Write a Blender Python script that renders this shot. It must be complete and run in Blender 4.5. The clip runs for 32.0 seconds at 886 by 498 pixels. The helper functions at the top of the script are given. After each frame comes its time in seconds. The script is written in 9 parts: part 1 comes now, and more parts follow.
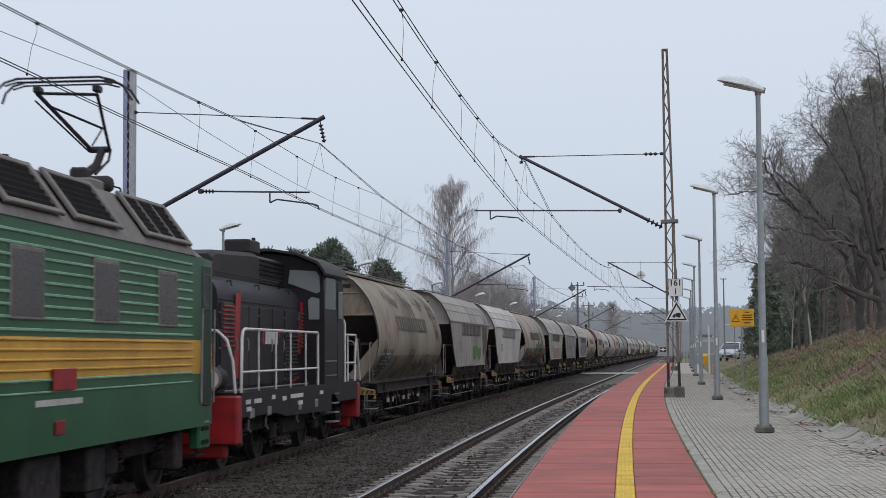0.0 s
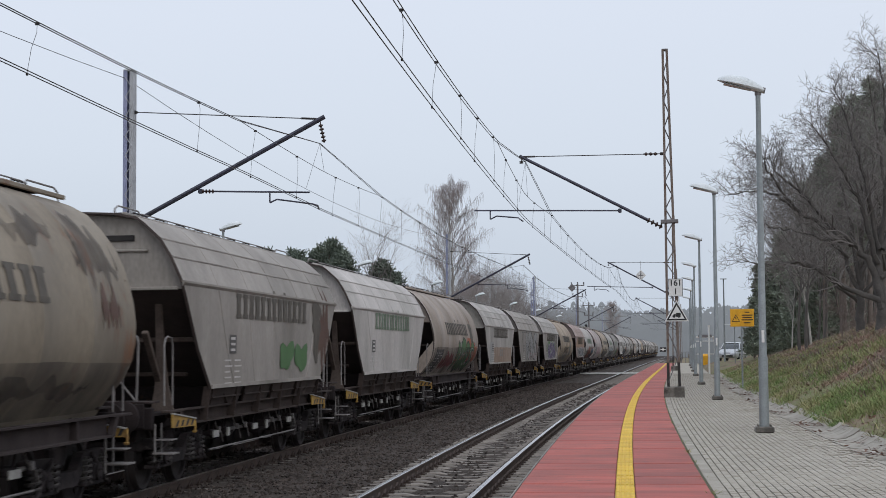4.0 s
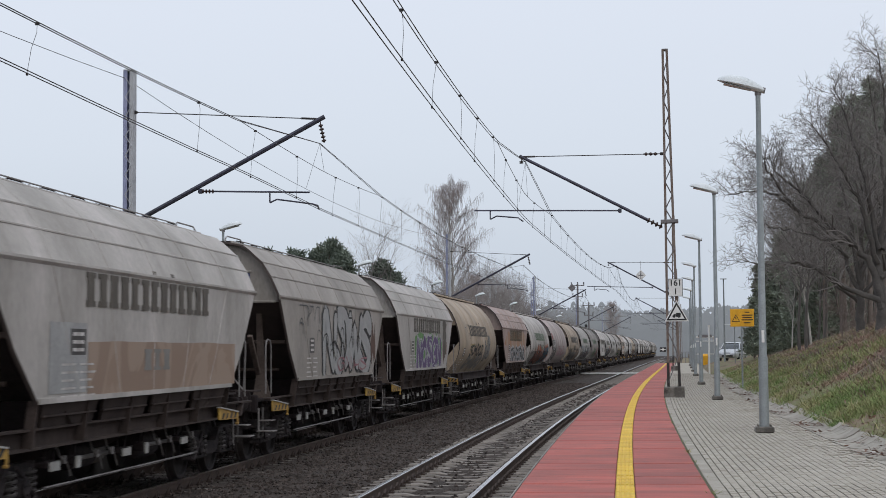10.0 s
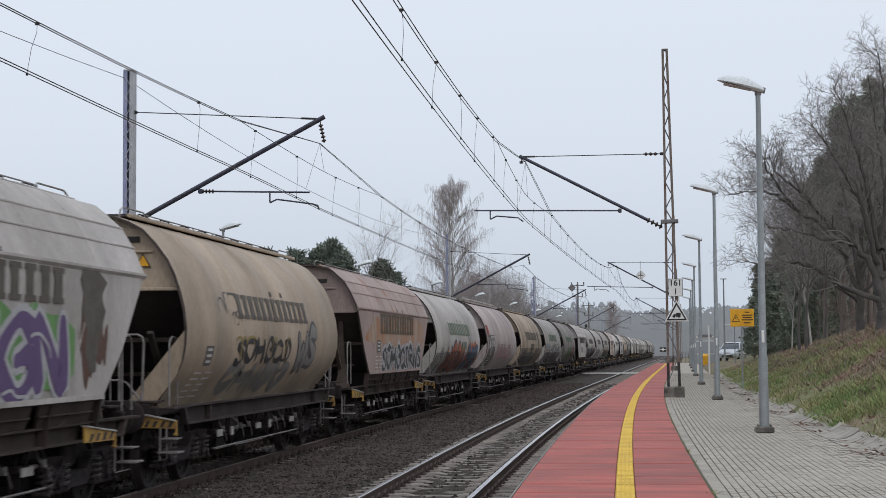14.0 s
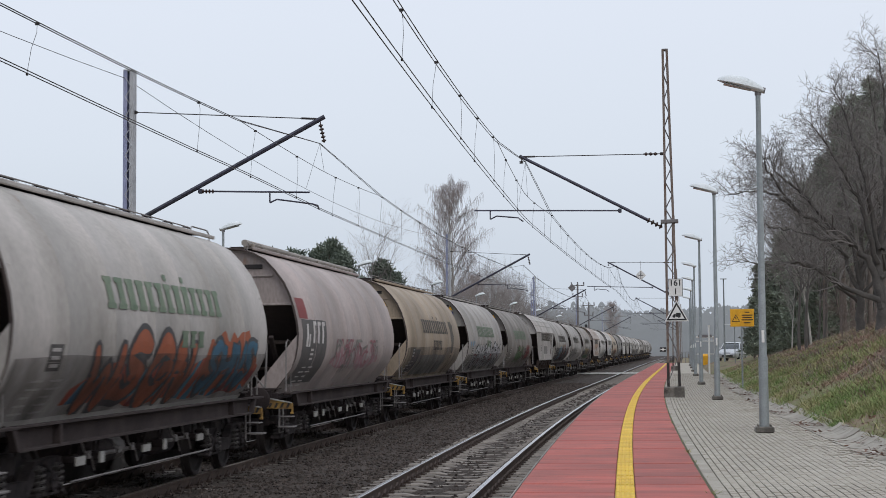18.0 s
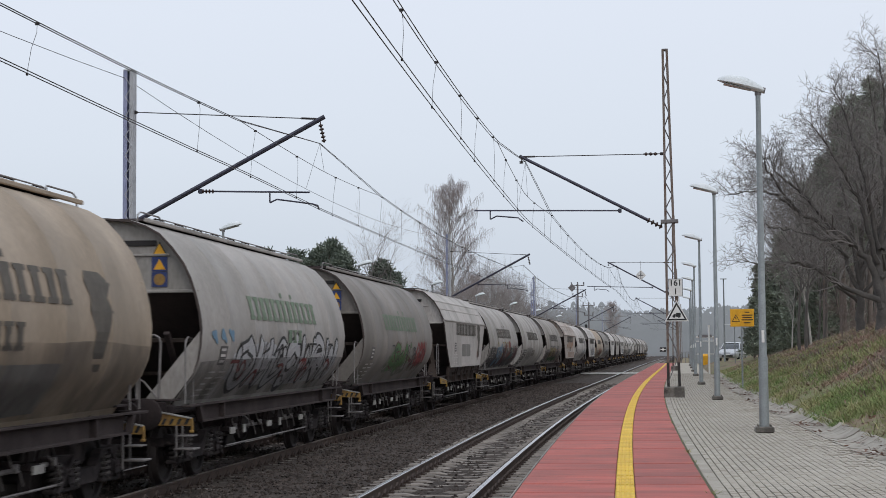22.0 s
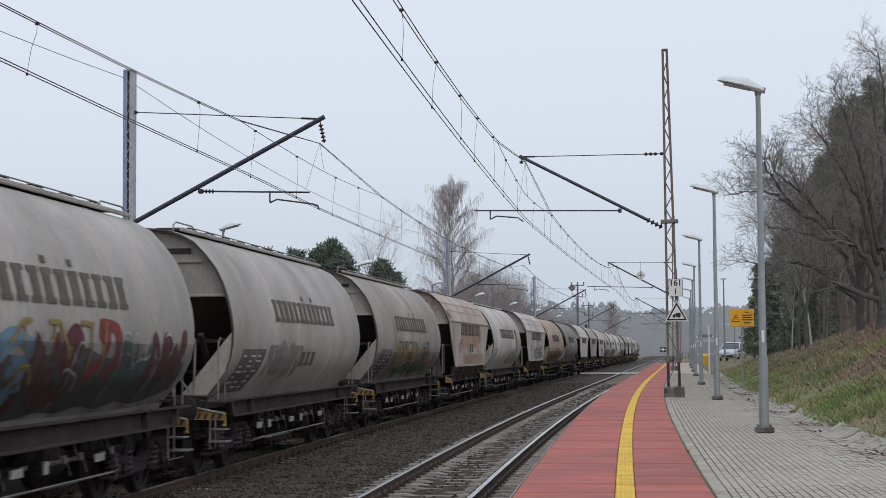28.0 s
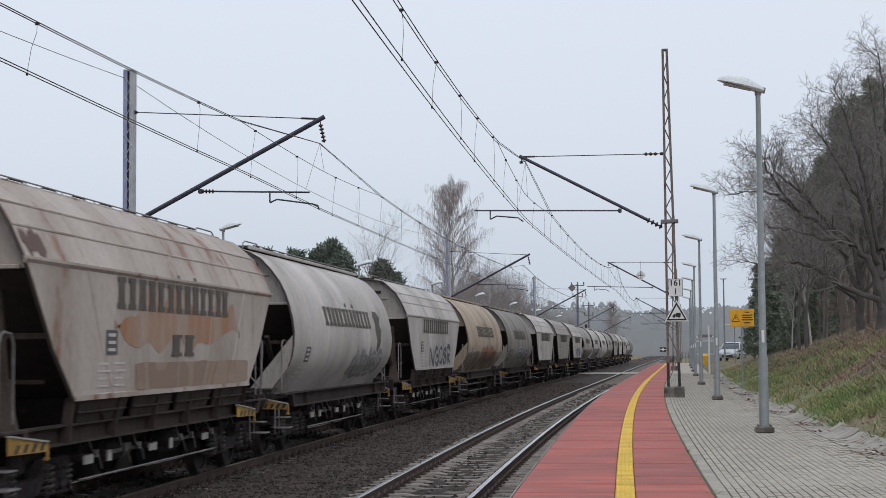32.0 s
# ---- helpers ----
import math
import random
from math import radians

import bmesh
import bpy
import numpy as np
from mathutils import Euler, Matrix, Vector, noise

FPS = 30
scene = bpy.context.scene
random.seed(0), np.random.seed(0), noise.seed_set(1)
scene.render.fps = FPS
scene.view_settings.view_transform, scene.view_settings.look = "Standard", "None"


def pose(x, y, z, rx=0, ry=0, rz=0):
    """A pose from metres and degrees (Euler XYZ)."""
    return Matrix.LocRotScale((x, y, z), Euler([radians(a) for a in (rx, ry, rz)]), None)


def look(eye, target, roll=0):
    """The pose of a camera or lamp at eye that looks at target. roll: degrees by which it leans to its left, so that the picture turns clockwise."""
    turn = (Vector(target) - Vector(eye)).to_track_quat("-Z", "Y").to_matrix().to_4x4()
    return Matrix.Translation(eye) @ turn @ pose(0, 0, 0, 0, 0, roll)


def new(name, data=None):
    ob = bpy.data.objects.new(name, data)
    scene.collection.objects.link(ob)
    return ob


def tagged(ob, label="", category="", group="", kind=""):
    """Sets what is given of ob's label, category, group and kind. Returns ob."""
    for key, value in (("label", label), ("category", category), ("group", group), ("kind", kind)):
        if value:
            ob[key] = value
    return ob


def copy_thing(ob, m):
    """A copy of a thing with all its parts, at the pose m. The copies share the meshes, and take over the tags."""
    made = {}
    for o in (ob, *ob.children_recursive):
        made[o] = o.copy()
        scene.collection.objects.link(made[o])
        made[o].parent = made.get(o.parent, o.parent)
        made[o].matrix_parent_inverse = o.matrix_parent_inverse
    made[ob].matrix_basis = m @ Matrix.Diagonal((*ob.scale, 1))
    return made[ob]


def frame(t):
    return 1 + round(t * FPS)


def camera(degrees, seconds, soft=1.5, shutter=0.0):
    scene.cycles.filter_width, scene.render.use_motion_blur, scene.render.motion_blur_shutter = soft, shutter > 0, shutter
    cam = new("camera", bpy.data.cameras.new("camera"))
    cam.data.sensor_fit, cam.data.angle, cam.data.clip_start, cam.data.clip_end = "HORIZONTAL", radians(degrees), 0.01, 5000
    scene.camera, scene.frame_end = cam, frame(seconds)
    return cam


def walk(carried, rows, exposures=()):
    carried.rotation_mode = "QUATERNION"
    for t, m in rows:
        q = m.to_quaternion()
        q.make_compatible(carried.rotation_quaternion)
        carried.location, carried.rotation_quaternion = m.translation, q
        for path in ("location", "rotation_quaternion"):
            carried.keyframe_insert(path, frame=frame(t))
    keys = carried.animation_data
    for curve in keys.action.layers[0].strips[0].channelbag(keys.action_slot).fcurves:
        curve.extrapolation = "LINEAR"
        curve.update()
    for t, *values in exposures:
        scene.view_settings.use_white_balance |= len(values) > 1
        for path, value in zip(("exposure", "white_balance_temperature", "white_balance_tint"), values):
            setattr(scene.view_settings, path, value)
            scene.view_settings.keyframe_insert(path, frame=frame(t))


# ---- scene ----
cam = camera(30.256, 32.0, soft=0.8, shutter=0.35)
EYE = (0.0, 0.0, 1.942)
VIEW = look(EYE, (0.0, 100.0, 1.942 + 6.239), -0.416)
walk(cam, [(0.0, VIEW), (32.0, VIEW)], [(0.0, -0.09, 6330, 10), (3.0, -0.05, 6380, 10), (6.0, 0.04, 6450, 10), (9.0, 0.00, 6480, 10), (13.0, 0.01, 6480, 10), (17.0, 0.04, 6500, 10), (22.0, 0.04, 6500, 10), (24.0, -0.07, 6480, 10), (26.0, -0.06, 6480, 10), (28.0, 0.00, 6480, 10), (32.0, 0.00, 6480, 10)])

# ---- world and light: a bright, even overcast sky ----
world = bpy.data.worlds.new("overcast_sky")
scene.world = world
world.use_nodes = True
wn, wl = world.node_tree.nodes, world.node_tree.links
sky = wn.new("ShaderNodeTexSky")
sky.sky_type, sky.sun_disc = "NISHITA", False
sky.sun_elevation, sky.sun_rotation = radians(28), radians(150)
sky.dust_density, sky.air_density = 4.0, 1.5
dim = wn.new("ShaderNodeMix")
dim.data_type, dim.blend_type = "RGBA", "MULTIPLY"
dim.inputs["Factor"].default_value = 1.0
wl.new(sky.outputs[0], dim.inputs["A"])
dim.inputs["B"].default_value = (0.10, 0.10, 0.10, 1)
veil = wn.new("ShaderNodeMix")
veil.data_type = "RGBA"
veil.inputs["Factor"].default_value = 0.93
wl.new(dim.outputs["Result"], veil.inputs["A"])
veil.inputs["B"].default_value = (0.655, 0.705, 0.80, 1)
# an overcast dome is dimmer near the horizon than overhead
dome_at, dome_xyz, dome = wn.new("ShaderNodeTexCoord"), wn.new("ShaderNodeSeparateXYZ"), wn.new("ShaderNodeValToRGB")
wl.new(dome_at.outputs["Generated"], dome_xyz.inputs[0])
wl.new(dome_xyz.outputs["Z"], dome.inputs["Fac"])
dome.color_ramp.elements[0].position, dome.color_ramp.elements[0].color = 0.0, (0.80, 0.83, 0.835, 1)
dome.color_ramp.elements[1].position, dome.color_ramp.elements[1].color = 1.0, (1.16, 1.15, 1.14, 1)
for at_z, shade in ((0.06, (0.85, 0.875, 0.88, 1)), (0.12, (0.94, 0.955, 0.955, 1)), (0.20, (1.0, 1.0, 1.0, 1)), (0.35, (1.05, 1.045, 1.04, 1))):
    dome.color_ramp.elements.new(at_z).color = shade
overcast = wn.new("ShaderNodeMix")
overcast.data_type, overcast.blend_type = "RGBA", "MULTIPLY"
overcast.inputs["Factor"].default_value = 1.0
wl.new(veil.outputs["Result"], overcast.inputs["A"])
wl.new(dome.outputs["Color"], overcast.inputs["B"])
wl.new(overcast.outputs["Result"], wn["Background"].inputs["Color"])
wn["Background"].inputs["Strength"].default_value = 1.14
sun = new("overcast_sun", bpy.data.lights.new("overcast_sun", "SUN"))
sun.data.energy, sun.data.angle, sun.data.color = 0.7, radians(40), (1.0, 0.97, 0.93)
sun.matrix_world = look((0, 0, 60), (-18, 34, 0))


# ---- the line: a centre line by arc length s, with offsets o to the right of the near track ----
KNOT_S = [-400, -62.7, 0, 41.8, 104.5, 188.1, 313.5, 470.3, 731.5, 760]
KNOT_K = [0.000777, 0.000777, 0.000777, 0.000676, -0.0000727, 0.0000593, 0.0000172, -0.000123, -0.000162, 0]
DS = 0.5
SS = np.arange(-400, 1000, DS)
_k = np.interp(SS, KNOT_S, KNOT_K)
_i0 = int(400 / DS)
HEAD = np.cumsum(_k) * DS
HEAD = HEAD - HEAD[_i0] + 0.095881
LX = np.cumsum(np.sin(HEAD)) * DS
LY = np.cumsum(np.cos(HEAD)) * DS
LX, LY = LX - LX[_i0] - 2.733, LY - LY[_i0]
TRACK2 = -4.907
PLAT_Z, EDGE, YEL_A, YEL_B, KERB, PAVE_END = 0.595, 1.776, 2.730, 2.918, 3.655, 5.82
PLAT_S0, PLAT_S1 = -40.0, 166.0


def heading(s):
    return float(np.interp(s, SS, HEAD))


def at(s, o, z=0.0):
    a = heading(s)
    return Vector((float(np.interp(s, SS, LX)) + o * math.cos(a), float(np.interp(s, SS, LY)) - o * math.sin(a), z))


def on_line(s, o=0.0, z=0.0, turn=0.0):
    """A pose on the line: x to the right, y along it away from the eye."""
    return Matrix.Translation(at(s, o, z)) @ Matrix.Rotation(-heading(s) + radians(turn), 4, "Z")


def at_many(s, o, z):
    s, o = np.asarray(s, float), np.asarray(o, float)
    a = np.interp(s, SS, HEAD)
    return np.stack([np.interp(s, SS, LX) + o * np.cos(a), np.interp(s, SS, LY) - o * np.sin(a), np.broadcast_to(z, s.shape)], -1)


def train_run(t):
    """How far the train has come after t seconds."""
    return 1.045 * (7.464 * t + 0.03076 * t * t - 0.00012 * t ** 3)


# ---- mesh building ----
class MB:
    """Collects vertices and faces of one mesh, with a material slot for each face."""

    def __init__(self):
        self.v, self.f, self.m = [], [], []

    def add(self, verts, faces, slot=0, mat=None):
        n = len(self.v)
        if mat is not None:
            verts = [mat @ Vector(p) for p in verts]
        self.v += [tuple(p) for p in verts]
        self.f += [tuple(i + n for i in fc) for fc in faces]
        self.m += [slot] * len(faces)
        return self

    def box(self, c, size, b=0.0, slot=0, mat=None):
        x, y, z = (d / 2 for d in size)
        if b <= 0:
            vs = [(c[0] + i * x, c[1] + j * y, c[2] + k * z) for i in (-1, 1) for j in (-1, 1) for k in (-1, 1)]
            fs = [(0, 1, 3, 2), (4, 6, 7, 5), (0, 4, 5, 1), (2, 3, 7, 6), (0, 2, 6, 4), (1, 5, 7, 3)]
            return self.add(vs, fs, slot, mat)
        b = min(b, x * 0.9, y * 0.9, z * 0.9)
        vs, idx = [], {}
        for i in (-1, 1):
            for j in (-1, 1):
                for k in (-1, 1):
                    for ax, p in enumerate(((x, y - b, z - b), (x - b, y, z - b), (x - b, y - b, z))):
                        idx[i, j, k, ax] = len(vs)
                        vs.append((c[0] + i * p[0], c[1] + j * p[1], c[2] + k * p[2]))
        fs = []
        for i in (-1, 1):
            q = [idx[i, j, k, 0] for j, k in ((-1, -1), (1, -1), (1, 1), (-1, 1))]
            fs.append(tuple(q if i > 0 else q[::-1]))
            q = [idx[j, i, k, 1] for j, k in ((-1, -1), (-1, 1), (1, 1), (1, -1))]
            fs.append(tuple(q if i > 0 else q[::-1]))
            q = [idx[j, k, i, 2] for j, k in ((-1, -1), (1, -1), (1, 1), (-1, 1))]
            fs.append(tuple(q if i > 0 else q[::-1]))
            for j in (-1, 1):
                fs.append((idx[i, j, -1, 0], idx[i, j, -1, 1], idx[i, j, 1, 1], idx[i, j, 1, 0]))
                fs.append((idx[i, -1, j, 0], idx[i, -1, j, 2], idx[i, 1, j, 2], idx[i, 1, j, 0]))
                fs.append((idx[-1, i, j, 1], idx[-1, i, j, 2], idx[1, i, j, 2], idx[1, i, j, 1]))
                for k in (-1, 1):
                    fs.append((idx[i, j, k, 0], idx[i, j, k, 1], idx[i, j, k, 2]))
        return self.add(vs, fs, slot, mat)

    def tube(self, pts, r, n=8, slot=0, caps=True, mat=None):
        pts = [Vector(p) for p in pts]
        rs = r if isinstance(r, (list, tuple)) else [r] * len(pts)
        vs, fs = [], []
        up = None
        for i, p in enumerate(pts):
            d = (pts[min(i + 1, len(pts) - 1)] - pts[max(i - 1, 0)])
            d = d.normalized() if d.length > 1e-9 else Vector((0, 0, 1))
            if up is None:
                up = Vector((0, 0, 1)) if abs(d.z) < 0.9 else Vector((1, 0, 0))
            a = d.cross(up).normalized()
            e = a.cross(d)
            up = e
            for k in range(n):
                t = 2 * math.pi * k / n
                vs.append(p + (a * math.cos(t) + e * math.sin(t)) * rs[i])
        for i in range(len(pts) - 1):
            for k in range(n):
                k2 = (k + 1) % n
                fs.append((i * n + k, i * n + k2, (i + 1) * n + k2, (i + 1) * n + k))
        if caps:
            fs.append(tuple(range(n - 1, -1, -1)))
            fs.append(tuple((len(pts) - 1) * n + k for k in range(n)))
        return self.add(vs, fs, slot, mat)

    def disc(self, c, axis, r, h, n=20, slot=0, mat=None):
        c, a = Vector(c), Vector(axis).normalized()
        return self.tube([c - a * h / 2, c + a * h / 2], r, n, slot, True, mat)

    def loft(self, rings, closed=True, slot=0, caps=True, mat=None):
        n = len(rings[0])
        vs = [p for ring in rings for p in ring]
        fs = []
        for i in range(len(rings) - 1):
            for k in range(n if closed else n - 1):
                k2 = (k + 1) % n
                fs.append((i * n + k, i * n + k2, (i + 1) * n + k2, (i + 1) * n + k))
        if caps and closed:
            fs.append(tuple(range(n - 1, -1, -1)))
            fs.append(tuple((len(rings) - 1) * n + k for k in range(n)))
        return self.add(vs, fs, slot, mat)

    def prism(self, outline, axis, a0, a1, slot=0, mat=None):
        """An outline of (u, v) pushed along axis 0, 1 or 2."""
        def put(u, v, a):
            return {0: (a, u, v), 1: (u, a, v), 2: (u, v, a)}[axis]
        return self.loft([[put(u, v, a0) for u, v in outline], [put(u, v, a1) for u, v in outline]], True, slot, True, mat)

    def mesh(self, name, mats, smooth=35):
        me = bpy.data.meshes.new(name)
        me.from_pydata(self.v, [], self.f)
        for m in mats:
            me.materials.append(m)
        if len(mats) > 1:
            me.polygons.foreach_set("material_index", self.m)
        if smooth:
            me.shade_smooth()
            me.set_sharp_from_angle(angle=radians(smooth))
        bm = bmesh.new()
        bm.from_mesh(me)
        bmesh.ops.recalc_face_normals(bm, faces=bm.faces)
        bm.to_mesh(me)
        bm.free()
        me.update()
        return me


def thing(name, m, label, category, group="", kind=""):
    ob = new(name)
    ob.empty_display_size = 0.2
    ob.matrix_basis = m
    return tagged(ob, label, category, group, kind)


def part(name, mb, mats, parent, label="", smooth=35, m=None):
    mats = mats if isinstance(mats, (list, tuple)) else [mats]
    me = mb if isinstance(mb, bpy.types.Mesh) else mb.mesh(name, mats, smooth)
    ob = new(name, me)
    ob.parent = parent
    if m is not None:
        ob.matrix_basis = m
    return tagged(ob, label)


def solid(name, mb, mats, label, category, group="", kind="", m=None, smooth=35):
    mats = mats if isinstance(mats, (list, tuple)) else [mats]
    me = mb if isinstance(mb, bpy.types.Mesh) else mb.mesh(name, mats, smooth)
    ob = new(name, me)
    if m is not None:
        ob.matrix_basis = m
    return tagged(ob, label, category, group, kind)


def repaint(ob, material):
    """Another paint on an object that shares its mesh."""
    ob.material_slots[0].link = "OBJECT"
    ob.material_slots[0].material = material


def sheet(name, pts, shape, material, **tags):
    """A surface from a grid of points."""
    r, c = shape
    idx = np.arange(r * c).reshape(r, c)
    quads = np.stack([idx[:-1, :-1], idx[1:, :-1], idx[1:, 1:], idx[:-1, 1:]], -1).reshape(-1, 4)
    me = bpy.data.meshes.new(name)
    me.from_pydata(np.asarray(pts).reshape(-1, 3).tolist(), [], quads.tolist())
    me.materials.append(material)
    me.shade_smooth()
    if me.polygons[len(me.polygons) // 2].normal.z < 0:
        me.flip_normals()
    me.update()
    return tagged(new(name, me), **tags)


# ---- materials ----
def rgb(h):
    """A base colour from sRGB values 0 to 255."""
    return tuple(((c / 255 + 0.055) / 1.055) ** 2.4 if c > 10 else c / 3294.6 for c in h) + (1.0,)


def material(name, colour, second=None, rough=0.8, metal=0.0, big=1.5, fine=30.0, bump=0.25, dist=0.01, contrast=0.5, stretch=(1, 1, 1),
             third=None, third_at=0.62, third_scale=3.0, vary=0.0, coords="Object", island=False, spec=0.4):
    """Two-scale surface: large stains between two colours, fine grain and relief, and patches of a third colour."""
    m = bpy.data.materials.new(name)
    m.use_nodes = True
    n, l = m.node_tree.nodes, m.node_tree.links
    b = n["Principled BSDF"]
    tc = n.new("ShaderNodeTexCoord")
    mp = n.new("ShaderNodeMapping")
    mp.inputs["Scale"].default_value = stretch
    if vary and not island:
        own, far_off, shift = n.new("ShaderNodeObjectInfo"), n.new("ShaderNodeMath"), n.new("ShaderNodeVectorMath")
        far_off.operation, shift.operation = "MULTIPLY", "ADD"
        far_off.inputs[1].default_value = 83.0
        l.new(own.outputs["Random"], far_off.inputs[0])
        l.new(tc.outputs[coords], shift.inputs[0])
        l.new(far_off.outputs[0], shift.inputs[1])
        l.new(shift.outputs[0], mp.inputs["Vector"])
    else:
        l.new(tc.outputs[coords], mp.inputs["Vector"])
    large = n.new("ShaderNodeTexNoise")
    large.inputs["Scale"].default_value, large.inputs["Detail"].default_value, large.inputs["Roughness"].default_value = big, 6, 0.62
    l.new(mp.outputs[0], large.inputs["Vector"])
    small = n.new("ShaderNodeTexNoise")
    small.inputs["Scale"].default_value, small.inputs["Detail"].default_value = fine, 4
    l.new(mp.outputs[0], small.inputs["Vector"])
    second = second or tuple(c * 0.6 for c in colour[:3]) + (1,)
    ramp = n.new("ShaderNodeMapRange")
    ramp.inputs["From Min"].default_value, ramp.inputs["From Max"].default_value = 0.5 - 0.28 * (1.1 - contrast), 0.5 + 0.28 * (1.1 - contrast)
    l.new(large.outputs["Fac"], ramp.inputs["Value"])
    mix = n.new("ShaderNodeMix")
    mix.data_type = "RGBA"
    mix.inputs["A"].default_value, mix.inputs["B"].default_value = colour, second
    l.new(ramp.outputs[0], mix.inputs["Factor"])
    out = mix.outputs["Result"]
    if third is not None:
        tn = n.new("ShaderNodeTexNoise")
        tn.inputs["Scale"].default_value, tn.inputs["Detail"].default_value, tn.inputs["Roughness"].default_value = third_scale, 8, 0.7
        l.new(mp.outputs[0], tn.inputs["Vector"])
        tr = n.new("ShaderNodeMapRange")
        tr.inputs["From Min"].default_value, tr.inputs["From Max"].default_value = third_at, third_at + 0.08
        l.new(tn.outputs["Fac"], tr.inputs["Value"])
        m3 = n.new("ShaderNodeMix")
        m3.data_type = "RGBA"
        l.new(tr.outputs[0], m3.inputs["Factor"])
        l.new(out, m3.inputs["A"])
        m3.inputs["B"].default_value = third
        out = m3.outputs["Result"]
    grain = n.new("ShaderNodeMix")
    grain.data_type, grain.blend_type = "RGBA", "OVERLAY"
    grain.inputs["Factor"].default_value = 0.35
    l.new(out, grain.inputs["A"])
    l.new(small.outputs["Fac"], grain.inputs["B"])
    out = grain.outputs["Result"]
    if vary:
        info = n.new("ShaderNodeNewGeometry" if island else "ShaderNodeObjectInfo")
        hsv = n.new("ShaderNodeHueSaturation")
        mr = n.new("ShaderNodeMapRange")
        mr.inputs["To Min"].default_value, mr.inputs["To Max"].default_value = 1 - vary, 1 + vary
        l.new(info.outputs["Random Per Island" if island else "Random"], mr.inputs["Value"])
        l.new(mr.outputs[0], hsv.inputs["Value"])
        l.new(out, hsv.inputs["Color"])
        out = hsv.outputs["Color"]
    l.new(out, b.inputs["Base Color"])
    rr = n.new("ShaderNodeMapRange")
    rr.inputs["To Min"].default_value, rr.inputs["To Max"].default_value = max(rough - 0.12, 0.03), min(rough + 0.12, 1)
    l.new(small.outputs["Fac"], rr.inputs["Value"])
    l.new(rr.outputs[0], b.inputs["Roughness"])
    b.inputs["Metallic"].default_value = metal
    b.inputs["Specular IOR Level"].default_value = spec
    if bump:
        bp = n.new("ShaderNodeBump")
        bp.inputs["Strength"].default_value, bp.inputs["Distance"].default_value = bump, dist
        l.new(small.outputs["Fac"], bp.inputs["Height"])
        l.new(bp.outputs[0], b.inputs["Normal"])
    return m


def glass_material(name, tint, rough=0.06):
    m = bpy.data.materials.new(name)
    m.use_nodes = True
    b = m.node_tree.nodes["Principled BSDF"]
    b.inputs["Base Color"].default_value, b.inputs["Roughness"].default_value = tint, rough
    b.inputs["Specular IOR Level"].default_value = 0.6
    return m


BALLAST = material("ballast", (0.078, 0.064, 0.056, 1), (0.044, 0.037, 0.033, 1), 0.95, big=0.7, fine=26, bump=1.0, dist=0.05, third=(0.125, 0.105, 0.09, 1), third_at=0.58, third_scale=16, spec=0.2)
STONE = material("ballast_stone", (0.090, 0.073, 0.064, 1), (0.045, 0.037, 0.034, 1), 0.95, big=6, fine=60, bump=0.4, vary=0.5, island=True, spec=0.2)
SLEEPER = material("sleeper_concrete", (0.25, 0.225, 0.20, 1), (0.14, 0.122, 0.106, 1), 0.9, big=2.5, fine=45, bump=0.4, vary=0.25)
SLEEPER_OLD = material("sleeper_old", (0.19, 0.165, 0.145, 1), (0.09, 0.078, 0.068, 1), 0.9, big=2.5, fine=45, bump=0.4, vary=0.35)
# Darkened in colour to stand for shade behind and under the train.
CONCRETE_SHADE = material("shade_dark_concrete", (0.085, 0.078, 0.072, 1), (0.05, 0.046, 0.042, 1), 0.9, big=1.5, fine=30, bump=0.4)
RAIL_SIDE = material("rail_rust", (0.085, 0.055, 0.042, 1), (0.045, 0.032, 0.027, 1), 0.8, big=5, fine=60)
RAIL_TOP = material("rail_steel", (0.62, 0.61, 0.62, 1), (0.48, 0.47, 0.47, 1), 0.22, 1.0, big=3, fine=80, bump=0.05)
RAIL_TOP_OLD = material("rail_steel_dull", (0.42, 0.36, 0.32, 1), (0.25, 0.20, 0.17, 1), 0.45, 1.0, big=3, fine=80, bump=0.05)
CLIP = material("fastening_iron", (0.07, 0.05, 0.042, 1), None, 0.75, big=8, fine=60)
EARTH = material("ground_grass", (0.19, 0.19, 0.095, 1), (0.23, 0.165, 0.12, 1), 1.0, big=0.45, fine=14, bump=0.8, dist=0.06, contrast=0.9, third=(0.14, 0.095, 0.075, 1), third_at=0.54, third_scale=0.7)
RED_SLAB = material("red_painted_slab", rgb((176, 92, 82)), rgb((136, 76, 70)), 0.7, big=1.0, fine=38, bump=0.5, dist=0.006, stretch=(0.8, 1.5, 1), contrast=0.6, vary=0.10, third=rgb((116, 78, 70)), third_at=0.60, third_scale=2.2)
YELLOW_TILE = material("yellow_tactile", rgb((226, 190, 66)), rgb((198, 160, 52)), 0.7, big=3, fine=50, bump=0.2, dist=0.003, vary=0.08, third=rgb((150, 125, 60)), third_at=0.66, third_scale=7)
PAVER = material("grey_paver", (0.40, 0.368, 0.315, 1), (0.335, 0.305, 0.255, 1), 0.9, big=0.8, fine=55, bump=0.3, dist=0.004, vary=0.07, island=True, third=(0.25, 0.235, 0.19, 1), third_at=0.62, third_scale=1.6)
PAVER_ONE = material("grey_paver_single", (0.40, 0.368, 0.315, 1), (0.335, 0.305, 0.255, 1), 0.9, big=0.8, fine=55, bump=0.3, dist=0.004, vary=0.07)
PAVER_EDGE = material("edge_paver", (0.36, 0.332, 0.285, 1), (0.28, 0.257, 0.218, 1), 0.9, big=1.2, fine=55, bump=0.3, dist=0.004, vary=0.12)
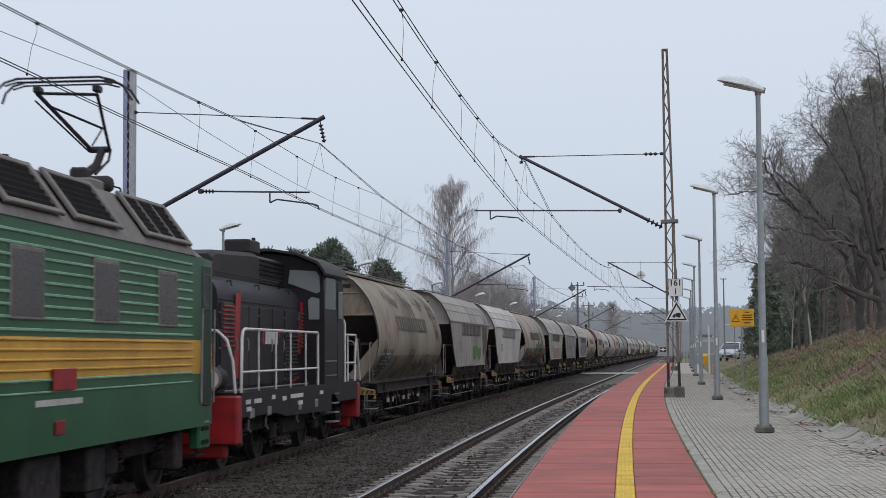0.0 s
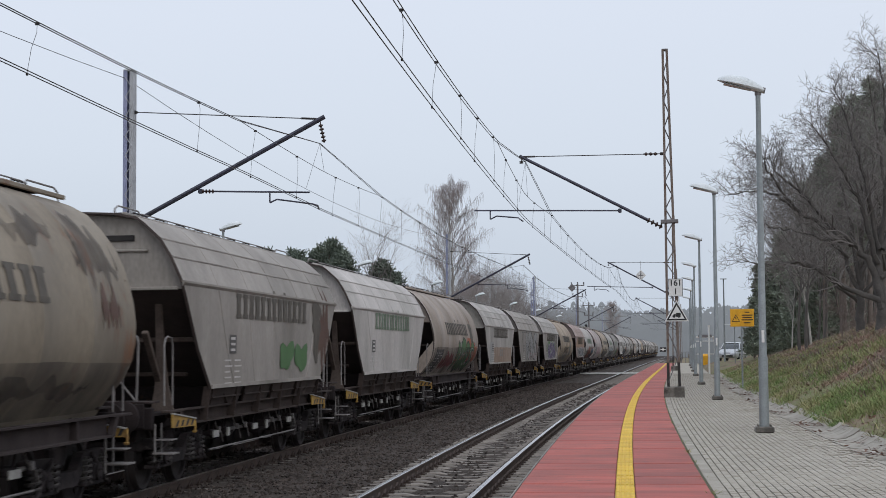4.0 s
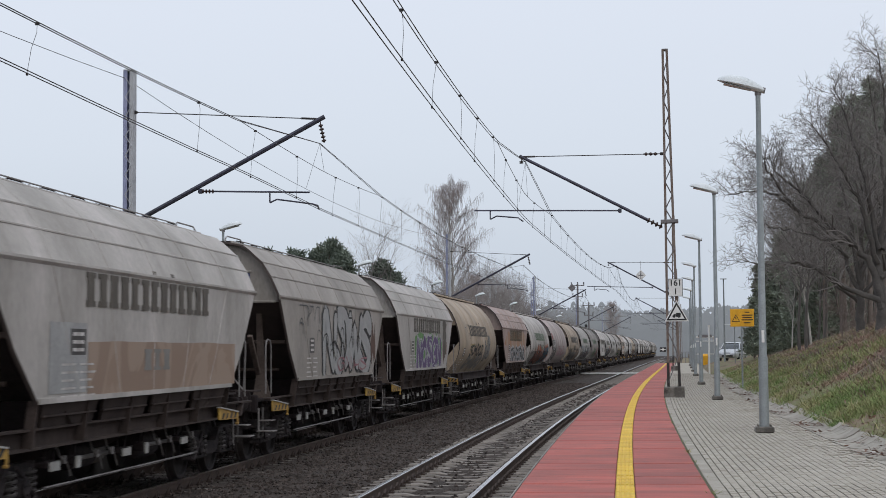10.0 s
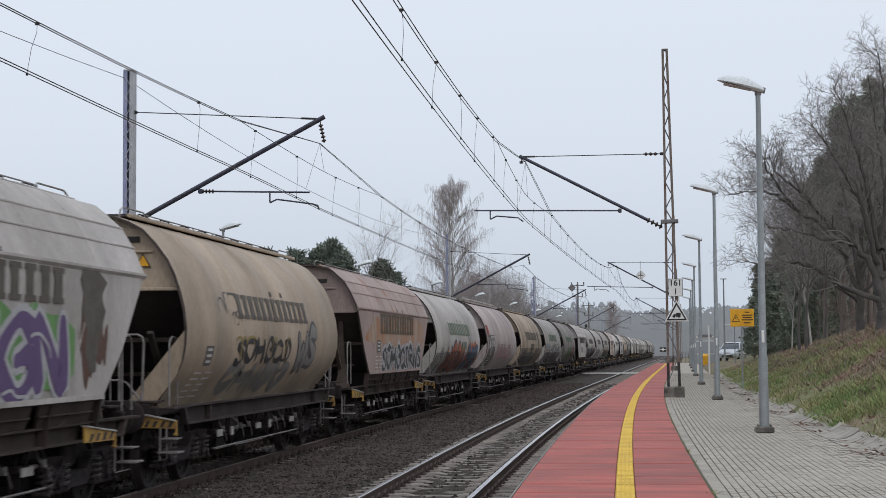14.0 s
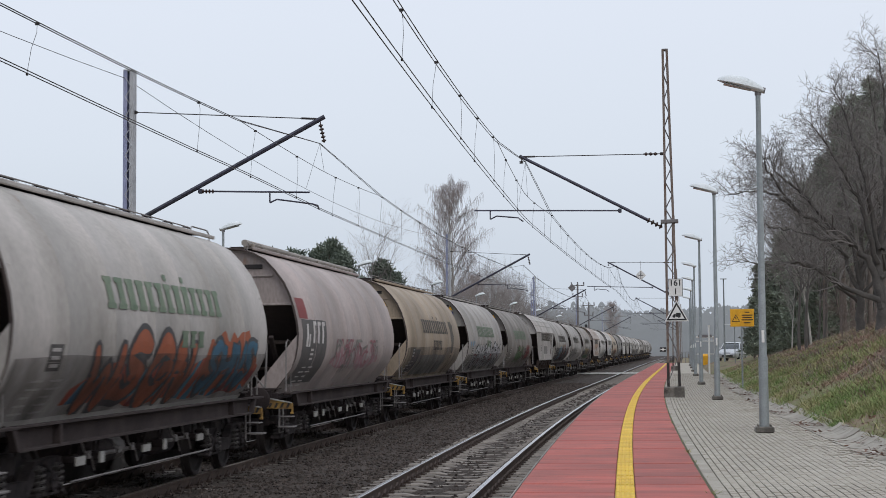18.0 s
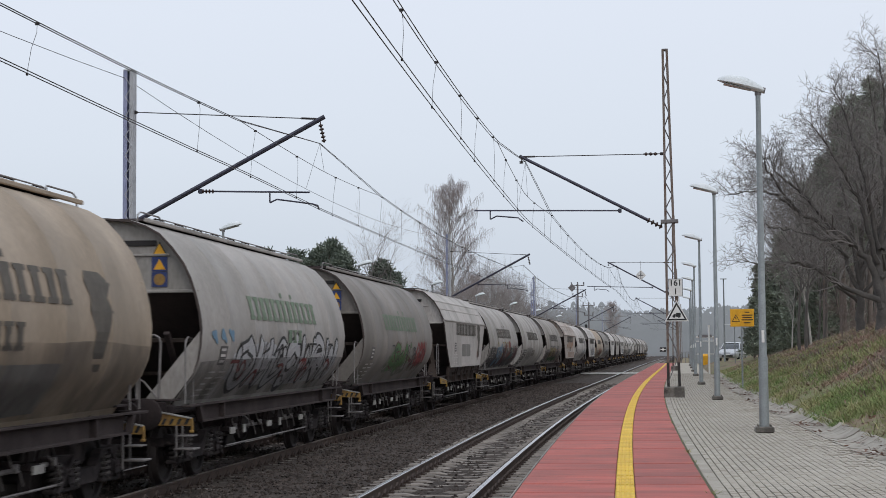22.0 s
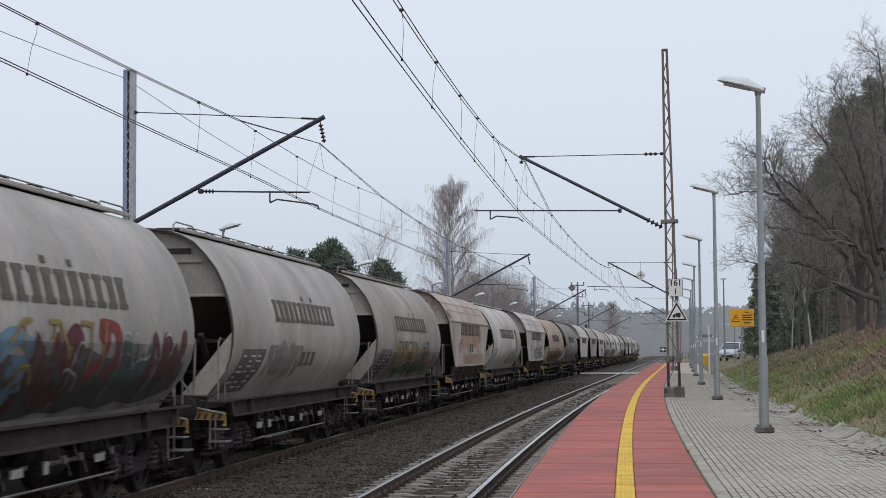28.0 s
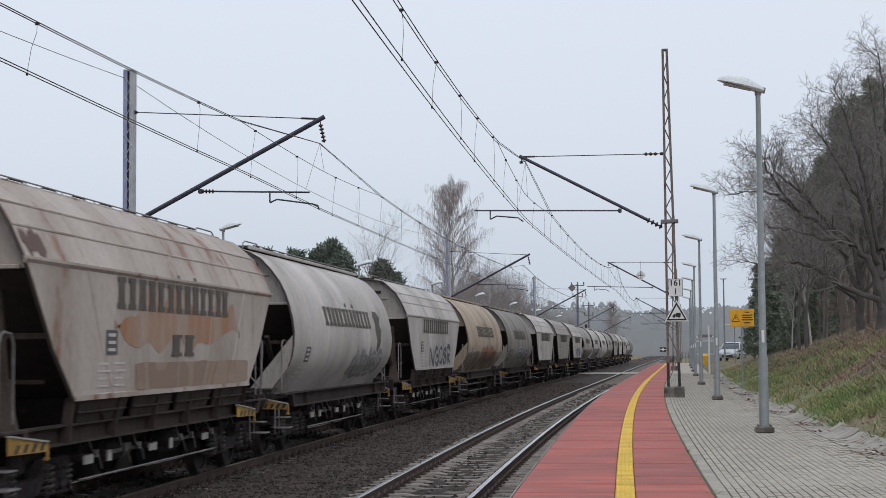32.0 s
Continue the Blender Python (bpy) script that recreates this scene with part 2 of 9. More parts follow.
JOINT = material("joint_sand", (0.15, 0.135, 0.105, 1), (0.10, 0.098, 0.07, 1), 1.0, big=2, fine=60)
MOSS = material("mossy_dirt", (0.10, 0.085, 0.06, 1), (0.07, 0.08, 0.04, 1), 1.0, big=5, fine=60, bump=0.6)
FOOTING = material("stained_footing", (0.20, 0.185, 0.165, 1), (0.10, 0.092, 0.082, 1), 0.95, big=4, fine=40, bump=0.5, dist=0.01, contrast=0.8, third=(0.06, 0.052, 0.046, 1), third_at=0.58, third_scale=6)
TAR = material("tarred_steel", (0.025, 0.022, 0.022, 1), (0.04, 0.035, 0.033, 1), 0.7, big=4, fine=40)
MAST_RUST = material("rusty_mast_paint", (0.21, 0.17, 0.15, 1), (0.15, 0.115, 0.095, 1), 0.75, 0.1, big=3, fine=50, third=(0.12, 0.07, 0.05, 1), third_at=0.55)
CONCRETE = material("weathered_concrete", (0.30, 0.29, 0.27, 1), (0.20, 0.19, 0.17, 1), 0.9, big=2, fine=40, bump=0.4, dist=0.006, third=(0.13, 0.12, 0.10, 1), third_at=0.6)
GUTTER = material("gutter_concrete", (0.37, 0.345, 0.30, 1), (0.27, 0.25, 0.215, 1), 0.9, big=2, fine=40, bump=0.4, dist=0.006, vary=0.1, third=(0.15, 0.11, 0.08, 1), third_at=0.58, third_scale=3)
GALV = material("galvanised_steel", (0.33, 0.36, 0.37, 1), (0.25, 0.275, 0.28, 1), 0.55, 0.5, big=3, fine=40, bump=0.1, spec=0.4)
MAST_GREY = material("mast_paint", (0.22, 0.21, 0.22, 1), (0.15, 0.14, 0.14, 1), 0.65, 0.2, big=4, fine=50, third=(0.13, 0.08, 0.055, 1), third_at=0.62)
MAST_BLUE = material("mast_blue_grey", (0.30, 0.32, 0.47, 1), (0.22, 0.24, 0.36, 1), 0.6, 0.1, big=4, fine=50)
MAST_PALE = material("mast_pale_grey", (0.44, 0.45, 0.47, 1), (0.34, 0.35, 0.37, 1), 0.6, 0.1, big=4, fine=50)
ARM_DARK = material("cantilever_tube", (0.075, 0.075, 0.11, 1), (0.05, 0.05, 0.06, 1), 0.55, 0.4, big=4, fine=40)
WIRE = material("copper_wire", (0.06, 0.055, 0.055, 1), None, 0.5, 0.6, big=2, fine=20, bump=0)
INSUL = material("insulator_glaze", (0.05, 0.028, 0.022, 1), None, 0.3, big=5, fine=20, bump=0)
LAMP_SHELL = material("lamp_shell", (0.70, 0.74, 0.76, 1), (0.58, 0.62, 0.63, 1), 0.5, big=4, fine=30, bump=0.05)
LAMP_LENS = material("lamp_lens", (0.35, 0.36, 0.36, 1), None, 0.25, big=4, fine=30, bump=0)
WHITE = material("white_enamel", (0.78, 0.78, 0.76, 1), (0.66, 0.66, 0.64, 1), 0.5, big=4, fine=30, bump=0.03)
BLACK = material("black_print", (0.018, 0.018, 0.02, 1), (0.03, 0.03, 0.03, 1), 0.6, big=4, fine=30, bump=0.03)
SIGN_YELLOW = material("sign_yellow", rgb((236, 176, 44)), rgb((214, 156, 40)), 0.55, big=4, fine=30, bump=0.03)
STRIPE_YELLOW = material("warning_yellow", rgb((206, 150, 32)), rgb((150, 104, 30)), 0.6, big=3, fine=30)
RUST = material("rusty_steel", (0.12, 0.062, 0.035, 1), (0.07, 0.045, 0.032, 1), 0.85, big=3, fine=40)

# ---- ground, track bed, platform ----
def smooth_step(a, b, x):
    t = np.clip((np.asarray(x, float) - a) / (b - a), 0, 1)
    return t * t * (3 - 2 * t)


def ground_height(s, o):
    """Height of the open ground by place along and beside the line."""
    s, o = np.asarray(s, float), np.asarray(o, float)
    rise = np.interp(s, [-80, 20, 30, 41, 61, 90, 97, 130, 200], [2.6, 2.6, 2.7, 3.3, 2.6, 1.9, 1.5, 1.35, 0.7])
    bank = 0.55 + rise * np.clip((o - 6.22) / 6.28, 0, 1) ** 0.95 + np.clip(o - 12.5, 0, 60) * 0.03
    bank = bank + 0.06 * np.sin(s * 1.3 + o * 2.1) * smooth_step(6.4, 7.5, o) + 0.05 * np.sin(s * 0.6 - o * 1.7) * smooth_step(6.4, 7.5, o)
    bank = bank - 0.12 * (1 - smooth_step(6.2, 6.36, o))
    low = np.where(o < -8.2, 0.05 + 0.0 * o, -0.62)
    low = np.where(o < -30, 0.05 + np.clip(-o - 30, 0, 100) * 0.01, low)
    return np.where(o > 5.9, bank, low)


def build_ground():
    o = np.array([-900, -400, -200, -100, -60, -30, -20, -12, -8.6, -8.0, -5, 0, 1.6, 5.6, 5.88, 5.95, 6.22, 6.36, 6.6, 6.9, 7.3, 7.7, 8.2, 8.7, 9.2, 9.8, 10.4, 11, 11.7, 12.5, 14, 17, 22, 30, 45, 80, 200, 400, 900.0])
    s = np.concatenate([np.arange(-390, 0, 15), np.arange(0, 14, 2), np.arange(14, 80, 0.7), np.arange(80, 200, 3), np.arange(200, 990, 20)])
    S2, O2 = np.meshgrid(s, o, indexing="ij")
    P = at_many(S2, O2, 0.0)
    P[..., 2] = ground_height(S2, O2)
    sheet("ground", P, S2.shape, EARTH, label="grassy ground with brown leaves rising in a bank", category="ground", kind="structure")


def bed_height(s, o):
    h = np.interp(o, [-8.4, -7.2, -6.2, -3.6, -2.4, -1.4, 1.3, 1.75], [-0.6, -0.24, -0.21, -0.2, -0.13, -0.19, -0.2, -0.22])
    return h


def build_bed():
    o = np.linspace(-8.4, 1.77, 75)
    s = np.concatenate([np.arange(-300, 0, 10), np.arange(0, 12, 1), np.arange(12, 60, 0.14), np.arange(60, 120, 0.8), np.arange(120, 900, 8)])
    S2, O2 = np.meshgrid(s, o, indexing="ij")
    P = at_many(S2, O2, 0.0)
    rng = np.random.default_rng(4)
    P[..., 2] = bed_height(S2, O2) + rng.normal(0, 0.012, S2.shape)
    sheet("ballast_bed", P, S2.shape, BALLAST, label="dark brown crushed stone ballast under the tracks", category="ballast", kind="structure")


def build_stones():
    """Loose crushed stones where the bed lies nearest."""
    rng = np.random.default_rng(7)
    n = 62000
    s = 14 + 90 * rng.random(n) ** 1.9
    o = rng.uniform(-6.9, 1.72, n)
    keep = np.ones(n, bool)
    for c0 in (0.0, TRACK2):
        for side in (-1, 1):
            keep &= np.abs(o - c0 - side * 0.7535) > 0.11
        on_sleeper = (np.abs(o - c0) < 1.3) & (np.abs(((s + 0.3) % 0.6) - 0.3) < 0.15)
        keep &= ~(on_sleeper & (rng.random(n) > 0.06))
    keep &= ~((np.abs(o) < 0.66) & (rng.random(n) > 0.35))
    s, o = s[keep], o[keep]
    n = len(s)
    p = at_many(s, o, 0.0)
    r = rng.uniform(0.016, 0.034, n) * (1 + np.clip(s - 40, 0, 60) * 0.012)
    p[:, 2] = bed_height(s, o) + r * 0.35
    base = np.array([(1, 0, 0), (-1, 0, 0), (0, 1, 0), (0, -1, 0), (0, 0, 1), (0, 0, -1)], float)
    jit = rng.uniform(0.6, 1.3, (n, 6, 1)) * base[None] + rng.normal(0, 0.22, (n, 6, 3))
    v = p[:, None, :] + jit * r[:, None, None] * np.array([1.15, 1.0, 0.8])
    f0 = np.array([(0, 2, 4), (2, 1, 4), (1, 3, 4), (3, 0, 4), (2, 0, 5), (1, 2, 5), (3, 1, 5), (0, 3, 5)])
    f = (f0[None] + (np.arange(n) * 6)[:, None, None]).reshape(-1, 3)
    me = bpy.data.meshes.new("ballast_stones")
    me.from_pydata(v.reshape(-1, 3).tolist(), [], f.tolist())
    me.materials.append(STONE)
    tagged(new("ballast_stones", me), "loose angular brown-grey ballast stones", "gravel", kind="stuff")


RAIL_PROFILE = [(-0.075, -0.172), (0.075, -0.172), (0.075, -0.160), (0.012, -0.145), (0.012, -0.045), (0.036, -0.034), (0.036, -0.006), (0.028, 0.0), (-0.028, 0.0), (-0.036, -0.006), (-0.036, -0.034), (-0.012, -0.045), (-0.012, -0.145), (-0.075, -0.160)]


def build_track(name, centre, top_material, label, gauge=0.7535, wood=SLEEPER, half=0.11, drop=0.0):
    track = thing(name, Matrix.Translation((0, 0, -drop)), label, "railway track", "tracks", "structure")
    sr = np.concatenate([np.arange(-300, 0, 12), np.arange(0, 120, 2), np.arange(120, 900, 8)])
    for side in (-1, 1):
        mb = MB()
        rings = [[at(s, centre + side * gauge + u, w) for u, w in RAIL_PROFILE] for s in sr]
        mb.loft(rings)
        n = len(RAIL_PROFILE)
        for i in range(len(sr) - 1):
            for k in (6, 7, 8):
                mb.m[i * n + k] = 1
        part("rail", mb, [RAIL_SIDE, top_material], track, "worn steel rail with a polished head")
    fx = MB()
    sl = MB()
    outline = [(-1.3, -0.2), (1.3, -0.2), (1.3, -0.02), (1.05, 0.0), (0.45, 0.0), (0.3, -0.03), (-0.3, -0.03), (-0.45, 0.0), (-1.05, 0.0), (-1.3, -0.02)]
    sl.loft([[(u, -half - 0.03, z - 0.182) for u, z in outline], [(u, -half, z - 0.158) for u, z in outline], [(u, half, z - 0.158) for u, z in outline], [(u, half + 0.03, z - 0.182) for u, z in outline]])
    sleeper_mesh = sl.mesh("sleeper", [wood])
    for side in (-1, 1):
        for k in (-1, 1):
            x = side * gauge + k * 0.105
            fx.tube([(x - 0.02, -0.05, -0.15), (x - 0.01, -0.055, -0.105), (x + 0.0, 0.0, -0.06), (x + 0.01, 0.06, -0.095), (x + 0.02, 0.055, -0.15)], 0.02, 5)
            fx.box((x, 0, -0.145), (0.09, 0.13, 0.03))
            fx.tube([(x, 0, -0.15), (x, 0, -0.07)], 0.02, 6)
    fix_mesh = fx.mesh("rail_fastening", [CLIP])
    for i in range(150):
        m = on_line(13.2 + 0.6 * i, centre)
        so = part("sleeper", sleeper_mesh, wood, track, m=m)
        if i < 110:
            part("rail_fastening", fix_mesh, CLIP, so)
    far = MB()
    for i in list(range(-90, 0)) + list(range(150, 560)):
        far.loft([[on_line(13.2 + 0.6 * i, centre) @ Vector((u, w, z)) for u, z in ((-1.3, -0.3), (1.3, -0.3), (1.3, -0.165), (-1.3, -0.165))] for w in (-0.12, 0.12)])
    tagged(part("far_sleepers", far, wood, track), kind="stuff")
    return track


def along(mb, outline, s0, s1, step=2.0, slot=0):
    """An outline of (o, z) carried along the line."""
    n = max(1, int(round((s1 - s0) / step)))
    mb.loft([[at(s0 + (s1 - s0) * i / n, o, z) for o, z in outline] for i in range(n + 1)], True, slot)
    return mb


def build_platform():
    plat = thing("platform", Matrix.Identity(4), "station platform with red slabs, yellow tactile strip and grey pavers", "platform", kind="structure")
    mb = along(MB(), [(EDGE + 0.06, -0.3), (EDGE + 0.3, -0.3), (EDGE + 0.3, PLAT_Z - 0.12), (EDGE + 0.06, PLAT_Z - 0.12)], PLAT_S0, PLAT_S1)
    part("platform_wall", mb, CONCRETE, plat, "grey concrete platform wall")
    mb = along(MB(), [(EDGE + 0.3, -0.3), (PAVE_END + 0.02, -0.3), (PAVE_END + 0.02, PLAT_Z - 0.022), (EDGE + 0.3, PLAT_Z - 0.022)], PLAT_S0, PLAT_S1)
    part("platform_bedding", mb, JOINT, plat)
    mb = MB()
    for a, b in ((EDGE, YEL_A - 0.004), (YEL_B + 0.004, KERB - 0.012)):
        along(mb, [(a, PLAT_Z - 0.12), (b, PLAT_Z - 0.12), (b, PLAT_Z), (a, PLAT_Z)], PLAT_S0, 12.0)
    along(mb, [(YEL_A, PLAT_Z - 0.12), (YEL_B, PLAT_Z - 0.12), (YEL_B, PLAT_Z + 0.004), (YEL_A, PLAT_Z + 0.004)], PLAT_S0, 12.0, slot=1)
    part("near_paving", mb, [RED_SLAB, YELLOW_TILE], plat)
    # the edge bead, a thin pale line where the slabs end
    mb = along(MB(), [(EDGE - 0.025, PLAT_Z - 0.10), (EDGE - 0.002, PLAT_Z - 0.10), (EDGE - 0.002, PLAT_Z - 0.004), (EDGE - 0.025, PLAT_Z - 0.012)], PLAT_S0, PLAT_S1)
    part("edge_bead", mb, CONCRETE, plat, "chipped pale concrete edge")
    # red slabs, one metre each
    inner, outer = MB(), MB()
    w0, w1 = YEL_A - EDGE - 0.006, KERB - YEL_B - 0.02
    inner.box((0, 0, -0.06), (w0, 0.958, 0.12), 0.01)
    outer.box((0, 0, -0.06), (w1, 0.958, 0.12), 0.01)
    mi, mo = inner.mesh("red_slab", [RED_SLAB], 0), outer.mesh("red_slab_wide", [RED_SLAB], 0)
    rng = random.Random(3)
    for i in range(148):
        s = 12.5 + i * 1.0
        for me, o in ((mi, (EDGE + YEL_A) / 2), (mo, (YEL_B + KERB - 0.012) / 2)):
            part("red_slab", me, RED_SLAB, plat, m=on_line(s, o, PLAT_Z + rng.uniform(-0.004, 0.003)))
    # yellow tactile tiles with four ribs
    t = MB()
    w = YEL_B - YEL_A - 0.004
    t.box((0, 0, -0.05), (w, 0.396, 0.108), 0.004)
    for k in range(4):
        x = (k - 1.5) * w / 4
        t.box((x, 0, 0.007), (w / 4 - 0.016, 0.37, 0.008), 0.003)
    tm = t.mesh("tactile_tile", [YELLOW_TILE], 0)
    for i in range(290):
        part("tactile_tile", tm, YELLOW_TILE, plat, m=on_line(12.2 + i * 0.4, (YEL_A + YEL_B) / 2, PLAT_Z + rng.uniform(-0.002, 0.002)))
    mb = along(MB(), [(YEL_A, PLAT_Z - 0.1), (YEL_B, PLAT_Z - 0.1), (YEL_B, PLAT_Z + 0.004), (YEL_A, PLAT_Z + 0.004)], 128.2, PLAT_S1)
    part("far_tactile_strip", mb, YELLOW_TILE, plat)
    mb = MB()
    for a, b in ((EDGE, YEL_A - 0.004), (YEL_B + 0.004, KERB - 0.012)):
        along(mb, [(a, PLAT_Z - 0.12), (b, PLAT_Z - 0.12), (b, PLAT_Z), (a, PLAT_Z)], 160.0, PLAT_S1)
    part("far_paving", mb, RED_SLAB, plat)
    # grey pavers in rows along the platform; one border row across the edge
    pw, pl = 0.0802, 0.16
    single = MB()
    single.box((0, 0, -0.03), (pw - 0.008, pl - 0.003, 0.06), 0.003)
    sm = single.mesh("paver", [PAVER_ONE], 0)
    border = 0.14
    rows = int((PAVE_END - KERB - border) / pw)
    for r in range(rows):
        for k in range(11):
            s = 17.0 + (k + 0.5 * (r % 2)) * pl
            part("paver", sm, PAVER_ONE, plat, m=on_line(s, KERB + border + (r + 0.5) * pw, PLAT_Z + rng.uniform(-0.003, 0.003)))
    vs, fs = [], []
    ss, oo = [], []
    for r in range(rows):
        for k in list(range(-30, 0)) + list(range(11, 480)):
            ss.append(17.0 + (k + 0.5 * (r % 2)) * pl)
            oo.append(KERB + border + (r + 0.5) * pw)
    ss, oo = np.array(ss), np.array(oo)
    nr = np.random.default_rng(5)
    # settled dips and lifted bits towards the outer edge
    zz = PLAT_Z + nr.uniform(-0.003, 0.003, len(ss)) + np.where(oo > PAVE_END - 0.5, nr.uniform(-0.010, 0.003, len(ss)), 0)
    hx, hy = (pw - 0.008) / 2, (pl - 0.003) / 2
    corners = []
    for dx, dy, dz in ((-hx, -hy, -0.05), (hx, -hy, -0.05), (hx, hy, -0.05), (-hx, hy, -0.05), (-hx + .004, -hy + .004, 0), (hx - .004, -hy + .004, 0), (hx - .004, hy - .004, 0), (-hx + .004, hy - .004, 0)):
        corners.append(at_many(ss + dy, oo + dx, zz + dz))
    V8 = np.stack(corners, 1).reshape(-1, 3)
    f0 = np.array([(4, 5, 6, 7), (0, 1, 5, 4), (1, 2, 6, 5), (2, 3, 7, 6), (3, 0, 4, 7)])
    F = (f0[None] + (np.arange(len(ss)) * 8)[:, None, None]).reshape(-1, 4)
    me = bpy.data.meshes.new("pavers")
    me.from_pydata(V8.tolist(), [], F.tolist())
    me.materials.append(PAVER)
    tagged(part("pavers", me, PAVER, plat), kind="stuff")
    mb = along(MB(), [(KERB, PLAT_Z - 0.05), (PAVE_END, PLAT_Z - 0.05), (PAVE_END, PLAT_Z - 0.001), (KERB, PLAT_Z - 0.001)], 94.0, PLAT_S1)
    part("far_pavers", mb, PAVER, plat)
    mb = along(MB(), [(KERB, PLAT_Z - 0.05), (PAVE_END, PLAT_Z - 0.05), (PAVE_END, PLAT_Z - 0.001), (KERB, PLAT_Z - 0.001)], PLAT_S0, 12.2)
    part("near_pavers", mb, PAVER, plat)
    # pale edging row beside the red slabs, with dirt and moss in the joint
    e = MB()
    e.box((0, 0, -0.03), (border - 0.012, 0.39, 0.06), 0.005)
    em = e.mesh("edging_paver", [PAVER_EDGE], 0)
    for i in range(200):
        part("edging_paver", em, PAVER_EDGE, plat, m=on_line(12.4 + 0.4 * i, KERB + border / 2, PLAT_Z + rng.uniform(-0.003, 0.003)))
    mb = along(MB(), [(KERB - 0.03, PLAT_Z - 0.05), (KERB + 0.012, PLAT_Z - 0.05), (KERB + 0.012, PLAT_Z - 0.007), (KERB - 0.03, PLAT_Z - 0.007)], PLAT_S0, PLAT_S1)
    part("mossy_joint", mb, MOSS, plat, "dirt and moss in the joint")
    # sunken gutter slabs between the pavers and the bank
    g = MB()
    dish = [(-0.24, 0.0), (-0.12, -0.035), (0.0, -0.05), (0.12, -0.03), (0.24, 0.03), (0.34, 0.10)]
    g.loft([[(x, y, z) for x, z in dish] + [(x, y, z - 0.08) for x, z in dish[::-1]] for y in (-0.243, 0.243)])
    gm = g.mesh("gutter_slab", [GUTTER], 0)
    gutter = thing("gutter", Matrix.Identity(4), "row of tilted concrete gutter slabs with brown leaves", "gutter", kind="structure")
    for i in range(170):
        s = 8 + i * 0.5
        part("gutter_slab", gm, GUTTER, gutter, m=on_line(s, PAVE_END + 0.245, PLAT_Z - 0.006 + rng.uniform(-0.007, 0.007)) @ pose(0, 0, 0, rng.uniform(-0.9, 0.9), rng.uniform(-2, 1.5), rng.uniform(-1, 1)))


build_ground()
build_bed()
build_track("near_track", 0.0, RAIL_TOP, "empty railway track on concrete sleepers beside the platform", half=0.085)
build_track("far_track", TRACK2, RAIL_TOP_OLD, "railway track on concrete sleepers carrying the freight train", wood=SLEEPER_OLD, half=0.06, drop=0.035)


def far_platform():
    """The opposite platform, unseen behind the train; it also blocks light under the wagons."""
    p = thing("far_platform", Matrix.Identity(4), "concrete platform behind the freight train, shade put into its dark colour", "platform", kind="structure")
    mb = along(MB(), [(TRACK2 - 1.9, -0.7), (TRACK2 - 1.7, -0.7), (TRACK2 - 1.7, 0.51), (TRACK2 - 1.9, 0.51)], -40, 215)
    part("platform_wall", mb, CONCRETE_SHADE, p)
    mb = along(MB(), [(TRACK2 - 8.6, -0.7), (TRACK2 - 1.905, -0.7), (TRACK2 - 1.905, 0.5), (TRACK2 - 8.6, 0.5)], -40, 215)
    part("platform_top", mb, CONCRETE_SHADE, p)


far_platform()

# ---- the train ----
def paint(name, colour, dirt, rust, rust_at=0.62, contrast=0.45, rough=0.62):
    """Old wagon paint: long upright dirt streaks, grain and patches of rust."""
    dirt = tuple(0.84 * v for v in dirt[:3]) + (1,)
    colour = (1.08 * colour[0], 1.03 * colour[1], 1.035 * colour[2], 1)
    return material(name, colour, dirt, rough, big=0.55, fine=22, bump=0.10, dist=0.004, contrast=contrast, stretch=(1.1, 1.0, 0.42), third=rust, third_at=rust_at, third_scale=1.1, vary=0.04)


PAINTS = {
    "brown": paint("paint_brown_dirty", (0.275, 0.245, 0.185, 1), (0.15, 0.122, 0.09, 1), (0.19, 0.095, 0.05, 1), 0.57),
    "grey": paint("paint_grey_dusty", (0.33, 0.315, 0.285, 1), (0.22, 0.20, 0.175, 1), (0.17, 0.10, 0.06, 1), 0.66),
    "pale": paint("paint_pale_grey", (0.47, 0.46, 0.435, 1), (0.33, 0.31, 0.28, 1), (0.22, 0.14, 0.09, 1), 0.69),
    "white": paint("paint_off_white", (0.50, 0.49, 0.465, 1), (0.38, 0.36, 0.33, 1), (0.22, 0.13, 0.08, 1), 0.71),
    "tan": paint("paint_tan", (0.40, 0.335, 0.25, 1), (0.27, 0.215, 0.155, 1), (0.24, 0.14, 0.07, 1), 0.66),
    "pink": paint("paint_faded_pink", (0.36, 0.285, 0.255, 1), (0.28, 0.22, 0.195, 1), (0.26, 0.12, 0.07, 1), 0.58),
    "beige": paint("paint_beige", (0.355, 0.315, 0.27, 1), (0.25, 0.205, 0.165, 1), (0.19, 0.105, 0.06, 1), 0.62),
    "rosy": paint("paint_rosy_grey", (0.42, 0.372, 0.352, 1), (0.31, 0.265, 0.245, 1), (0.25, 0.13, 0.08, 1), 0.64),
    "mid": paint("paint_mid_grey", (0.385, 0.375, 0.35, 1), (0.27, 0.255, 0.23, 1), (0.19, 0.12, 0.08, 1), 0.67),
    "dark": paint("paint_dark_grey", (0.245, 0.232, 0.21, 1), (0.165, 0.15, 0.132, 1), (0.12, 0.08, 0.055, 1), 0.66),
    "rusty": paint("paint_rusty_white", (0.43, 0.40, 0.36, 1), (0.33, 0.27, 0.22, 1), (0.21, 0.085, 0.045, 1), 0.56),
}
UNDER = material("underframe_grime", (0.040, 0.032, 0.032, 1), (0.024, 0.020, 0.021, 1), 0.95, big=2, fine=30, bump=0.3, third=(0.06, 0.038, 0.03, 1), third_at=0.6, spec=0.1)
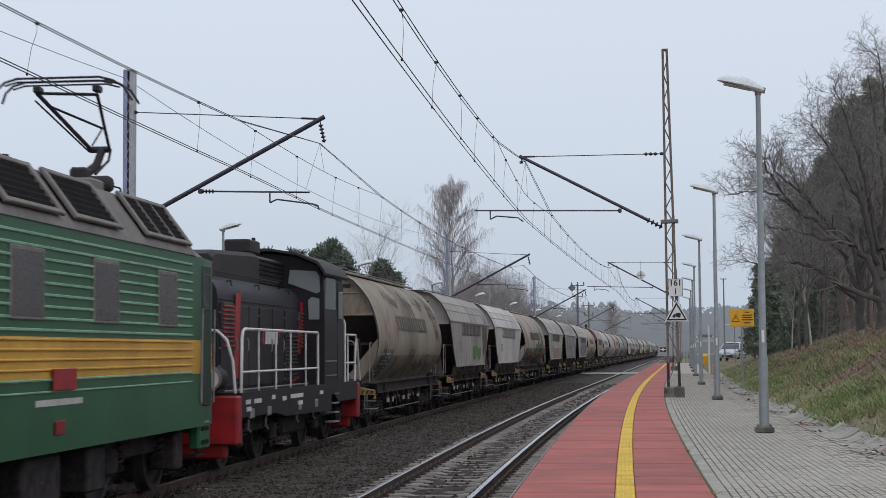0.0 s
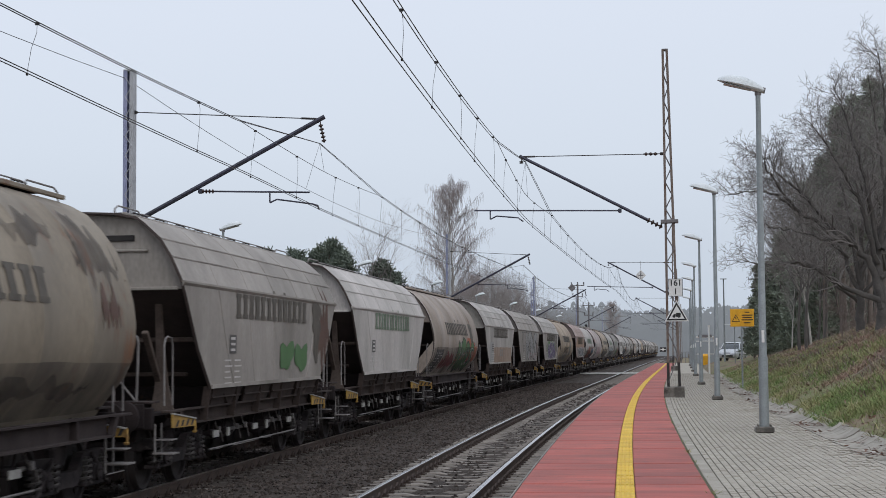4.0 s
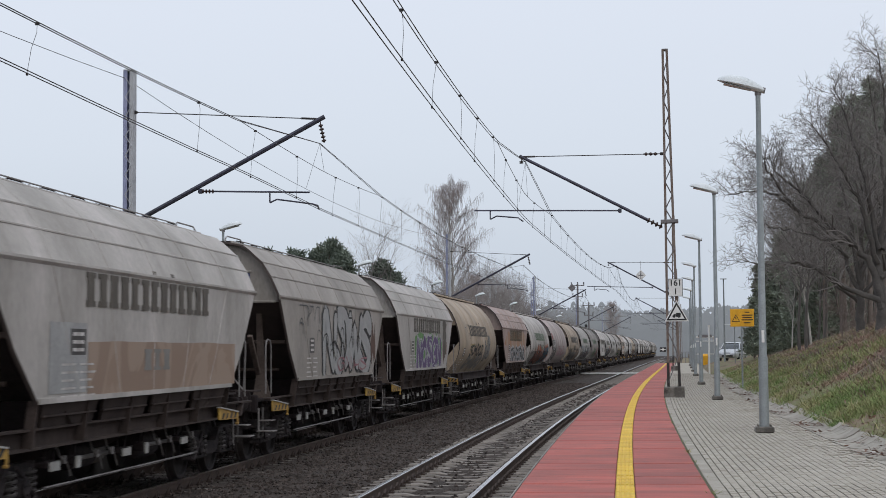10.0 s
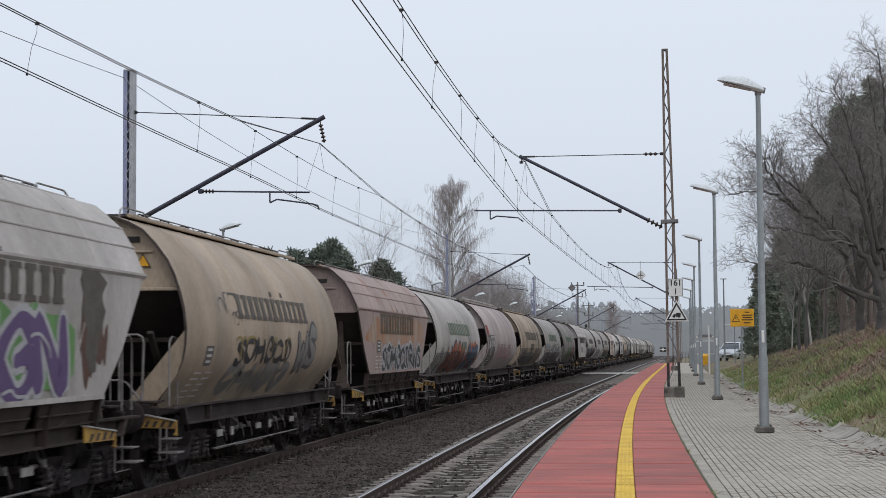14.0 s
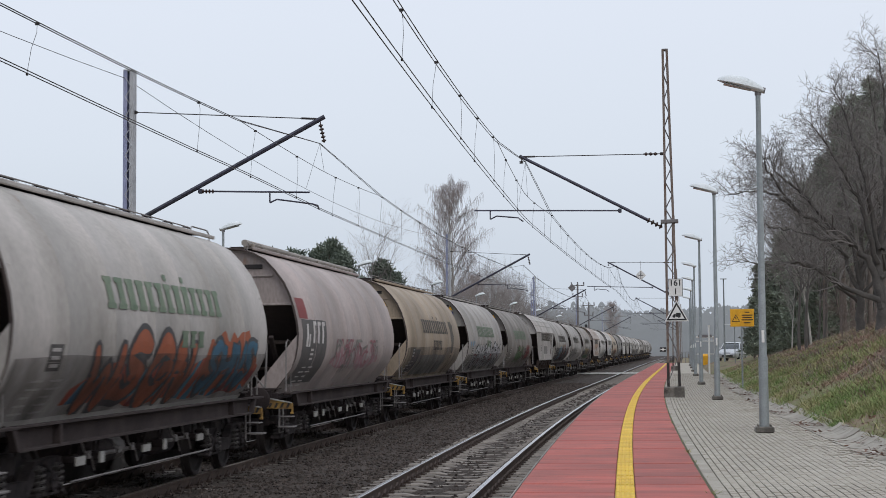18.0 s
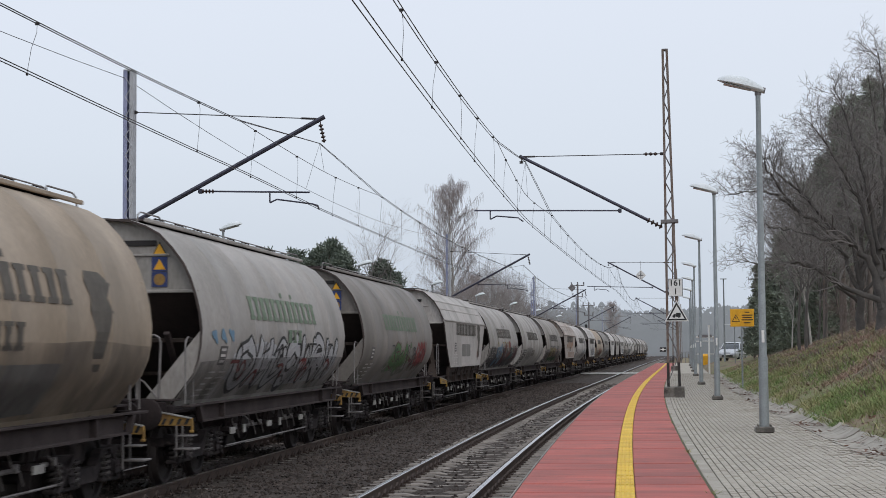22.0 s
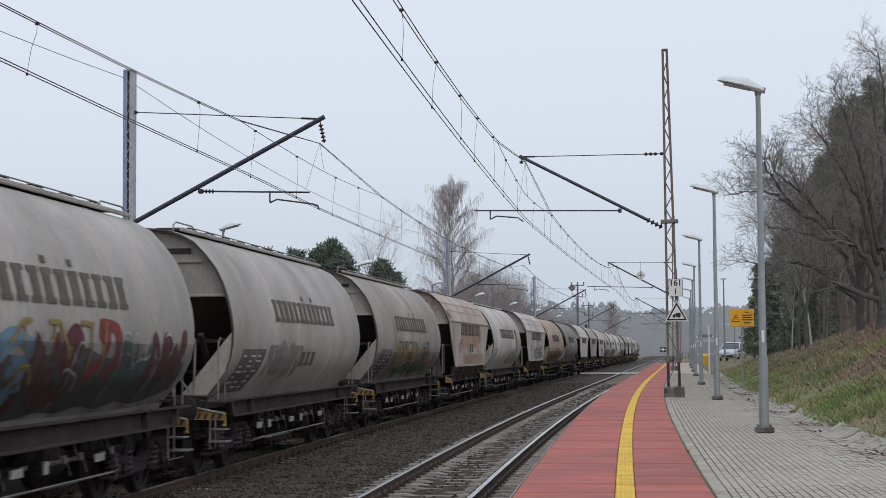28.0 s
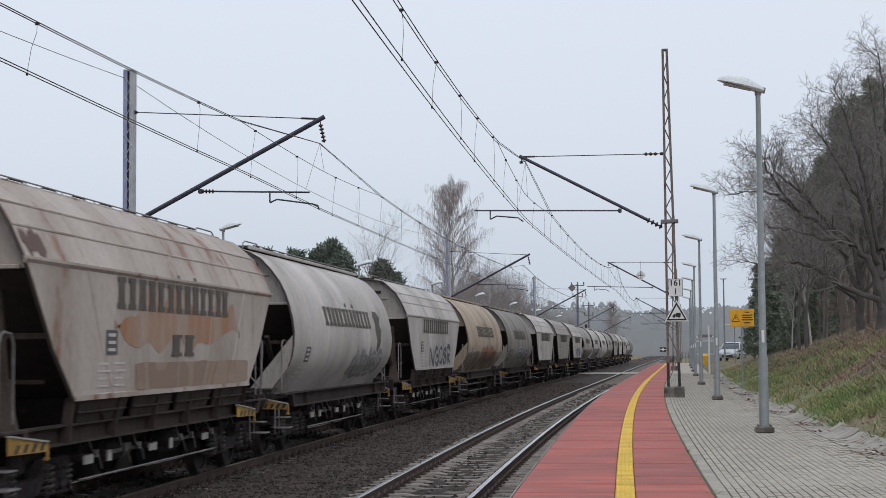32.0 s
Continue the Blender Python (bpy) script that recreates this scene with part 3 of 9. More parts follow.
SILL = material("sill_brown_grey", (0.066, 0.053, 0.051, 1), (0.038, 0.031, 0.031, 1), 0.9, big=1.5, fine=30, bump=0.2, third=(0.085, 0.055, 0.042, 1), third_at=0.62, spec=0.12)
POST = material("dusty_brown_steel", (0.135, 0.108, 0.094, 1), (0.075, 0.058, 0.051, 1), 0.9, big=1.8, fine=30, bump=0.2, third=(0.07, 0.042, 0.03, 1), third_at=0.6, spec=0.12)
BOGIE = material("bogie_dust", (0.052, 0.043, 0.043, 1), (0.024, 0.021, 0.022, 1), 0.9, big=5, fine=30, bump=0.4, contrast=0.7, third=(0.09, 0.075, 0.07, 1), third_at=0.62, third_scale=9, spec=0.15)
WHEEL = material("wheel_steel", (0.055, 0.046, 0.045, 1), (0.032, 0.028, 0.028, 1), 0.7, 0.3, big=4, fine=30)
BOXWHITE = material("brake_box_grey", (0.42, 0.41, 0.39, 1), (0.26, 0.245, 0.225, 1), 0.7, big=4, fine=30)
PIPE = material("handrail_grey", (0.27, 0.255, 0.25, 1), (0.15, 0.135, 0.13, 1), 0.65, 0.2, big=4, fine=30)
LETTER_DARK = material("faded_dark_lettering", (0.066, 0.056, 0.045, 1), (0.11, 0.097, 0.08, 1), 0.7, big=5, fine=40, contrast=0.4)
LETTER_GREEN = material("faded_green_lettering", (0.10, 0.155, 0.10, 1), (0.185, 0.22, 0.16, 1), 0.7, big=5, fine=40, contrast=0.4)
LETTER_WHITE = material("white_lettering", (0.6, 0.58, 0.56, 1), (0.48, 0.45, 0.43, 1), 0.7, big=5, fine=40)
DARK_STEEL = material("dark_brown_steel", (0.085, 0.066, 0.060, 1), (0.055, 0.044, 0.041, 1), 0.95, big=2, fine=30, bump=0.2)
SPRING_STEEL = material("spring_dust", (0.10, 0.09, 0.087, 1), (0.05, 0.045, 0.043, 1), 0.85, big=4, fine=30)
GUARD = material("worn_warning_yellow", (0.44, 0.27, 0.055, 1), (0.20, 0.115, 0.045, 1), 0.75, big=4, fine=30)
RUSTWASH = material("rust_wash", (0.33, 0.155, 0.075, 1), (0.35, 0.265, 0.205, 1), 0.7, big=0.7, fine=20, bump=0.1, contrast=0.8, stretch=(2.0, 2.0, 0.35), third=(0.10, 0.075, 0.045, 1), third_at=0.63, third_scale=1.2)
PANEL = material("hopper_panel_brown", (0.070, 0.054, 0.048, 1), (0.04, 0.032, 0.03, 1), 0.9, big=2, fine=30, bump=0.2, spec=0.12)
RUST_LETTER = material("overpainted_lettering", (0.085, 0.075, 0.045, 1), (0.13, 0.09, 0.055, 1), 0.7, big=3, fine=30)
SLOT_SHADE = material("slot_shadow_steel", (0.035, 0.032, 0.032, 1), (0.022, 0.02, 0.02, 1), 0.9, big=3, fine=30)
PLATE_DARK = material("data_panel_dark", (0.075, 0.072, 0.07, 1), (0.11, 0.1, 0.095, 1), 0.7, big=5, fine=40)


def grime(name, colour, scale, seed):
    """A thin broken dark film that lets the paint show through."""
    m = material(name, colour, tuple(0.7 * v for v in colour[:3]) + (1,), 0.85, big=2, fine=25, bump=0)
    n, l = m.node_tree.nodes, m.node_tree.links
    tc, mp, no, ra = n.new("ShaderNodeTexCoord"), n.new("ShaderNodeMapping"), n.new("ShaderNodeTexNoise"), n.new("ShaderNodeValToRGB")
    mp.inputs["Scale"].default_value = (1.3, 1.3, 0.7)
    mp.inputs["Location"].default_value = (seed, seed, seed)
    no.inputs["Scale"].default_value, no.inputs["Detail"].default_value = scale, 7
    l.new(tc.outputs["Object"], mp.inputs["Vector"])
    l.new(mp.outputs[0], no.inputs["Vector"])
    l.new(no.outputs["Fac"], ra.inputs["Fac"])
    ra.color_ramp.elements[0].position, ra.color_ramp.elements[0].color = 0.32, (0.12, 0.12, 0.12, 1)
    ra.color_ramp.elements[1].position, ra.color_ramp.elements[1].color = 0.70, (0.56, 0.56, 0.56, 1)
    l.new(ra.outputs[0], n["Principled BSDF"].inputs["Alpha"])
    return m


def spray(name, colours, scale=1.4, seed=0.0):
    """Sprayed colours in soft-edged shapes, as on the wagon sides."""
    m = bpy.data.materials.new(name)
    m.use_nodes = True
    n, l = m.node_tree.nodes, m.node_tree.links
    b = n["Principled BSDF"]
    tc, mp, no, ra = (n.new(k) for k in ("ShaderNodeTexCoord", "ShaderNodeMapping", "ShaderNodeTexNoise", "ShaderNodeValToRGB"))
    mp.inputs["Location"].default_value = (seed, seed * 1.7, seed * 0.6)
    l.new(tc.outputs["Object"], mp.inputs["Vector"])
    l.new(mp.outputs[0], no.inputs["Vector"])
    no.inputs["Scale"].default_value, no.inputs["Detail"].default_value, no.inputs["Distortion"].default_value = scale, 2.0, 1.6
    l.new(no.outputs["Fac"], ra.inputs["Fac"])
    ra.color_ramp.interpolation = "LINEAR"
    while len(ra.color_ramp.elements) < len(colours) * 2:
        ra.color_ramp.elements.new(0.5)
    for i, c in enumerate(colours):
        a = 0.30 + 0.40 * i / len(colours)
        w = 0.40 / len(colours)
        ra.color_ramp.elements[2 * i].position, ra.color_ramp.elements[2 * i].color = a, c
        ra.color_ramp.elements[2 * i + 1].position, ra.color_ramp.elements[2 * i + 1].color = a + w * 0.8, c
    l.new(ra.outputs[0], b.inputs["Base Color"])
    b.inputs["Roughness"].default_value = 0.6
    return m


SPRAYS = {
    "orange_green": spray("spray_orange_green", [(0.06, 0.16, 0.05, 1), (0.30, 0.30, 0.26, 1), (0.035, 0.035, 0.035, 1), (0.42, 0.12, 0.05, 1), (0.30, 0.035, 0.03, 1)], 1.3, 1.0),
    "silver": spray("spray_silver", [(0.05, 0.05, 0.05, 1), (0.40, 0.40, 0.40, 1), (0.28, 0.28, 0.28, 1), (0.06, 0.055, 0.055, 1), (0.36, 0.35, 0.34, 1)], 1.5, 3.0),
    "violet_green": spray("spray_violet_green", [(0.13, 0.32, 0.09, 1), (0.34, 0.33, 0.35, 1), (0.14, 0.075, 0.21, 1), (0.17, 0.10, 0.25, 1), (0.12, 0.30, 0.09, 1)], 2.0, 5.0),
    "violet": spray("spray_violet", [(0.36, 0.35, 0.37, 1), (0.15, 0.085, 0.22, 1), (0.12, 0.06, 0.19, 1), (0.36, 0.35, 0.37, 1), (0.16, 0.09, 0.24, 1)], 2.6, 5.5),
    "green": spray("spray_green", [(0.14, 0.30, 0.10, 1), (0.11, 0.34, 0.08, 1), (0.16, 0.28, 0.12, 1)], 1.2, 5.8),
    "black": spray("spray_black", [(0.045, 0.045, 0.045, 1), (0.28, 0.27, 0.25, 1), (0.08, 0.08, 0.075, 1), (0.25, 0.24, 0.22, 1), (0.05, 0.05, 0.05, 1)], 2.4, 7.0),
    "orange_blue": spray("spray_orange_blue", [(0.03, 0.12, 0.22, 1), (0.05, 0.22, 0.32, 1), (0.42, 0.10, 0.045, 1), (0.40, 0.075, 0.04, 1), (0.22, 0.03, 0.03, 1)], 0.9, 9.0),
    "pink": spray("spray_pink", [(0.34, 0.30, 0.29, 1), (0.33, 0.16, 0.19, 1), (0.32, 0.20, 0.21, 1), (0.30, 0.27, 0.26, 1)], 1.4, 11.0),
    "motley": spray("spray_motley", [(0.05, 0.05, 0.055, 1), (0.26, 0.05, 0.045, 1), (0.06, 0.11, 0.13, 1), (0.20, 0.18, 0.12, 1), (0.07, 0.065, 0.065, 1), (0.10, 0.05, 0.06, 1)], 1.6, 13.0),
    "dark_yellow": spray("spray_dark_yellow", [(0.06, 0.055, 0.05, 1), (0.16, 0.15, 0.13, 1), (0.27, 0.21, 0.06, 1), (0.09, 0.085, 0.075, 1)], 1.4, 15.0),
    "smudge": spray("spray_smudge", [(0.15, 0.14, 0.12, 1), (0.09, 0.085, 0.07, 1), (0.21, 0.20, 0.18, 1)], 1.6, 17.0),
    "brown_patch": spray("spray_brown_patch", [(0.26, 0.18, 0.13, 1), (0.30, 0.22, 0.165, 1), (0.24, 0.165, 0.12, 1)], 0.8, 19.0),
    "rust_patch": spray("spray_rust_patch", [(0.09, 0.045, 0.03, 1), (0.12, 0.06, 0.04, 1), (0.075, 0.04, 0.028, 1)], 1.5, 21.0),
}

DARK_FILM = grime("broken_dark_film", (0.085, 0.072, 0.066, 1), 1.3, 2.0)
HALF = 5.95       # half the length of a wagon's shell
ROUND = [(0.0, 3.98), (0.39, 3.94), (0.62, 3.86), (0.84, 3.74), (1.04, 3.53), (1.22, 3.29), (1.33, 3.06), (1.41, 2.82), (1.47, 2.57), (1.50, 2.31), (1.49, 2.07), (1.45, 1.85), (1.36, 1.64), (1.22, 1.46), (1.06, 1.26), (0.98, 1.14)]
ANGLE = [(0.0, 3.98), (0.5, 3.96), (0.82, 3.90), (0.94, 3.81), (1.19, 3.58), (1.35, 3.32), (1.50, 2.98), (1.50, 2.72), (1.49, 2.0), (1.48, 1.42)]
ANG_CUT = 1.66    # how far the slanted end of the angular side comes in at the bottom


def shell_point(kind, u, y, lift=0.0):
    """A point on the near side (x > 0) by height u; lifted a little off the plate."""
    prof = ROUND if kind == "round" else ANGLE
    zs, xs = [p[1] for p in prof][::-1], [p[0] for p in prof][::-1]
    x = float(np.interp(u, zs, xs))
    return (x + lift, y, u)


def end_cut(kind, z):
    """How far the shell's end edge stands in at height z."""
    if kind == "angular":
        return float(np.interp(z, [1.42, 2.0, 3.0, 4.1], [ANG_CUT, 0.92, 0.0, -0.0]))
    return float(np.interp(z, [1.15, 1.4, 1.9, 4.1], [0.12, 0.05, 0.0, 0.0]))


def wagon_shell(kind):
    prof = ROUND if kind == "round" else ANGLE
    mb = MB()
    ys = []
    ribs = [-HALF + (2 * HALF) * i / 7 for i in range(8)] if kind == "round" else [-HALF + (2 * HALF) * i / 6 for i in range(7)]
    for i, y in enumerate(ribs):
        ys += [y] if i in (0, len(ribs) - 1) else [y - 0.03, y - 0.012, y + 0.012, y + 0.03]
    lift = {}
    for y in ys:
        lift[y] = 0.0
    for i, y in enumerate(ribs[1:-1]):
        lift[y - 0.012] = lift[y + 0.012] = 0.009 if kind == "round" else 0.008
    ring_pts = prof[::-1] + [(-x, z) for x, z in prof[1:]]
    outer, inner = [], []
    for y in ys:
        ro, ri = [], []
        for x, z in ring_pts:
            t = 1 - end_cut(kind, z) / HALF
            g = 1 + lift[y] / 1.4
            ro.append((x * g, y * t, z + lift[y] * (0.6 if z > 3.2 else 0)))
            ri.append((x * 0.975, y * t, z - 0.03))
        outer.append(ro)
        inner.append(ri)
    n = len(ring_pts)
    mb.loft(outer, closed=False)
    lining, lips = MB(), []
    lining.loft([outer[0]] + inner + [outer[-1]], closed=False)
    if kind == "angular":
        # the pressed lip along the shoulder, and the one along the foot
        for sgn in (1, -1):
            lip = MB()
            lip.prism([(sgn * 1.49, 2.985), (sgn * 1.53, 2.98), (sgn * 1.53, 2.95), (sgn * 1.49, 2.90)], 1, -HALF, HALF)
            lips.append(("shoulder_lip", lip))
            lip = MB()
            lip.prism([(sgn * 1.475, 1.46), (sgn * 1.50, 1.46), (sgn * 1.50, 1.40), (sgn * 1.475, 1.40)], 1, -HALF + ANG_CUT, HALF - ANG_CUT)
            lips.append(("foot_lip", lip))
            for z, x in ((3.58, 1.19), (3.32, 1.35)):
                lip = MB()
                lip.prism([(sgn * (x - 0.01), z - 0.012), (sgn * (x + 0.012), z - 0.008), (sgn * (x + 0.012), z + 0.012), (sgn * (x - 0.01), z + 0.02)], 1, -HALF, HALF)
                lips.append(("roof_seam", lip))
    return mb, lining, lips


def end_plate(kind, sgn):
    """The upright upper end wall, just inside the shell's edge."""
    prof = [p for p in (ROUND if kind == "round" else ANGLE) if p[1] > 2.88]
    pts = [(x * 0.985, z - 0.02) for x, z in prof]
    x_low = 1.38 if kind == "round" else 1.47
    pts = pts + [(x_low, 2.86)]
    outline = pts + [(-x, z) for x, z in pts[::-1] if x > 0]
    mb = MB()
    y = sgn * (HALF - 0.16)
    mb.prism(outline, 1, y - 0.012, y + 0.012)
    mb.box((0, y + sgn * 0.03, 2.87), (2.8, 0.07, 0.05), 0.01)
    mb.box((0, y + sgn * 0.02, 3.42), (1.9, 0.05, 0.04), 0.01)
    return mb


def slope_sheet(kind, sgn):
    """The hopper's slanting end, running down and in from the end wall."""
    mb = MB()
    y0, y1 = sgn * (HALF - 0.17), sgn * (HALF - 2.9)
    w0, w1 = (1.38, 0.95) if kind == "round" else (1.46, 1.42)
    rows = []
    for i in range(7):
        t = i / 6
        z = 2.86 + (1.16 - 2.86) * t
        y = y0 + (y1 - y0) * t
        w = min(shell_point(kind, z, 0)[0] - 0.04, 1.45) if kind == "round" else w0 + (w1 - w0) * t
        rows.append([(-w, y, z), (w, y, z)])
    mb.loft(rows, closed=False)
    mb.loft([[(p[0], p[1] - sgn * 0.02, p[2] - 0.02) for p in r] for r in rows], closed=False)
    return mb


def wagon_prototype(kind, name, label):
    """One four-axle hopper wagon, nose along y, standing on rail level."""
    w = thing(name, Matrix.Identity(4), label, "freight wagon", "hopper wagons of the train")
    paint0 = PAINTS["grey"]
    shell, lining, lips = wagon_shell(kind)
    sh = part("hopper_shell", shell, paint0, w, smooth=35 if kind == "round" else 9)
    part("shell_lining", lining, DARK_STEEL, sh, "dark inner face of the shell")
    for nm, mb in lips:
        part(nm, mb, paint0, w)
    for sgn in (-1, 1):
        part("end_wall", end_plate(kind, sgn), paint0, w)
        part("slope_sheet", slope_sheet(kind, sgn), DARK_STEEL, w, "dark slanting hopper end")
        mb = MB()
        mb.box((0, sgn * (HALF - 0.9), 2.14), (2.75 if kind == "round" else 2.85, 0.10, 0.07), 0.01)
        mb.box((0, sgn * (HALF - 1.7), 1.62), (2.2, 0.08, 0.06), 0.01)
        part("cross_beam", mb, POST, w)
        # Raised dark strip; the slot's shade is put into its colour.
        mb = MB()
        mb.box((0, sgn * (HALF - 0.135), 3.60), (1.5, 0.03, 0.085), 0.006)
        part("wall_slot", mb, SLOT_SHADE, w, "dark strip painted for the shaded slot under the roof")
        if kind == "round":
            for side in (-1, 1):
                low = [p for p in ROUND if p[1] < 2.32]
                mb = MB()
                mb.prism([(side * (x - 0.012), z) for x, z in low] + [(side * 0.58, 1.18), (side * 0.62, 1.26)], 1, sgn * (HALF - 0.05), sgn * (HALF - 0.02))
                part("end_gusset", mb, paint0, w)
    # lower chutes
    if kind == "round":
        mb = MB()
        mb.loft([[(x, y, z) for x, z in ((-0.9, 1.18), (0.9, 1.18), (0.45, 0.62), (-0.45, 0.62))] for y in (-3.2, 3.2)])
        part("discharge_hopper", mb, UNDER, w)
    else:
        for i in range(3):
            y = -2.7 + 2.7 * i
            mb = MB()
            mb.loft([[(-1.44, y - 1.28, 1.42), (1.44, y - 1.28, 1.42), (1.44, y + 1.28, 1.42), (-1.44, y + 1.28, 1.42)], [(-1.05, y - 0.95, 0.98), (1.05, y - 0.95, 0.98), (1.05, y + 0.95, 0.98), (-1.05, y + 0.95, 0.98)], [(-0.55, y - 0.5, 0.6), (0.55, y - 0.5, 0.6), (0.55, y + 0.5, 0.6), (-0.55, y + 0.5, 0.6)]])
            part("discharge_hopper", mb, UNDER, w)
        for side in (-1, 1):
            for i in range(4):
                y = -3.12 + 2.08 * i
                mb = MB()
                mb.loft([[(side * 1.46, y - 0.94, 1.42), (side * 1.46, y + 0.94, 1.42), (side * 1.42, y + 0.94, 1.42), (side * 1.42, y - 0.94, 1.42)], [(side * 1.36, y - 0.78, 1.12), (side * 1.36, y + 0.94, 1.12), (side * 1.32, y + 0.94, 1.12), (side * 1.32, y - 0.78, 1.12)]])
                mb.box((side * 1.425, y, 1.26), (0.03, 1.8, 0.02))
                part("hopper_panel", mb, PANEL, w)
        for side in (-1, 1):
            for i in range(6):
                y = -4.25 + 1.7 * i
                mb = MB()
                mb.loft([[(side * 1.475, y - 0.02, 1.44), (side * 1.475, y + 0.02, 1.44), (side * 1.36, y + 0.02, 1.44), (side * 1.36, y - 0.02, 1.44)], [(side * 1.40, y - 0.02, 0.92), (side * 1.40, y + 0.02, 0.92), (side * 1.28, y + 0.02, 0.92), (side * 1.28, y - 0.02, 0.92)]])
                part("hopper_rib", mb, PANEL, w)
    # underframe
    zt, zb = (1.18, 0.90) if kind == "round" else (1.135, 0.90)
    for sgn in (-1, 1):
        mb = MB()
        mb.prism([(sgn * 1.26, zt), (sgn * 1.38, zt), (sgn * 1.38, zt - 0.025), (sgn * 1.28, zt - 0.03), (sgn * 1.28, zb + 0.03), (sgn * 1.38, zb + 0.025), (sgn * 1.38, zb), (sgn * 1.26, zb)], 1, -5.45, 5.45)
        for e in (-1, 1):
            mb.box((sgn * 1.32, e * 5.8, zt - 0.02), (0.13, 0.75, 0.035), 0.006)
            mb.loft([[(sgn * (1.33 + dx), e * 5.42 + dy, zb + 0.01) for dx, dy in ((-0.03, -0.06), (0.05, -0.06), (0.05, 0.06), (-0.03, 0.06))], [(sgn * (1.33 + dx), e * 5.58 + dy, zt - 0.03) for dx, dy in ((-0.03, -0.06), (0.05, -0.06), (0.05, 0.06), (-0.03, 0.06))]])
        for yy in (-4.1, 4.1):
            mb.box((sgn * 1.325, yy, (zt + zb) / 2), (0.085, 0.09, zt - zb - 0.05))
        part("side_sill", mb, SILL if kind == "round" else PANEL, w)
        mb = MB()
        y = sgn * 6.2
        mb.box((0, y, 1.02), (2.3, 0.14, 0.32), 0.02)
        mb.box((0, sgn * 5.4, 1.08), (2.3, 1.5, 0.04))
        part("headstock", mb, UNDER, w)
        for x in (-1.0, 1.0):
            if kind == "angular":
                mb = MB()
                mb.loft([[(x - 0.18, sgn * 5.2, 1.05), (x + 0.18, sgn * 5.2, 1.05), (x + 0.18, sgn * 5.25, 1.05), (x - 0.18, sgn * 5.25, 1.05)], [(x - 0.10, sgn * 5.25, 1.45), (x + 0.10, sgn * 5.25, 1.45), (x + 0.10, sgn * 5.3, 1.45), (x - 0.10, sgn * 5.3, 1.45)], [(x - 0.065, sgn * 5.3, 1.9), (x + 0.065, sgn * 5.3, 1.9), (x + 0.065, sgn * 5.35, 1.9), (x - 0.065, sgn * 5.35, 1.9)], [(x - 0.045, sgn * 5.45, 2.84), (x + 0.045, sgn * 5.45, 2.84), (x + 0.045, sgn * 5.5, 2.84), (x - 0.045, sgn * 5.5, 2.84)]])
                part("end_post", mb, POST, w, "dusty brown flared post")
            mb = MB()
            mb.box((0, 0, 0), (0.09, 0.07, 1.75), 0.01, mat=Matrix.Translation((x * 0.95, sgn * 5.35, 1.62)) @ Matrix.Rotation(sgn * radians(-44), 4, "X"))
            part("diagonal_brace", mb, POST if kind == "angular" else SILL, w)
        for x in (-0.875, 0.875):
            mb = MB()
            mb.tube([(x, sgn * 6.26, 1.06), (x, sgn * 6.72, 1.06)], 0.10, 10)
            mb.tube([(x, sgn * 6.70, 1.06), (x, sgn * 6.75, 1.06), (x, sgn * 6.77, 1.06)], [0.235, 0.235, 0.2], 16)
            mb.box((x, sgn * 6.28, 1.06), (0.34, 0.04, 0.34), 0.01)
            part("buffer", mb, UNDER, w)
        mb = MB()
        mb.tube([(0, sgn * 6.27, 1.03), (0, sgn * 6.6, 1.02), (0, sgn * 6.95, 0.95)], 0.05, 8)
        mb.tube([(0.25, sgn * 6.27, 0.95), (0.27, sgn * 6.55, 0.6), (0.2, sgn * 6.9, 0.62)], 0.025, 6)
        part("coupling", mb, UNDER, w)
        # end platform, ladder and rails
        mb = MB()
        mb.box((0, sgn * 5.95, 1.25), (2.2, 0.5, 0.03), 0.005)
        part("end_platform", mb, SILL, w)
        for side in (-1, 1):
            mb = MB()
            x = side * 1.28
            mb.tube([(x, sgn * 6.1, 1.2), (x, sgn * 6.1, 2.05), (x, sgn * 6.05, 2.14), (x, sgn * 5.95, 2.18), (x, sgn * 5.75, 2.16), (x, sgn * 5.68, 2.05), (x, sgn * 5.68, 1.2)], 0.014, 6)
            part("handrail", mb, PIPE, w)
            mb = MB()
            mb.box((side * 1.28, sgn * 6.0, 0.53), (0.30, 0.36, 0.025), 0.005)
            for k in (-0.16, 0.16):
                mb.tube([(side * 1.15, sgn * 5.95 + k, 0.42), (side * 1.15, sgn * 5.95 + k, 0.95)], 0.018, 6)
            mb.box((side * 1.26, sgn * 5.95, 0.72), (0.26, 0.30, 0.02), 0.004)
            part("step", mb, PIPE, w)
            ye = sgn * 6.12
            mb = MB()
            mb.tube([(side * 0.55, ye, 1.2), (side * 0.55, ye, 2.10), (side * 0.58, ye, 2.18), (side * 0.66, ye, 2.21), (side * 0.82, ye, 2.21), (side * 0.89, ye, 2.17), (side * 0.91, ye, 2.08), (side * 0.88, ye, 1.2)], 0.019, 6)
            part("end_railing", mb, PIPE, w, "grey tubular end railing")
            mb = MB()
            mb.tube([(side * 0.10, ye, 1.56), (side * 0.58, ye, 1.56), (side * 0.66, ye, 1.52), (side * 0.86, ye, 1.28)], 0.017, 6)
            mb.tube([(side * 0.30, ye, 1.2), (side * 0.30, ye, 1.98)], 0.014, 6)
            mb.tube([(side * 0.42, ye, 1.2), (side * 0.42, ye, 1.80)], 0.012, 6)
            mb.tube([(side * 0.10, ye, 1.80), (side * 0.42, ye, 1.80)], 0.012, 6)
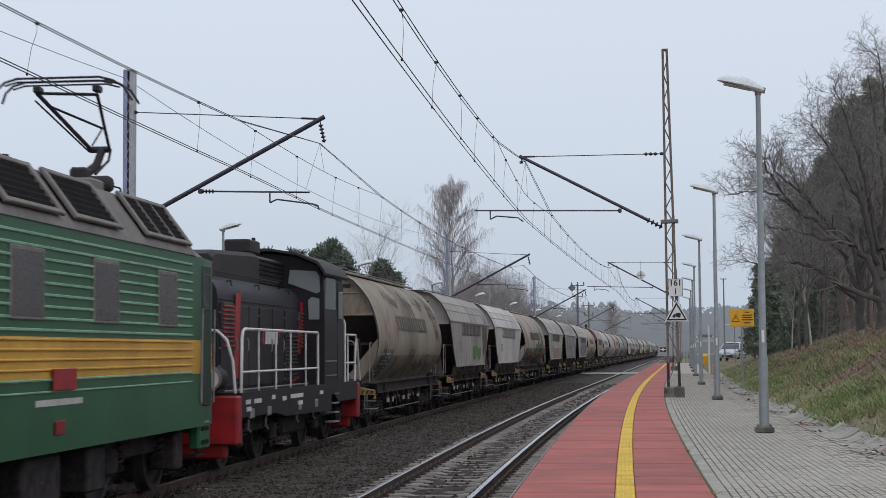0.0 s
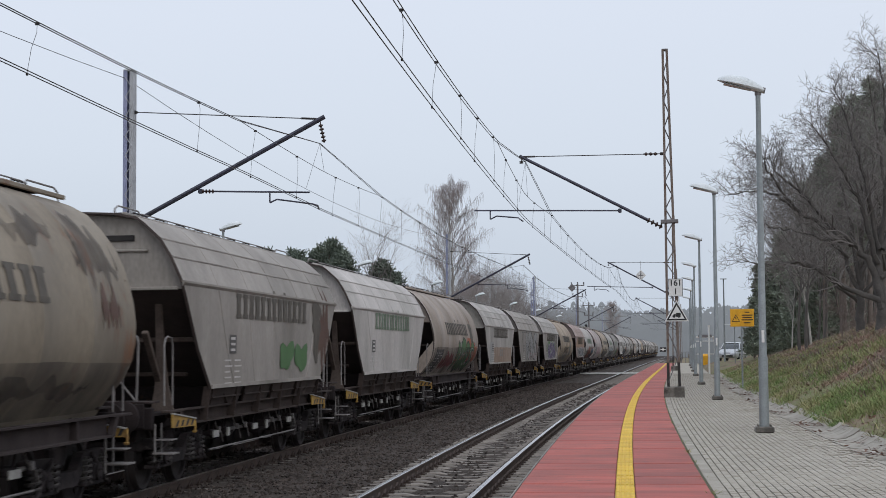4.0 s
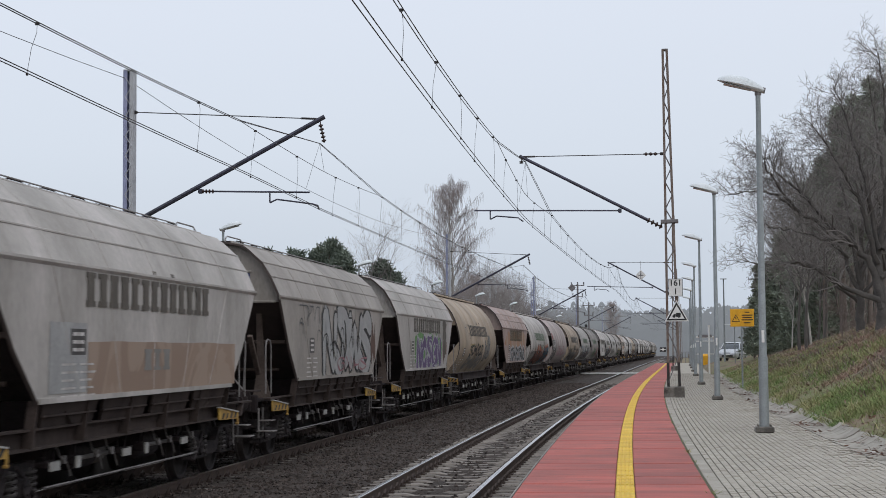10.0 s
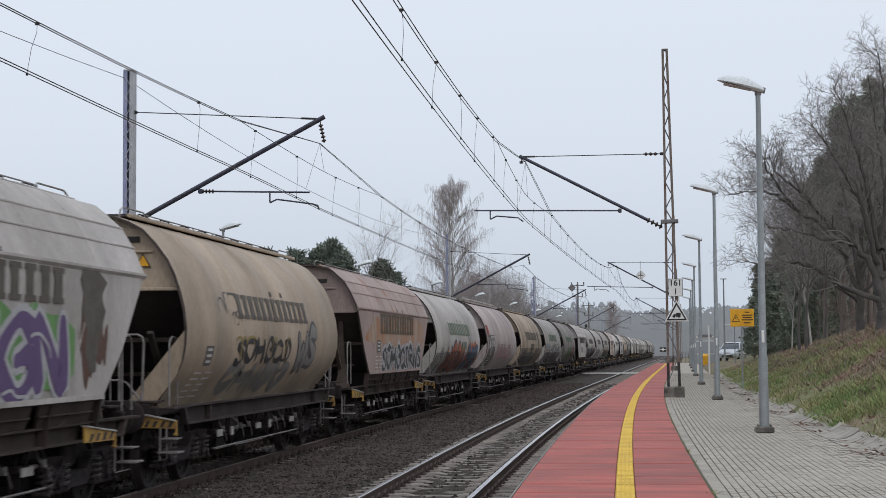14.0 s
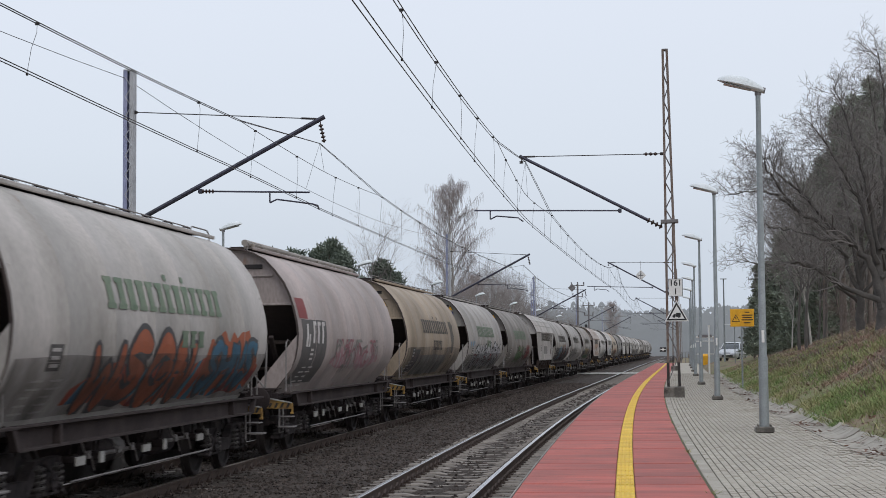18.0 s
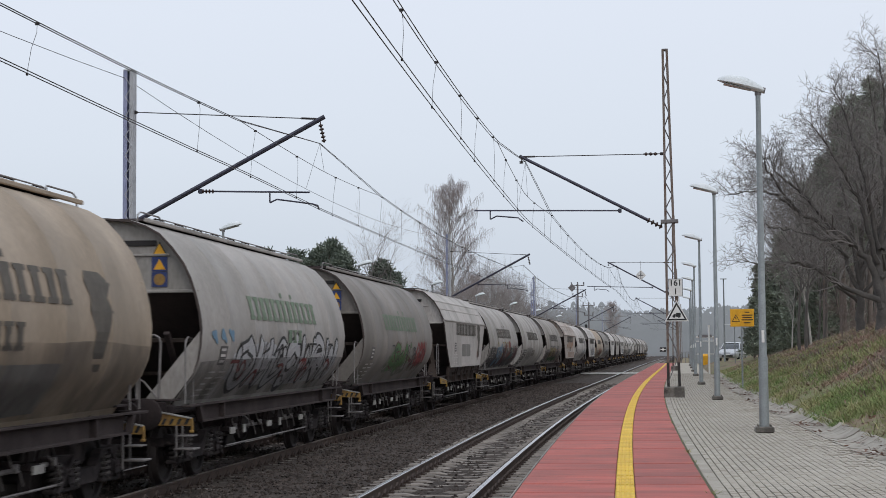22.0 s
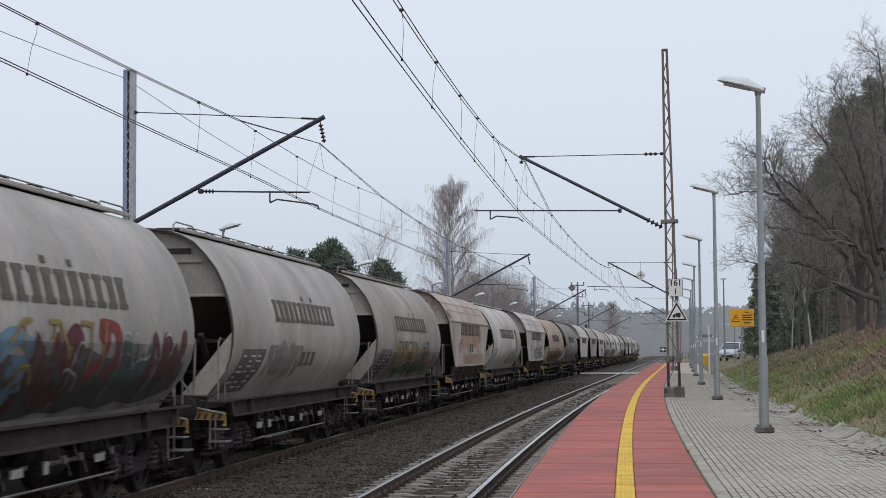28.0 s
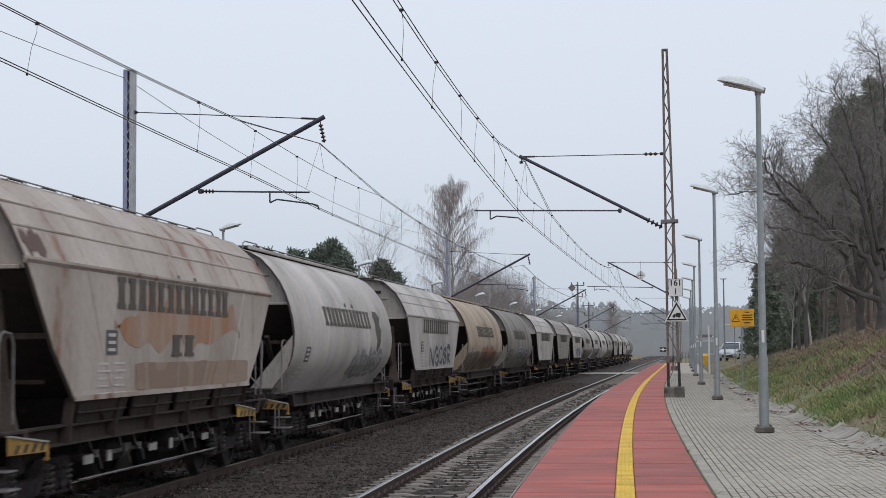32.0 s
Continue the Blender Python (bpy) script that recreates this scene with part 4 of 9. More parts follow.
            part("end_rail", mb, PIPE, w)
            # striped bracket with a pale top bar and a hook
            if kind == "round":
                yg = -6.32 if sgn < 0 else 5.75
                a0, a1 = (side * 0.92, yg), (side * 1.44, yg)
            else:
                yg = -5.15 if sgn < 0 else 4.8
                a0, a1 = (side * 1.395, yg - 0.95), (side * 1.46, yg)

            def along_bar(f, z, lift=0.0):
                return (a0[0] + (a1[0] - a0[0]) * f + (side * lift if kind != "round" else 0), a0[1] + (a1[1] - a0[1]) * f - (lift if kind == "round" else 0), z)
            mb = MB()
            quad = [(0, zb + 0.18), (1, zb + 0.08), (1, zb - 0.02), (0, zb - 0.01)]
            mb.loft([[along_bar(f, z, -0.012) for f, z in quad], [along_bar(f, z, 0.012) for f, z in quad]])
            for i in range(4):
                u = 0.12 + 0.22 * i
                mb.add([along_bar(u, zb, 0.014), along_bar(u + 0.09, zb, 0.014), along_bar(u + 0.17, zb + 0.085, 0.014), along_bar(u + 0.08, zb + 0.09, 0.014)], [(0, 1, 2, 3)], 1)
            gd = part("corner_bracket", mb, [GUARD, BLACK], w, "dirty orange and black striped bracket")
            mb = MB()
            top = [[along_bar(f, z + dz, dl) for dl, dz in ((-0.03, 0), (0.03, 0), (0.03, 0.02), (-0.03, 0.02))] for f, z in ((0, zb + 0.18), (1.0, zb + 0.08))]
            mb.loft(top)
            part("top_bar", mb, BOXWHITE, gd, "worn pale bar")
            mb = MB()
            hx, hy = a1
            mb.tube([(hx, hy, zb + 0.09), (hx + side * 0.01, hy, zb - 0.04), (hx, hy, zb - 0.10)], 0.02, 7)
            mb.box((hx, hy, zb - 0.10), (0.06, 0.05, 0.04), 0.01)
            part("hook", mb, GUARD, gd)
    # roof: walkway, hatch covers, hoop rails
    mb = MB()
    mb.box((0.0, 0, 3.985), (0.86, 10.8, 0.03), 0.008)
    part("roof_walkway", mb, SILL, w)
    for i in range(9):
        y = -4.6 + 9.2 * i / 8
        mb = MB()
        mb.box((0.16, y, 4.02), (0.5, 0.92, 0.045), 0.015)
        mb.tube([(0.40, y - 0.26, 4.01), (0.43, y - 0.24, 4.05), (0.43, y + 0.24, 4.05), (0.40, y + 0.26, 4.01)], 0.012, 5)
        part("roof_hatch", mb, UNDER, w)
    for sgn in (-1, 1):
        for x in (-0.47, 0.47):
            mb = MB()
            mb.tube([(x, sgn * 5.9, 3.90), (x, sgn * 5.86, 4.03), (x, sgn * 5.72, 4.08), (x, sgn * 4.75, 4.08), (x, sgn * 4.6, 3.99)], 0.013, 6)
            part("roof_rail", mb, PIPE, w)
    for x in (-0.47, 0.47):
        mb = MB()
        mb.tube([(x, -4.6, 4.05), (x, 4.6, 4.05)], 0.011, 5)
        for k in range(8):
            mb.tube([(x, -4.5 + 9.0 * k / 7, 3.97), (x, -4.5 + 9.0 * k / 7, 4.05)], 0.010, 5)
        part("walkway_rail", mb, PIPE, w)
        mb = MB()
        mb.box((x * 1.22, 0, 3.955), (0.05, 11.6, 0.06), 0.01)
        part("roof_curb", mb, paint0, w)
    # brake gear
    for y, sx, sz in ((-3.1, 0.32, 0.11), (-2.3, 0.16, 0.14), (-0.4, 0.34, 0.10), (0.5, 0.14, 0.15), (2.4, 0.34, 0.10)):
        mb = MB()
        mb.box((1.24, y, 0.66), (0.03, sx, sz), 0.006)
        part("brake_plate", mb, BOXWHITE, w, "dusty pale brake change plate")
        mb = MB()
        mb.box((1.14, y, 0.68), (0.16, sx * 1.1, sz * 0.8), 0.02)
        for e in (-1, 1):
            mb.tube([(1.16, y + e * sx * 0.4, 0.70), (1.18, y + e * sx * 0.6, zb + 0.02)], 0.014, 6)
        part("brake_hanger", mb, UNDER, w)
    for y in (-2.7, -1.5, -0.9, 1.2, 1.8, 3.0):
        mb = MB()
        mb.tube([(1.1, y, zb + 0.02), (1.14, y + 0.05, 0.74), (1.17, y + 0.22, 0.66), (1.17, y + 0.34, 0.50)], 0.013, 5)
        mb.box((1.15, y + 0.16, 0.70), (0.05, 0.08, 0.1), 0.01)
        part("brake_lever", mb, PIPE, w)
    for y, rr in ((-1.2, 0.16), (1.5, 0.2)):
        mb = MB()
        mb.tube([(0.82, y - 0.42, 0.66), (0.82, y - 0.36, 0.66), (0.82, y + 0.36, 0.66), (0.82, y + 0.42, 0.66)], [rr * 0.5, rr, rr, rr * 0.5], 12)
        part("air_tank", mb, BOGIE, w)
    mb = MB()
    mb.tube([(1.16, -3.2, 0.42), (1.16, 3.2, 0.42)], 0.016, 6)
    mb.tube([(1.02, -3.4, 0.66), (1.02, 3.4, 0.66)], 0.03, 6)
    mb.tube([(0.5, -0.9, 0.62), (0.5, 0.5, 0.62)], 0.17, 12)
    part("brake_rigging", mb, PIPE, w)
    mb = MB()
    mb.box((0, 0, 0.98), (0.6, 11.8, 0.22), 0.02)
    part("centre_sill", mb, UNDER, w)
    for sgn in (-1, 1):
        bogie(w, sgn * 4.65)
    return w


def wheelset_mesh(r=0.46):
    mb = MB()
    mb.tube([(-0.98, 0, 0), (0.98, 0, 0)], 0.075, 10)
    for sgn in (-1, 1):
        a = [(0.685, r + 0.028), (0.715, r + 0.028), (0.72, r), (0.82, r - 0.012), (0.82, r - 0.07), (0.775, r - 0.09), (0.765, 0.2), (0.83, 0.16), (0.83, 0.07)]
        b = [(0.685, 0.07), (0.685, 0.16), (0.72, 0.2), (0.72, r - 0.09), (0.685, r - 0.07)]
        prof = a + b
        n = 22
        rings = []
        for k in range(n + 1):
            t = 2 * math.pi * k / n
            rings.append([(sgn * x, rr * math.cos(t), rr * math.sin(t)) for x, rr in prof])
        mb.loft(rings, closed=True, caps=False)
        for k in range(3):
            t = 2 * math.pi * k / 3
            mb.box((sgn * 0.775, 0.3 * math.cos(t), 0.3 * math.sin(t)), (0.03, 0.05, 0.05))
    return mb.mesh("wheelset", [WHEEL])


WHEELSET = wheelset_mesh(0.485)


def spring_mesh():
    mb = MB()
    mb.tube([(0.085 * math.cos(t * 0.9), 0.085 * math.sin(t * 0.9), 0.35 + 0.32 * t / 32) for t in range(33)], 0.02, 5)
    mb.tube([(0, 0, 0.35), (0, 0, 0.67)], 0.03, 6)
    return mb.mesh("coil_spring", [SPRING_STEEL])


SPRING = spring_mesh()


def bogie(w, y):
    """A two-axle bogie with a cast frame, coil springs and axle boxes."""
    mb = MB()
    for sgn in (-1, 1):
        x = sgn * 1.0
        mb.prism([(y - 1.35, 0.62), (y - 1.3, 0.74), (y - 0.55, 0.72), (y - 0.3, 0.52), (y + 0.3, 0.52), (y + 0.55, 0.72), (y + 1.3, 0.74), (y + 1.35, 0.62), (y + 0.62, 0.58), (y + 0.34, 0.33), (y - 0.34, 0.33), (y - 0.62, 0.58)], 0, x - 0.06, x + 0.06)
        for e in (-1, 1):
            mb.box((x, y + e * 1.3, 0.66), (0.16, 0.16, 0.16), 0.02)
    mb.box((0, y, 0.7), (1.9, 0.5, 0.28), 0.04)
    for e in (-1, 1):
        mb.box((0, y + e * 1.32, 0.62), (1.9, 0.1, 0.14), 0.02)
    part("bogie_frame", mb, BOGIE, w)
    for e in (-1, 1):
        ws = part("wheelset", WHEELSET, WHEEL, w, m=Matrix.Translation((0, y + e * 0.9, 0.46)))
        for sgn in (-1, 1):
            x = sgn * 1.03
            mb = MB()
            mb.box((x, y + e * 0.9, 0.47), (0.2, 0.3, 0.27), 0.04)
            mb.disc((x + sgn * 0.11, y + e * 0.9, 0.46), (1, 0, 0), 0.105, 0.05, 12)
            mb.box((x, y + e * 0.9, 0.33), (0.16, 0.86, 0.06), 0.015)
            for k in range(3):
                a = 2.1 * k + 0.5
                mb.disc((x + sgn * 0.14, y + e * 0.9 + 0.065 * math.cos(a), 0.46 + 0.065 * math.sin(a)), (1, 0, 0), 0.016, 0.03, 6)
            mb.tube([(x + sgn * 0.08, y + e * 0.9 - e * 0.2, 0.70), (x + sgn * 0.1, y + e * 0.9 + e * 0.42, 0.30)], 0.028, 6)
            part("axle_box", mb, BOGIE, w)
            for k in (-1, 1):
                part("coil_spring", SPRING, SPRING_STEEL, w, m=Matrix.Translation((x + sgn * 0.03, y + e * 0.9 + k * 0.30, 0)))


def lettering(parent, kind, mat, y0, y1, z0, z1, count=13, name="lettering", label="row of faded lettering bars", tall=(), lift=0.012):
    """Unlettered slab shapes the size of the painted words, following the plate."""
    mb = MB()
    step, h = (y1 - y0) / count, z1 - z0

    def slab(a, b, f0, f1):
        n = max(1, int((f1 - f0) * h / 0.12))
        mb.loft([[shell_point(kind, z0 + h * (f0 + (f1 - f0) * k / n), a, lift), shell_point(kind, z0 + h * (f0 + (f1 - f0) * k / n), b, lift)] for k in range(n + 1)], closed=False)
    rng = random.Random(count)
    for i in range(count):
        a, w = y0 + step * (i + 0.08), step * 0.78
        b0, b1 = rng.choice((0.10, 0.16, 0.24)), rng.choice((0.76, 0.84, 0.90))
        slab(a, a + w, 0.0, 0.17)
        slab(a + w * b0, a + w * b1, 0.17, 0.83)
        slab(a, a + w, 0.83, 1.0)
        if i in tall:
            slab(a + w * 0.3, a + w * 0.75, 1.12, 1.34)
    return part(name, mb, mat, parent, label, 0)


def patch(parent, kind, mat, y0, y1, z0, z1, name="sprayed_painting", label="", ragged=0.25, seed=1, nz=12, ny=30, lift=0.007, shear=0.0):
    """A painted area on the plate with a ragged outline."""
    rng = random.Random(seed)
    low = [rng.random() for _ in range(14)]
    high = [rng.random() for _ in range(14)]
    mb = MB()
    cols = []
    for i in range(ny + 1):
        t = i / ny
        y = y0 + (y1 - y0) * t
        lo = np.interp(t * 13, range(14), low)
        hi = np.interp(t * 13, range(14), high)
        edge = (abs(2 * t - 1) ** 5) * ragged
        za = z0 + (z1 - z0) * (ragged * lo * 0.5 + edge * 0.4)
        zb = z1 - (z1 - z0) * (ragged * hi * 0.8 + edge * 0.5)
        col = []
        for k in range(nz + 1):
            z = za + (zb - za) * k / nz
            p = shell_point(kind, z, y + shear * (z - z0), lift)
            col.append(p)
        cols.append(col)
    mb.loft(cols, closed=False)
    return part(name, mb, mat, parent, label)


def spots(parent, kind, mat, y0, y1, z0, z1, n, seed, grow=0.0, lift=0.012, name="sprayed_shape", label="", holes=False):
    """Bulging sprayed shapes in a row, with no letters in them."""
    mb = MB()
    step = (y1 - y0) / n
    for i in range(n):
        rng = random.Random(seed * 31 + i)
        cy, cz = y0 + step * (i + 0.5), (z0 + z1) / 2 + rng.uniform(-0.06, 0.06) * (z1 - z0)
        m = 22
        ph = [rng.uniform(0, 6.28) for _ in range(4)]
        tilt = rng.uniform(-0.25, 0.35)
        ring0, ring1, ring2 = [], [], []
        for k in range(m):
            a = 2 * math.pi * k / m
            sq = 1 / max(abs(math.cos(a)), abs(math.sin(a))) ** 0.75
            rr = sq * (0.84 + 0.16 * math.sin(2 * a + ph[0]) + 0.13 * math.sin(3 * a + ph[1]) + 0.09 * math.sin(5 * a + ph[2]))
            dy, dz = rr * math.cos(a) * step * 0.46 + grow * math.cos(a), rr * math.sin(a) * (z1 - z0) * 0.44 + grow * math.sin(a)
            for ring, f in ((ring0, 0.28), (ring1, 0.64), (ring2, 1.0)):
                z = min(max(cz + dz * f, 1.2 if kind == "round" else 1.44), 2.94)
                ring.append(shell_point(kind, z, cy + dy * f + tilt * dz * f, lift))
        mb.loft([ring2, ring1, ring0], closed=True, caps=False)
        if not holes:
            mb.add(ring0, [tuple(range(m))])
    return part(name, mb, mat, parent, label, 0)


FORMS = [
    [(0.12, 0.0), (0.16, 0.55), (0.14, 1.0), (0.18, 0.52), (0.8, 0.56), (0.84, 1.0), (0.86, 0.0)],
    [(0.5, 1.0), (0.12, 0.75), (0.12, 0.25), (0.5, 0.0), (0.88, 0.25), (0.88, 0.75), (0.5, 1.0)],
    [(0.18, 0.0), (0.15, 1.0), (0.72, 0.94), (0.76, 0.56), (0.2, 0.48), (0.9, 0.0)],
    [(0.9, 0.86), (0.5, 1.0), (0.14, 0.76), (0.82, 0.34), (0.55, 0.02), (0.08, 0.14)],
    [(0.1, 0.0), (0.15, 1.0), (0.82, 0.04), (0.9, 1.0)],
    [(0.05, 1.0), (0.22, 0.05), (0.5, 0.7), (0.76, 0.05), (0.96, 1.0)],
    [(0.9, 0.82), (0.5, 1.0), (0.1, 0.5), (0.5, 0.0), (0.92, 0.2), (0.88, 0.5), (0.55, 0.48)],
    [(0.0, 0.1), (0.3, 0.0), (0.5, 0.6), (0.2, 1.0), (0.75, 0.95), (0.95, 0.4), (0.7, 0.0)]]


def smooth_line(line, m=6):
    """Points on a curve through the given ones."""
    out = []
    for i in range(len(line) - 1):
        p0, p1, p2, p3 = (Vector(line[min(max(j, 0), len(line) - 1)]) for j in (i - 1, i, i + 1, i + 2))
        for k in range(m):
            t = k / m
            out.append(0.5 * ((2 * p1) + (p2 - p0) * t + (2 * p0 - 5 * p1 + 4 * p2 - p3) * t * t + (3 * p1 - p0 - 3 * p2 + p3) * t ** 3))
    return out + [Vector(line[-1])]


def ribbon(mb, kind, pts, widths, lift, low):
    """A painted band along points (y, z) of the side, with rounded ends."""
    rows = []
    pts = [pts[0] + (pts[0] - pts[1]).normalized() * widths[0] * 0.7] + pts + [pts[-1] + (pts[-1] - pts[-2]).normalized() * widths[-1] * 0.7]
    widths = [widths[0] * 0.45] + list(widths) + [widths[-1] * 0.45]
    for i, p in enumerate(pts):
        u = pts[min(i + 1, len(pts) - 1)] - pts[max(i - 1, 0)]
        u = u.normalized() if u.length > 1e-6 else Vector((1, 0))
        v = Vector((-u.y, u.x))
        row = []
        for e in (-1, 0, 1):
            g = p + v * widths[i] * e
            row.append(shell_point(kind, min(max(g.y, low), 2.94), g.x, lift))
        rows.append(row)
    mb.loft(rows, closed=False)


def blobs(parent, kind, mat, y0, y1, z0, z1, n, seed, grow=0.0, lift=0.012, name="sprayed_shape", label=""):
    """Fat curved sprayed strokes in a row, standing for unreadable sprayed forms."""
    mb = MB()
    step, tall = (y1 - y0) / n, z1 - z0
    low = 1.2 if kind == "round" else 1.44
    last = -1
    for i in range(n):
        rng = random.Random(seed * 31 + i)
        form = rng.randrange(len(FORMS))
        if form == last:
            form = (form + 3) % len(FORMS)
        last = form
        tilt, rise, swell = rng.uniform(-0.05, 0.22), rng.uniform(-0.06, 0.06) * tall, rng.uniform(0.9, 1.12)
        line = smooth_line([(u + rng.uniform(-0.06, 0.06), v + rng.uniform(-0.06, 0.06)) for u, v in FORMS[form]])
        base = min(0.15 * step, 0.15 * tall) * rng.uniform(0.9, 1.2)
        pts = [Vector((y0 + step * (i + 0.5 + (q.x - 0.5) * swell) + tilt * tall * (q.y - 0.5), z0 + rise + tall * (0.1 + 0.8 * q.y))) for q in line]
        ph = rng.uniform(0, 6.3)
        widths = [max(base * (1 + 0.3 * math.sin(ph + 0.45 * k)) + grow, 0.014) for k in range(len(pts))]
        ribbon(mb, kind, pts, widths, lift + 0.0004 * i, low)
    p = part(name, mb, mat, parent, label, 0)
    tagged(p, label, kind="stuff")
    return p


def tags(parent, kind, mat, y0, y1, z0, z1, n, seed, width=0.035, lift=0.014, name="sprayed_scrawl"):
    """Loose sprayed strokes."""
    mb = MB()
    rng = random.Random(seed)
    low = 1.2 if kind == "round" else 1.44
    for i in range(n):
        y, z = rng.uniform(y0, y1), rng.uniform(z0, z1)
        a = rng.choice((1.57, 1.35, 1.8, 0.4, 2.6, 1.57))
        turn = rng.uniform(-0.5, 0.5)
        pts = []
        for k in range(9):
            pts.append(Vector((y, z)))
            a += turn + rng.gauss(0, 0.2)
            y += 0.09 * math.cos(a)
            z = min(max(z + 0.09 * math.sin(a), z0), z1)
        ribbon(mb, kind, pts, [width * 0.6] * len(pts), lift + 0.0003 * i, low)
    p = part(name, mb, mat, parent, "", 0)
    tagged(p, kind="stuff")
    return p


# Places of the wagons' middles along the train.
MIDS = [46.63, 60.7, 74.55, 88.56, 102.74, 116.49, 130.45, 144.4, 158.76, 172.62, 187.19, 201.46, 215.91, 230.32, 244.91, 258.61, 272.87, 287.27, 301.24, 315.14, 329.66, 344.15]
MIDS += [344.15 + 14.52 * (i + 1) for i in range(13)]
KINDS = "RAARAAARARRRRRARRRARARRAAARRRRAAARR"
COLOURS = ["brown", "grey", "white", "beige", "pale", "grey", "pale", "tan", "pink", "pale", "rosy", "tan", "mid", "dark", "pale", "mid", "mid", "grey", "rusty", "pale", "pale", "tan", "dark", "white", "grey", "pale", "grey", "pale", "white", "grey", "grey", "pale", "grey", "pale", "dark"]
LABELS = {"rosy": "rosy pale grey", "beige": "brownish beige", "brown": "dirty brown", "grey": "dusty grey", "white": "off-white", "pale": "pale grey", "tan": "tan-stained", "pink": "faded pinkish", "mid": "weathered grey", "dark": "dark grey", "rusty": "rust-streaked white"}
WAGONS = []


FINE_GEAR = {"hopper_rib", "cross_beam", "coil_spring", "brake_plate", "brake_hanger", "brake_lever", "air_tank", "hook", "top_bar", "end_rail", "wall_slot", "walkway_rail", "roof_hatch"}


def build_wagons():
    proto = {"R": wagon_prototype("round", "hopper_wagon", "round-sided hopper wagon"), "A": wagon_prototype("angular", "hopper_wagon", "angular hopper wagon")}
    used = set()
    for i, k in enumerate(KINDS):
        if k in used:
            w = copy_thing(proto[k], Matrix.Identity(4))
        else:
            w = proto[k]
        used.add(k)
        WAGONS.append(w)
    for i, w in enumerate(WAGONS):
        kind = "round" if KINDS[i] == "R" else "angular"
        w["label"] = "%s %s grain hopper wagon coupled in a freight train" % (LABELS[COLOURS[i]], "round-sided" if kind == "round" else "slab-sided")
        for c in list(w.children):
            base = c.name.split(".")[0]
            if base in ("hopper_shell", "end_wall", "end_gusset", "shoulder_lip", "foot_lip", "roof_seam", "roof_curb"):
                repaint(c, PAINTS[COLOURS[i]])
        dress(i, w, kind)
        if i >= 21:
            for c in list(w.children_recursive):
                if c.name.split(".")[0] in FINE_GEAR:
                    bpy.data.objects.remove(c)


def data_panels(w, kind, y=-3.0, z=1.93):
    mb = MB()
    mb.loft([[shell_point(kind, zz, y - 0.22, 0.008), shell_point(kind, zz, y + 0.22, 0.008)] for zz in (z, z + 0.15, z + 0.3)], closed=False)
    part("data_panel", mb, PLATE_DARK, w, "small dark panel of data bars")
    mb = MB()
    for k in range(3):
        mb.loft([[shell_point(kind, zz, y - 0.15, 0.012), shell_point(kind, zz, y + 0.13, 0.012)] for zz in (z + 0.04 + 0.09 * k, z + 0.08 + 0.09 * k)], closed=False)
    for k in range(5):
        for e in (0, 0.62):
            mb.loft([[shell_point(kind, zz, y - 0.5 + e, 0.009), shell_point(kind, zz, y - 0.05 + e - 0.07 * (k % 3), 0.009)] for zz in (z - 0.48 + 0.09 * k, z - 0.455 + 0.09 * k)], closed=False)
    tagged(part("data_bars", mb, LETTER_WHITE, w), kind="stuff")


def big_panel(w, kind, y0, y1, z0, z1):
    """The slanting dark data field low on a round side."""
    patch(w, kind, PLATE_DARK, y0, y1, z0, z1, name="data_field", label="dark slanting data field", ragged=0.0, shear=0.5)
    mb = MB()
    for k in range(7):
        for e in range(3):
            if (k * 2 + e) % 5 == 0:
                continue
            z = z0 + (z1 - z0) * (0.10 + 0.12 * k)
            a = y0 + 0.15 + e * (y1 - y0) * 0.3 + 0.5 * (z - z0)
            mb.loft([[shell_point(kind, zz, a, 0.012), shell_point(kind, zz, a + (y1 - y0) * (0.2 if (k + e) % 2 else 0.11), 0.012)] for zz in (z, z + 0.028)], closed=False)
    tagged(part("data_bars", mb, LETTER_WHITE, w), kind="stuff")


def end_sticker(w, blue=True, triangle=True):
    """Warning stickers on the near end wall."""
    y = -(HALF - 0.16) - 0.030
    if blue:
        for z, nm in ((3.05, "ring"), (3.28, "sign")):
            mb = MB()
            mb.box((0.80, y, z), (0.24, 0.006, 0.22))
            st = part("warning_sticker", mb, STICK_BLUE, w, "blue and yellow warning sticker")
            mb = MB()
            if nm == "ring":
                mb.disc((0.80, y - 0.005, z), (0, 1, 0), 0.09, 0.003, 14)
            else:
                mb.prism([(0.71, z - 0.08), (0.89, z - 0.08), (0.80, z + 0.08)], 1, y - 0.006, y - 0.004)
            sy = part("sticker_symbol", mb, SIGN_YELLOW if nm == "sign" else GUARD, st)
    if not triangle:
        return
    z = 3.52 if blue else 3.3
    mb = MB()
    mb.prism([(0.68, z - 0.11), (0.92, z - 0.11), (0.80, z + 0.10)], 1, y - 0.004, y)
    st = part("warning_triangle", mb, BLACK, w, "yellow warning triangle with a black edge")
    mb = MB()
    mb.prism([(0.705, z - 0.095), (0.895, z - 0.095), (0.80, z + 0.07)], 1, y - 0.008, y - 0.005)
    part("triangle_field", mb, SIGN_YELLOW, st)


def flat(name, c):
    return material(name, c, tuple(v * 0.8 for v in c[:3]) + (1,), 0.6, big=2.5, fine=25, bump=0.03, contrast=0.4)


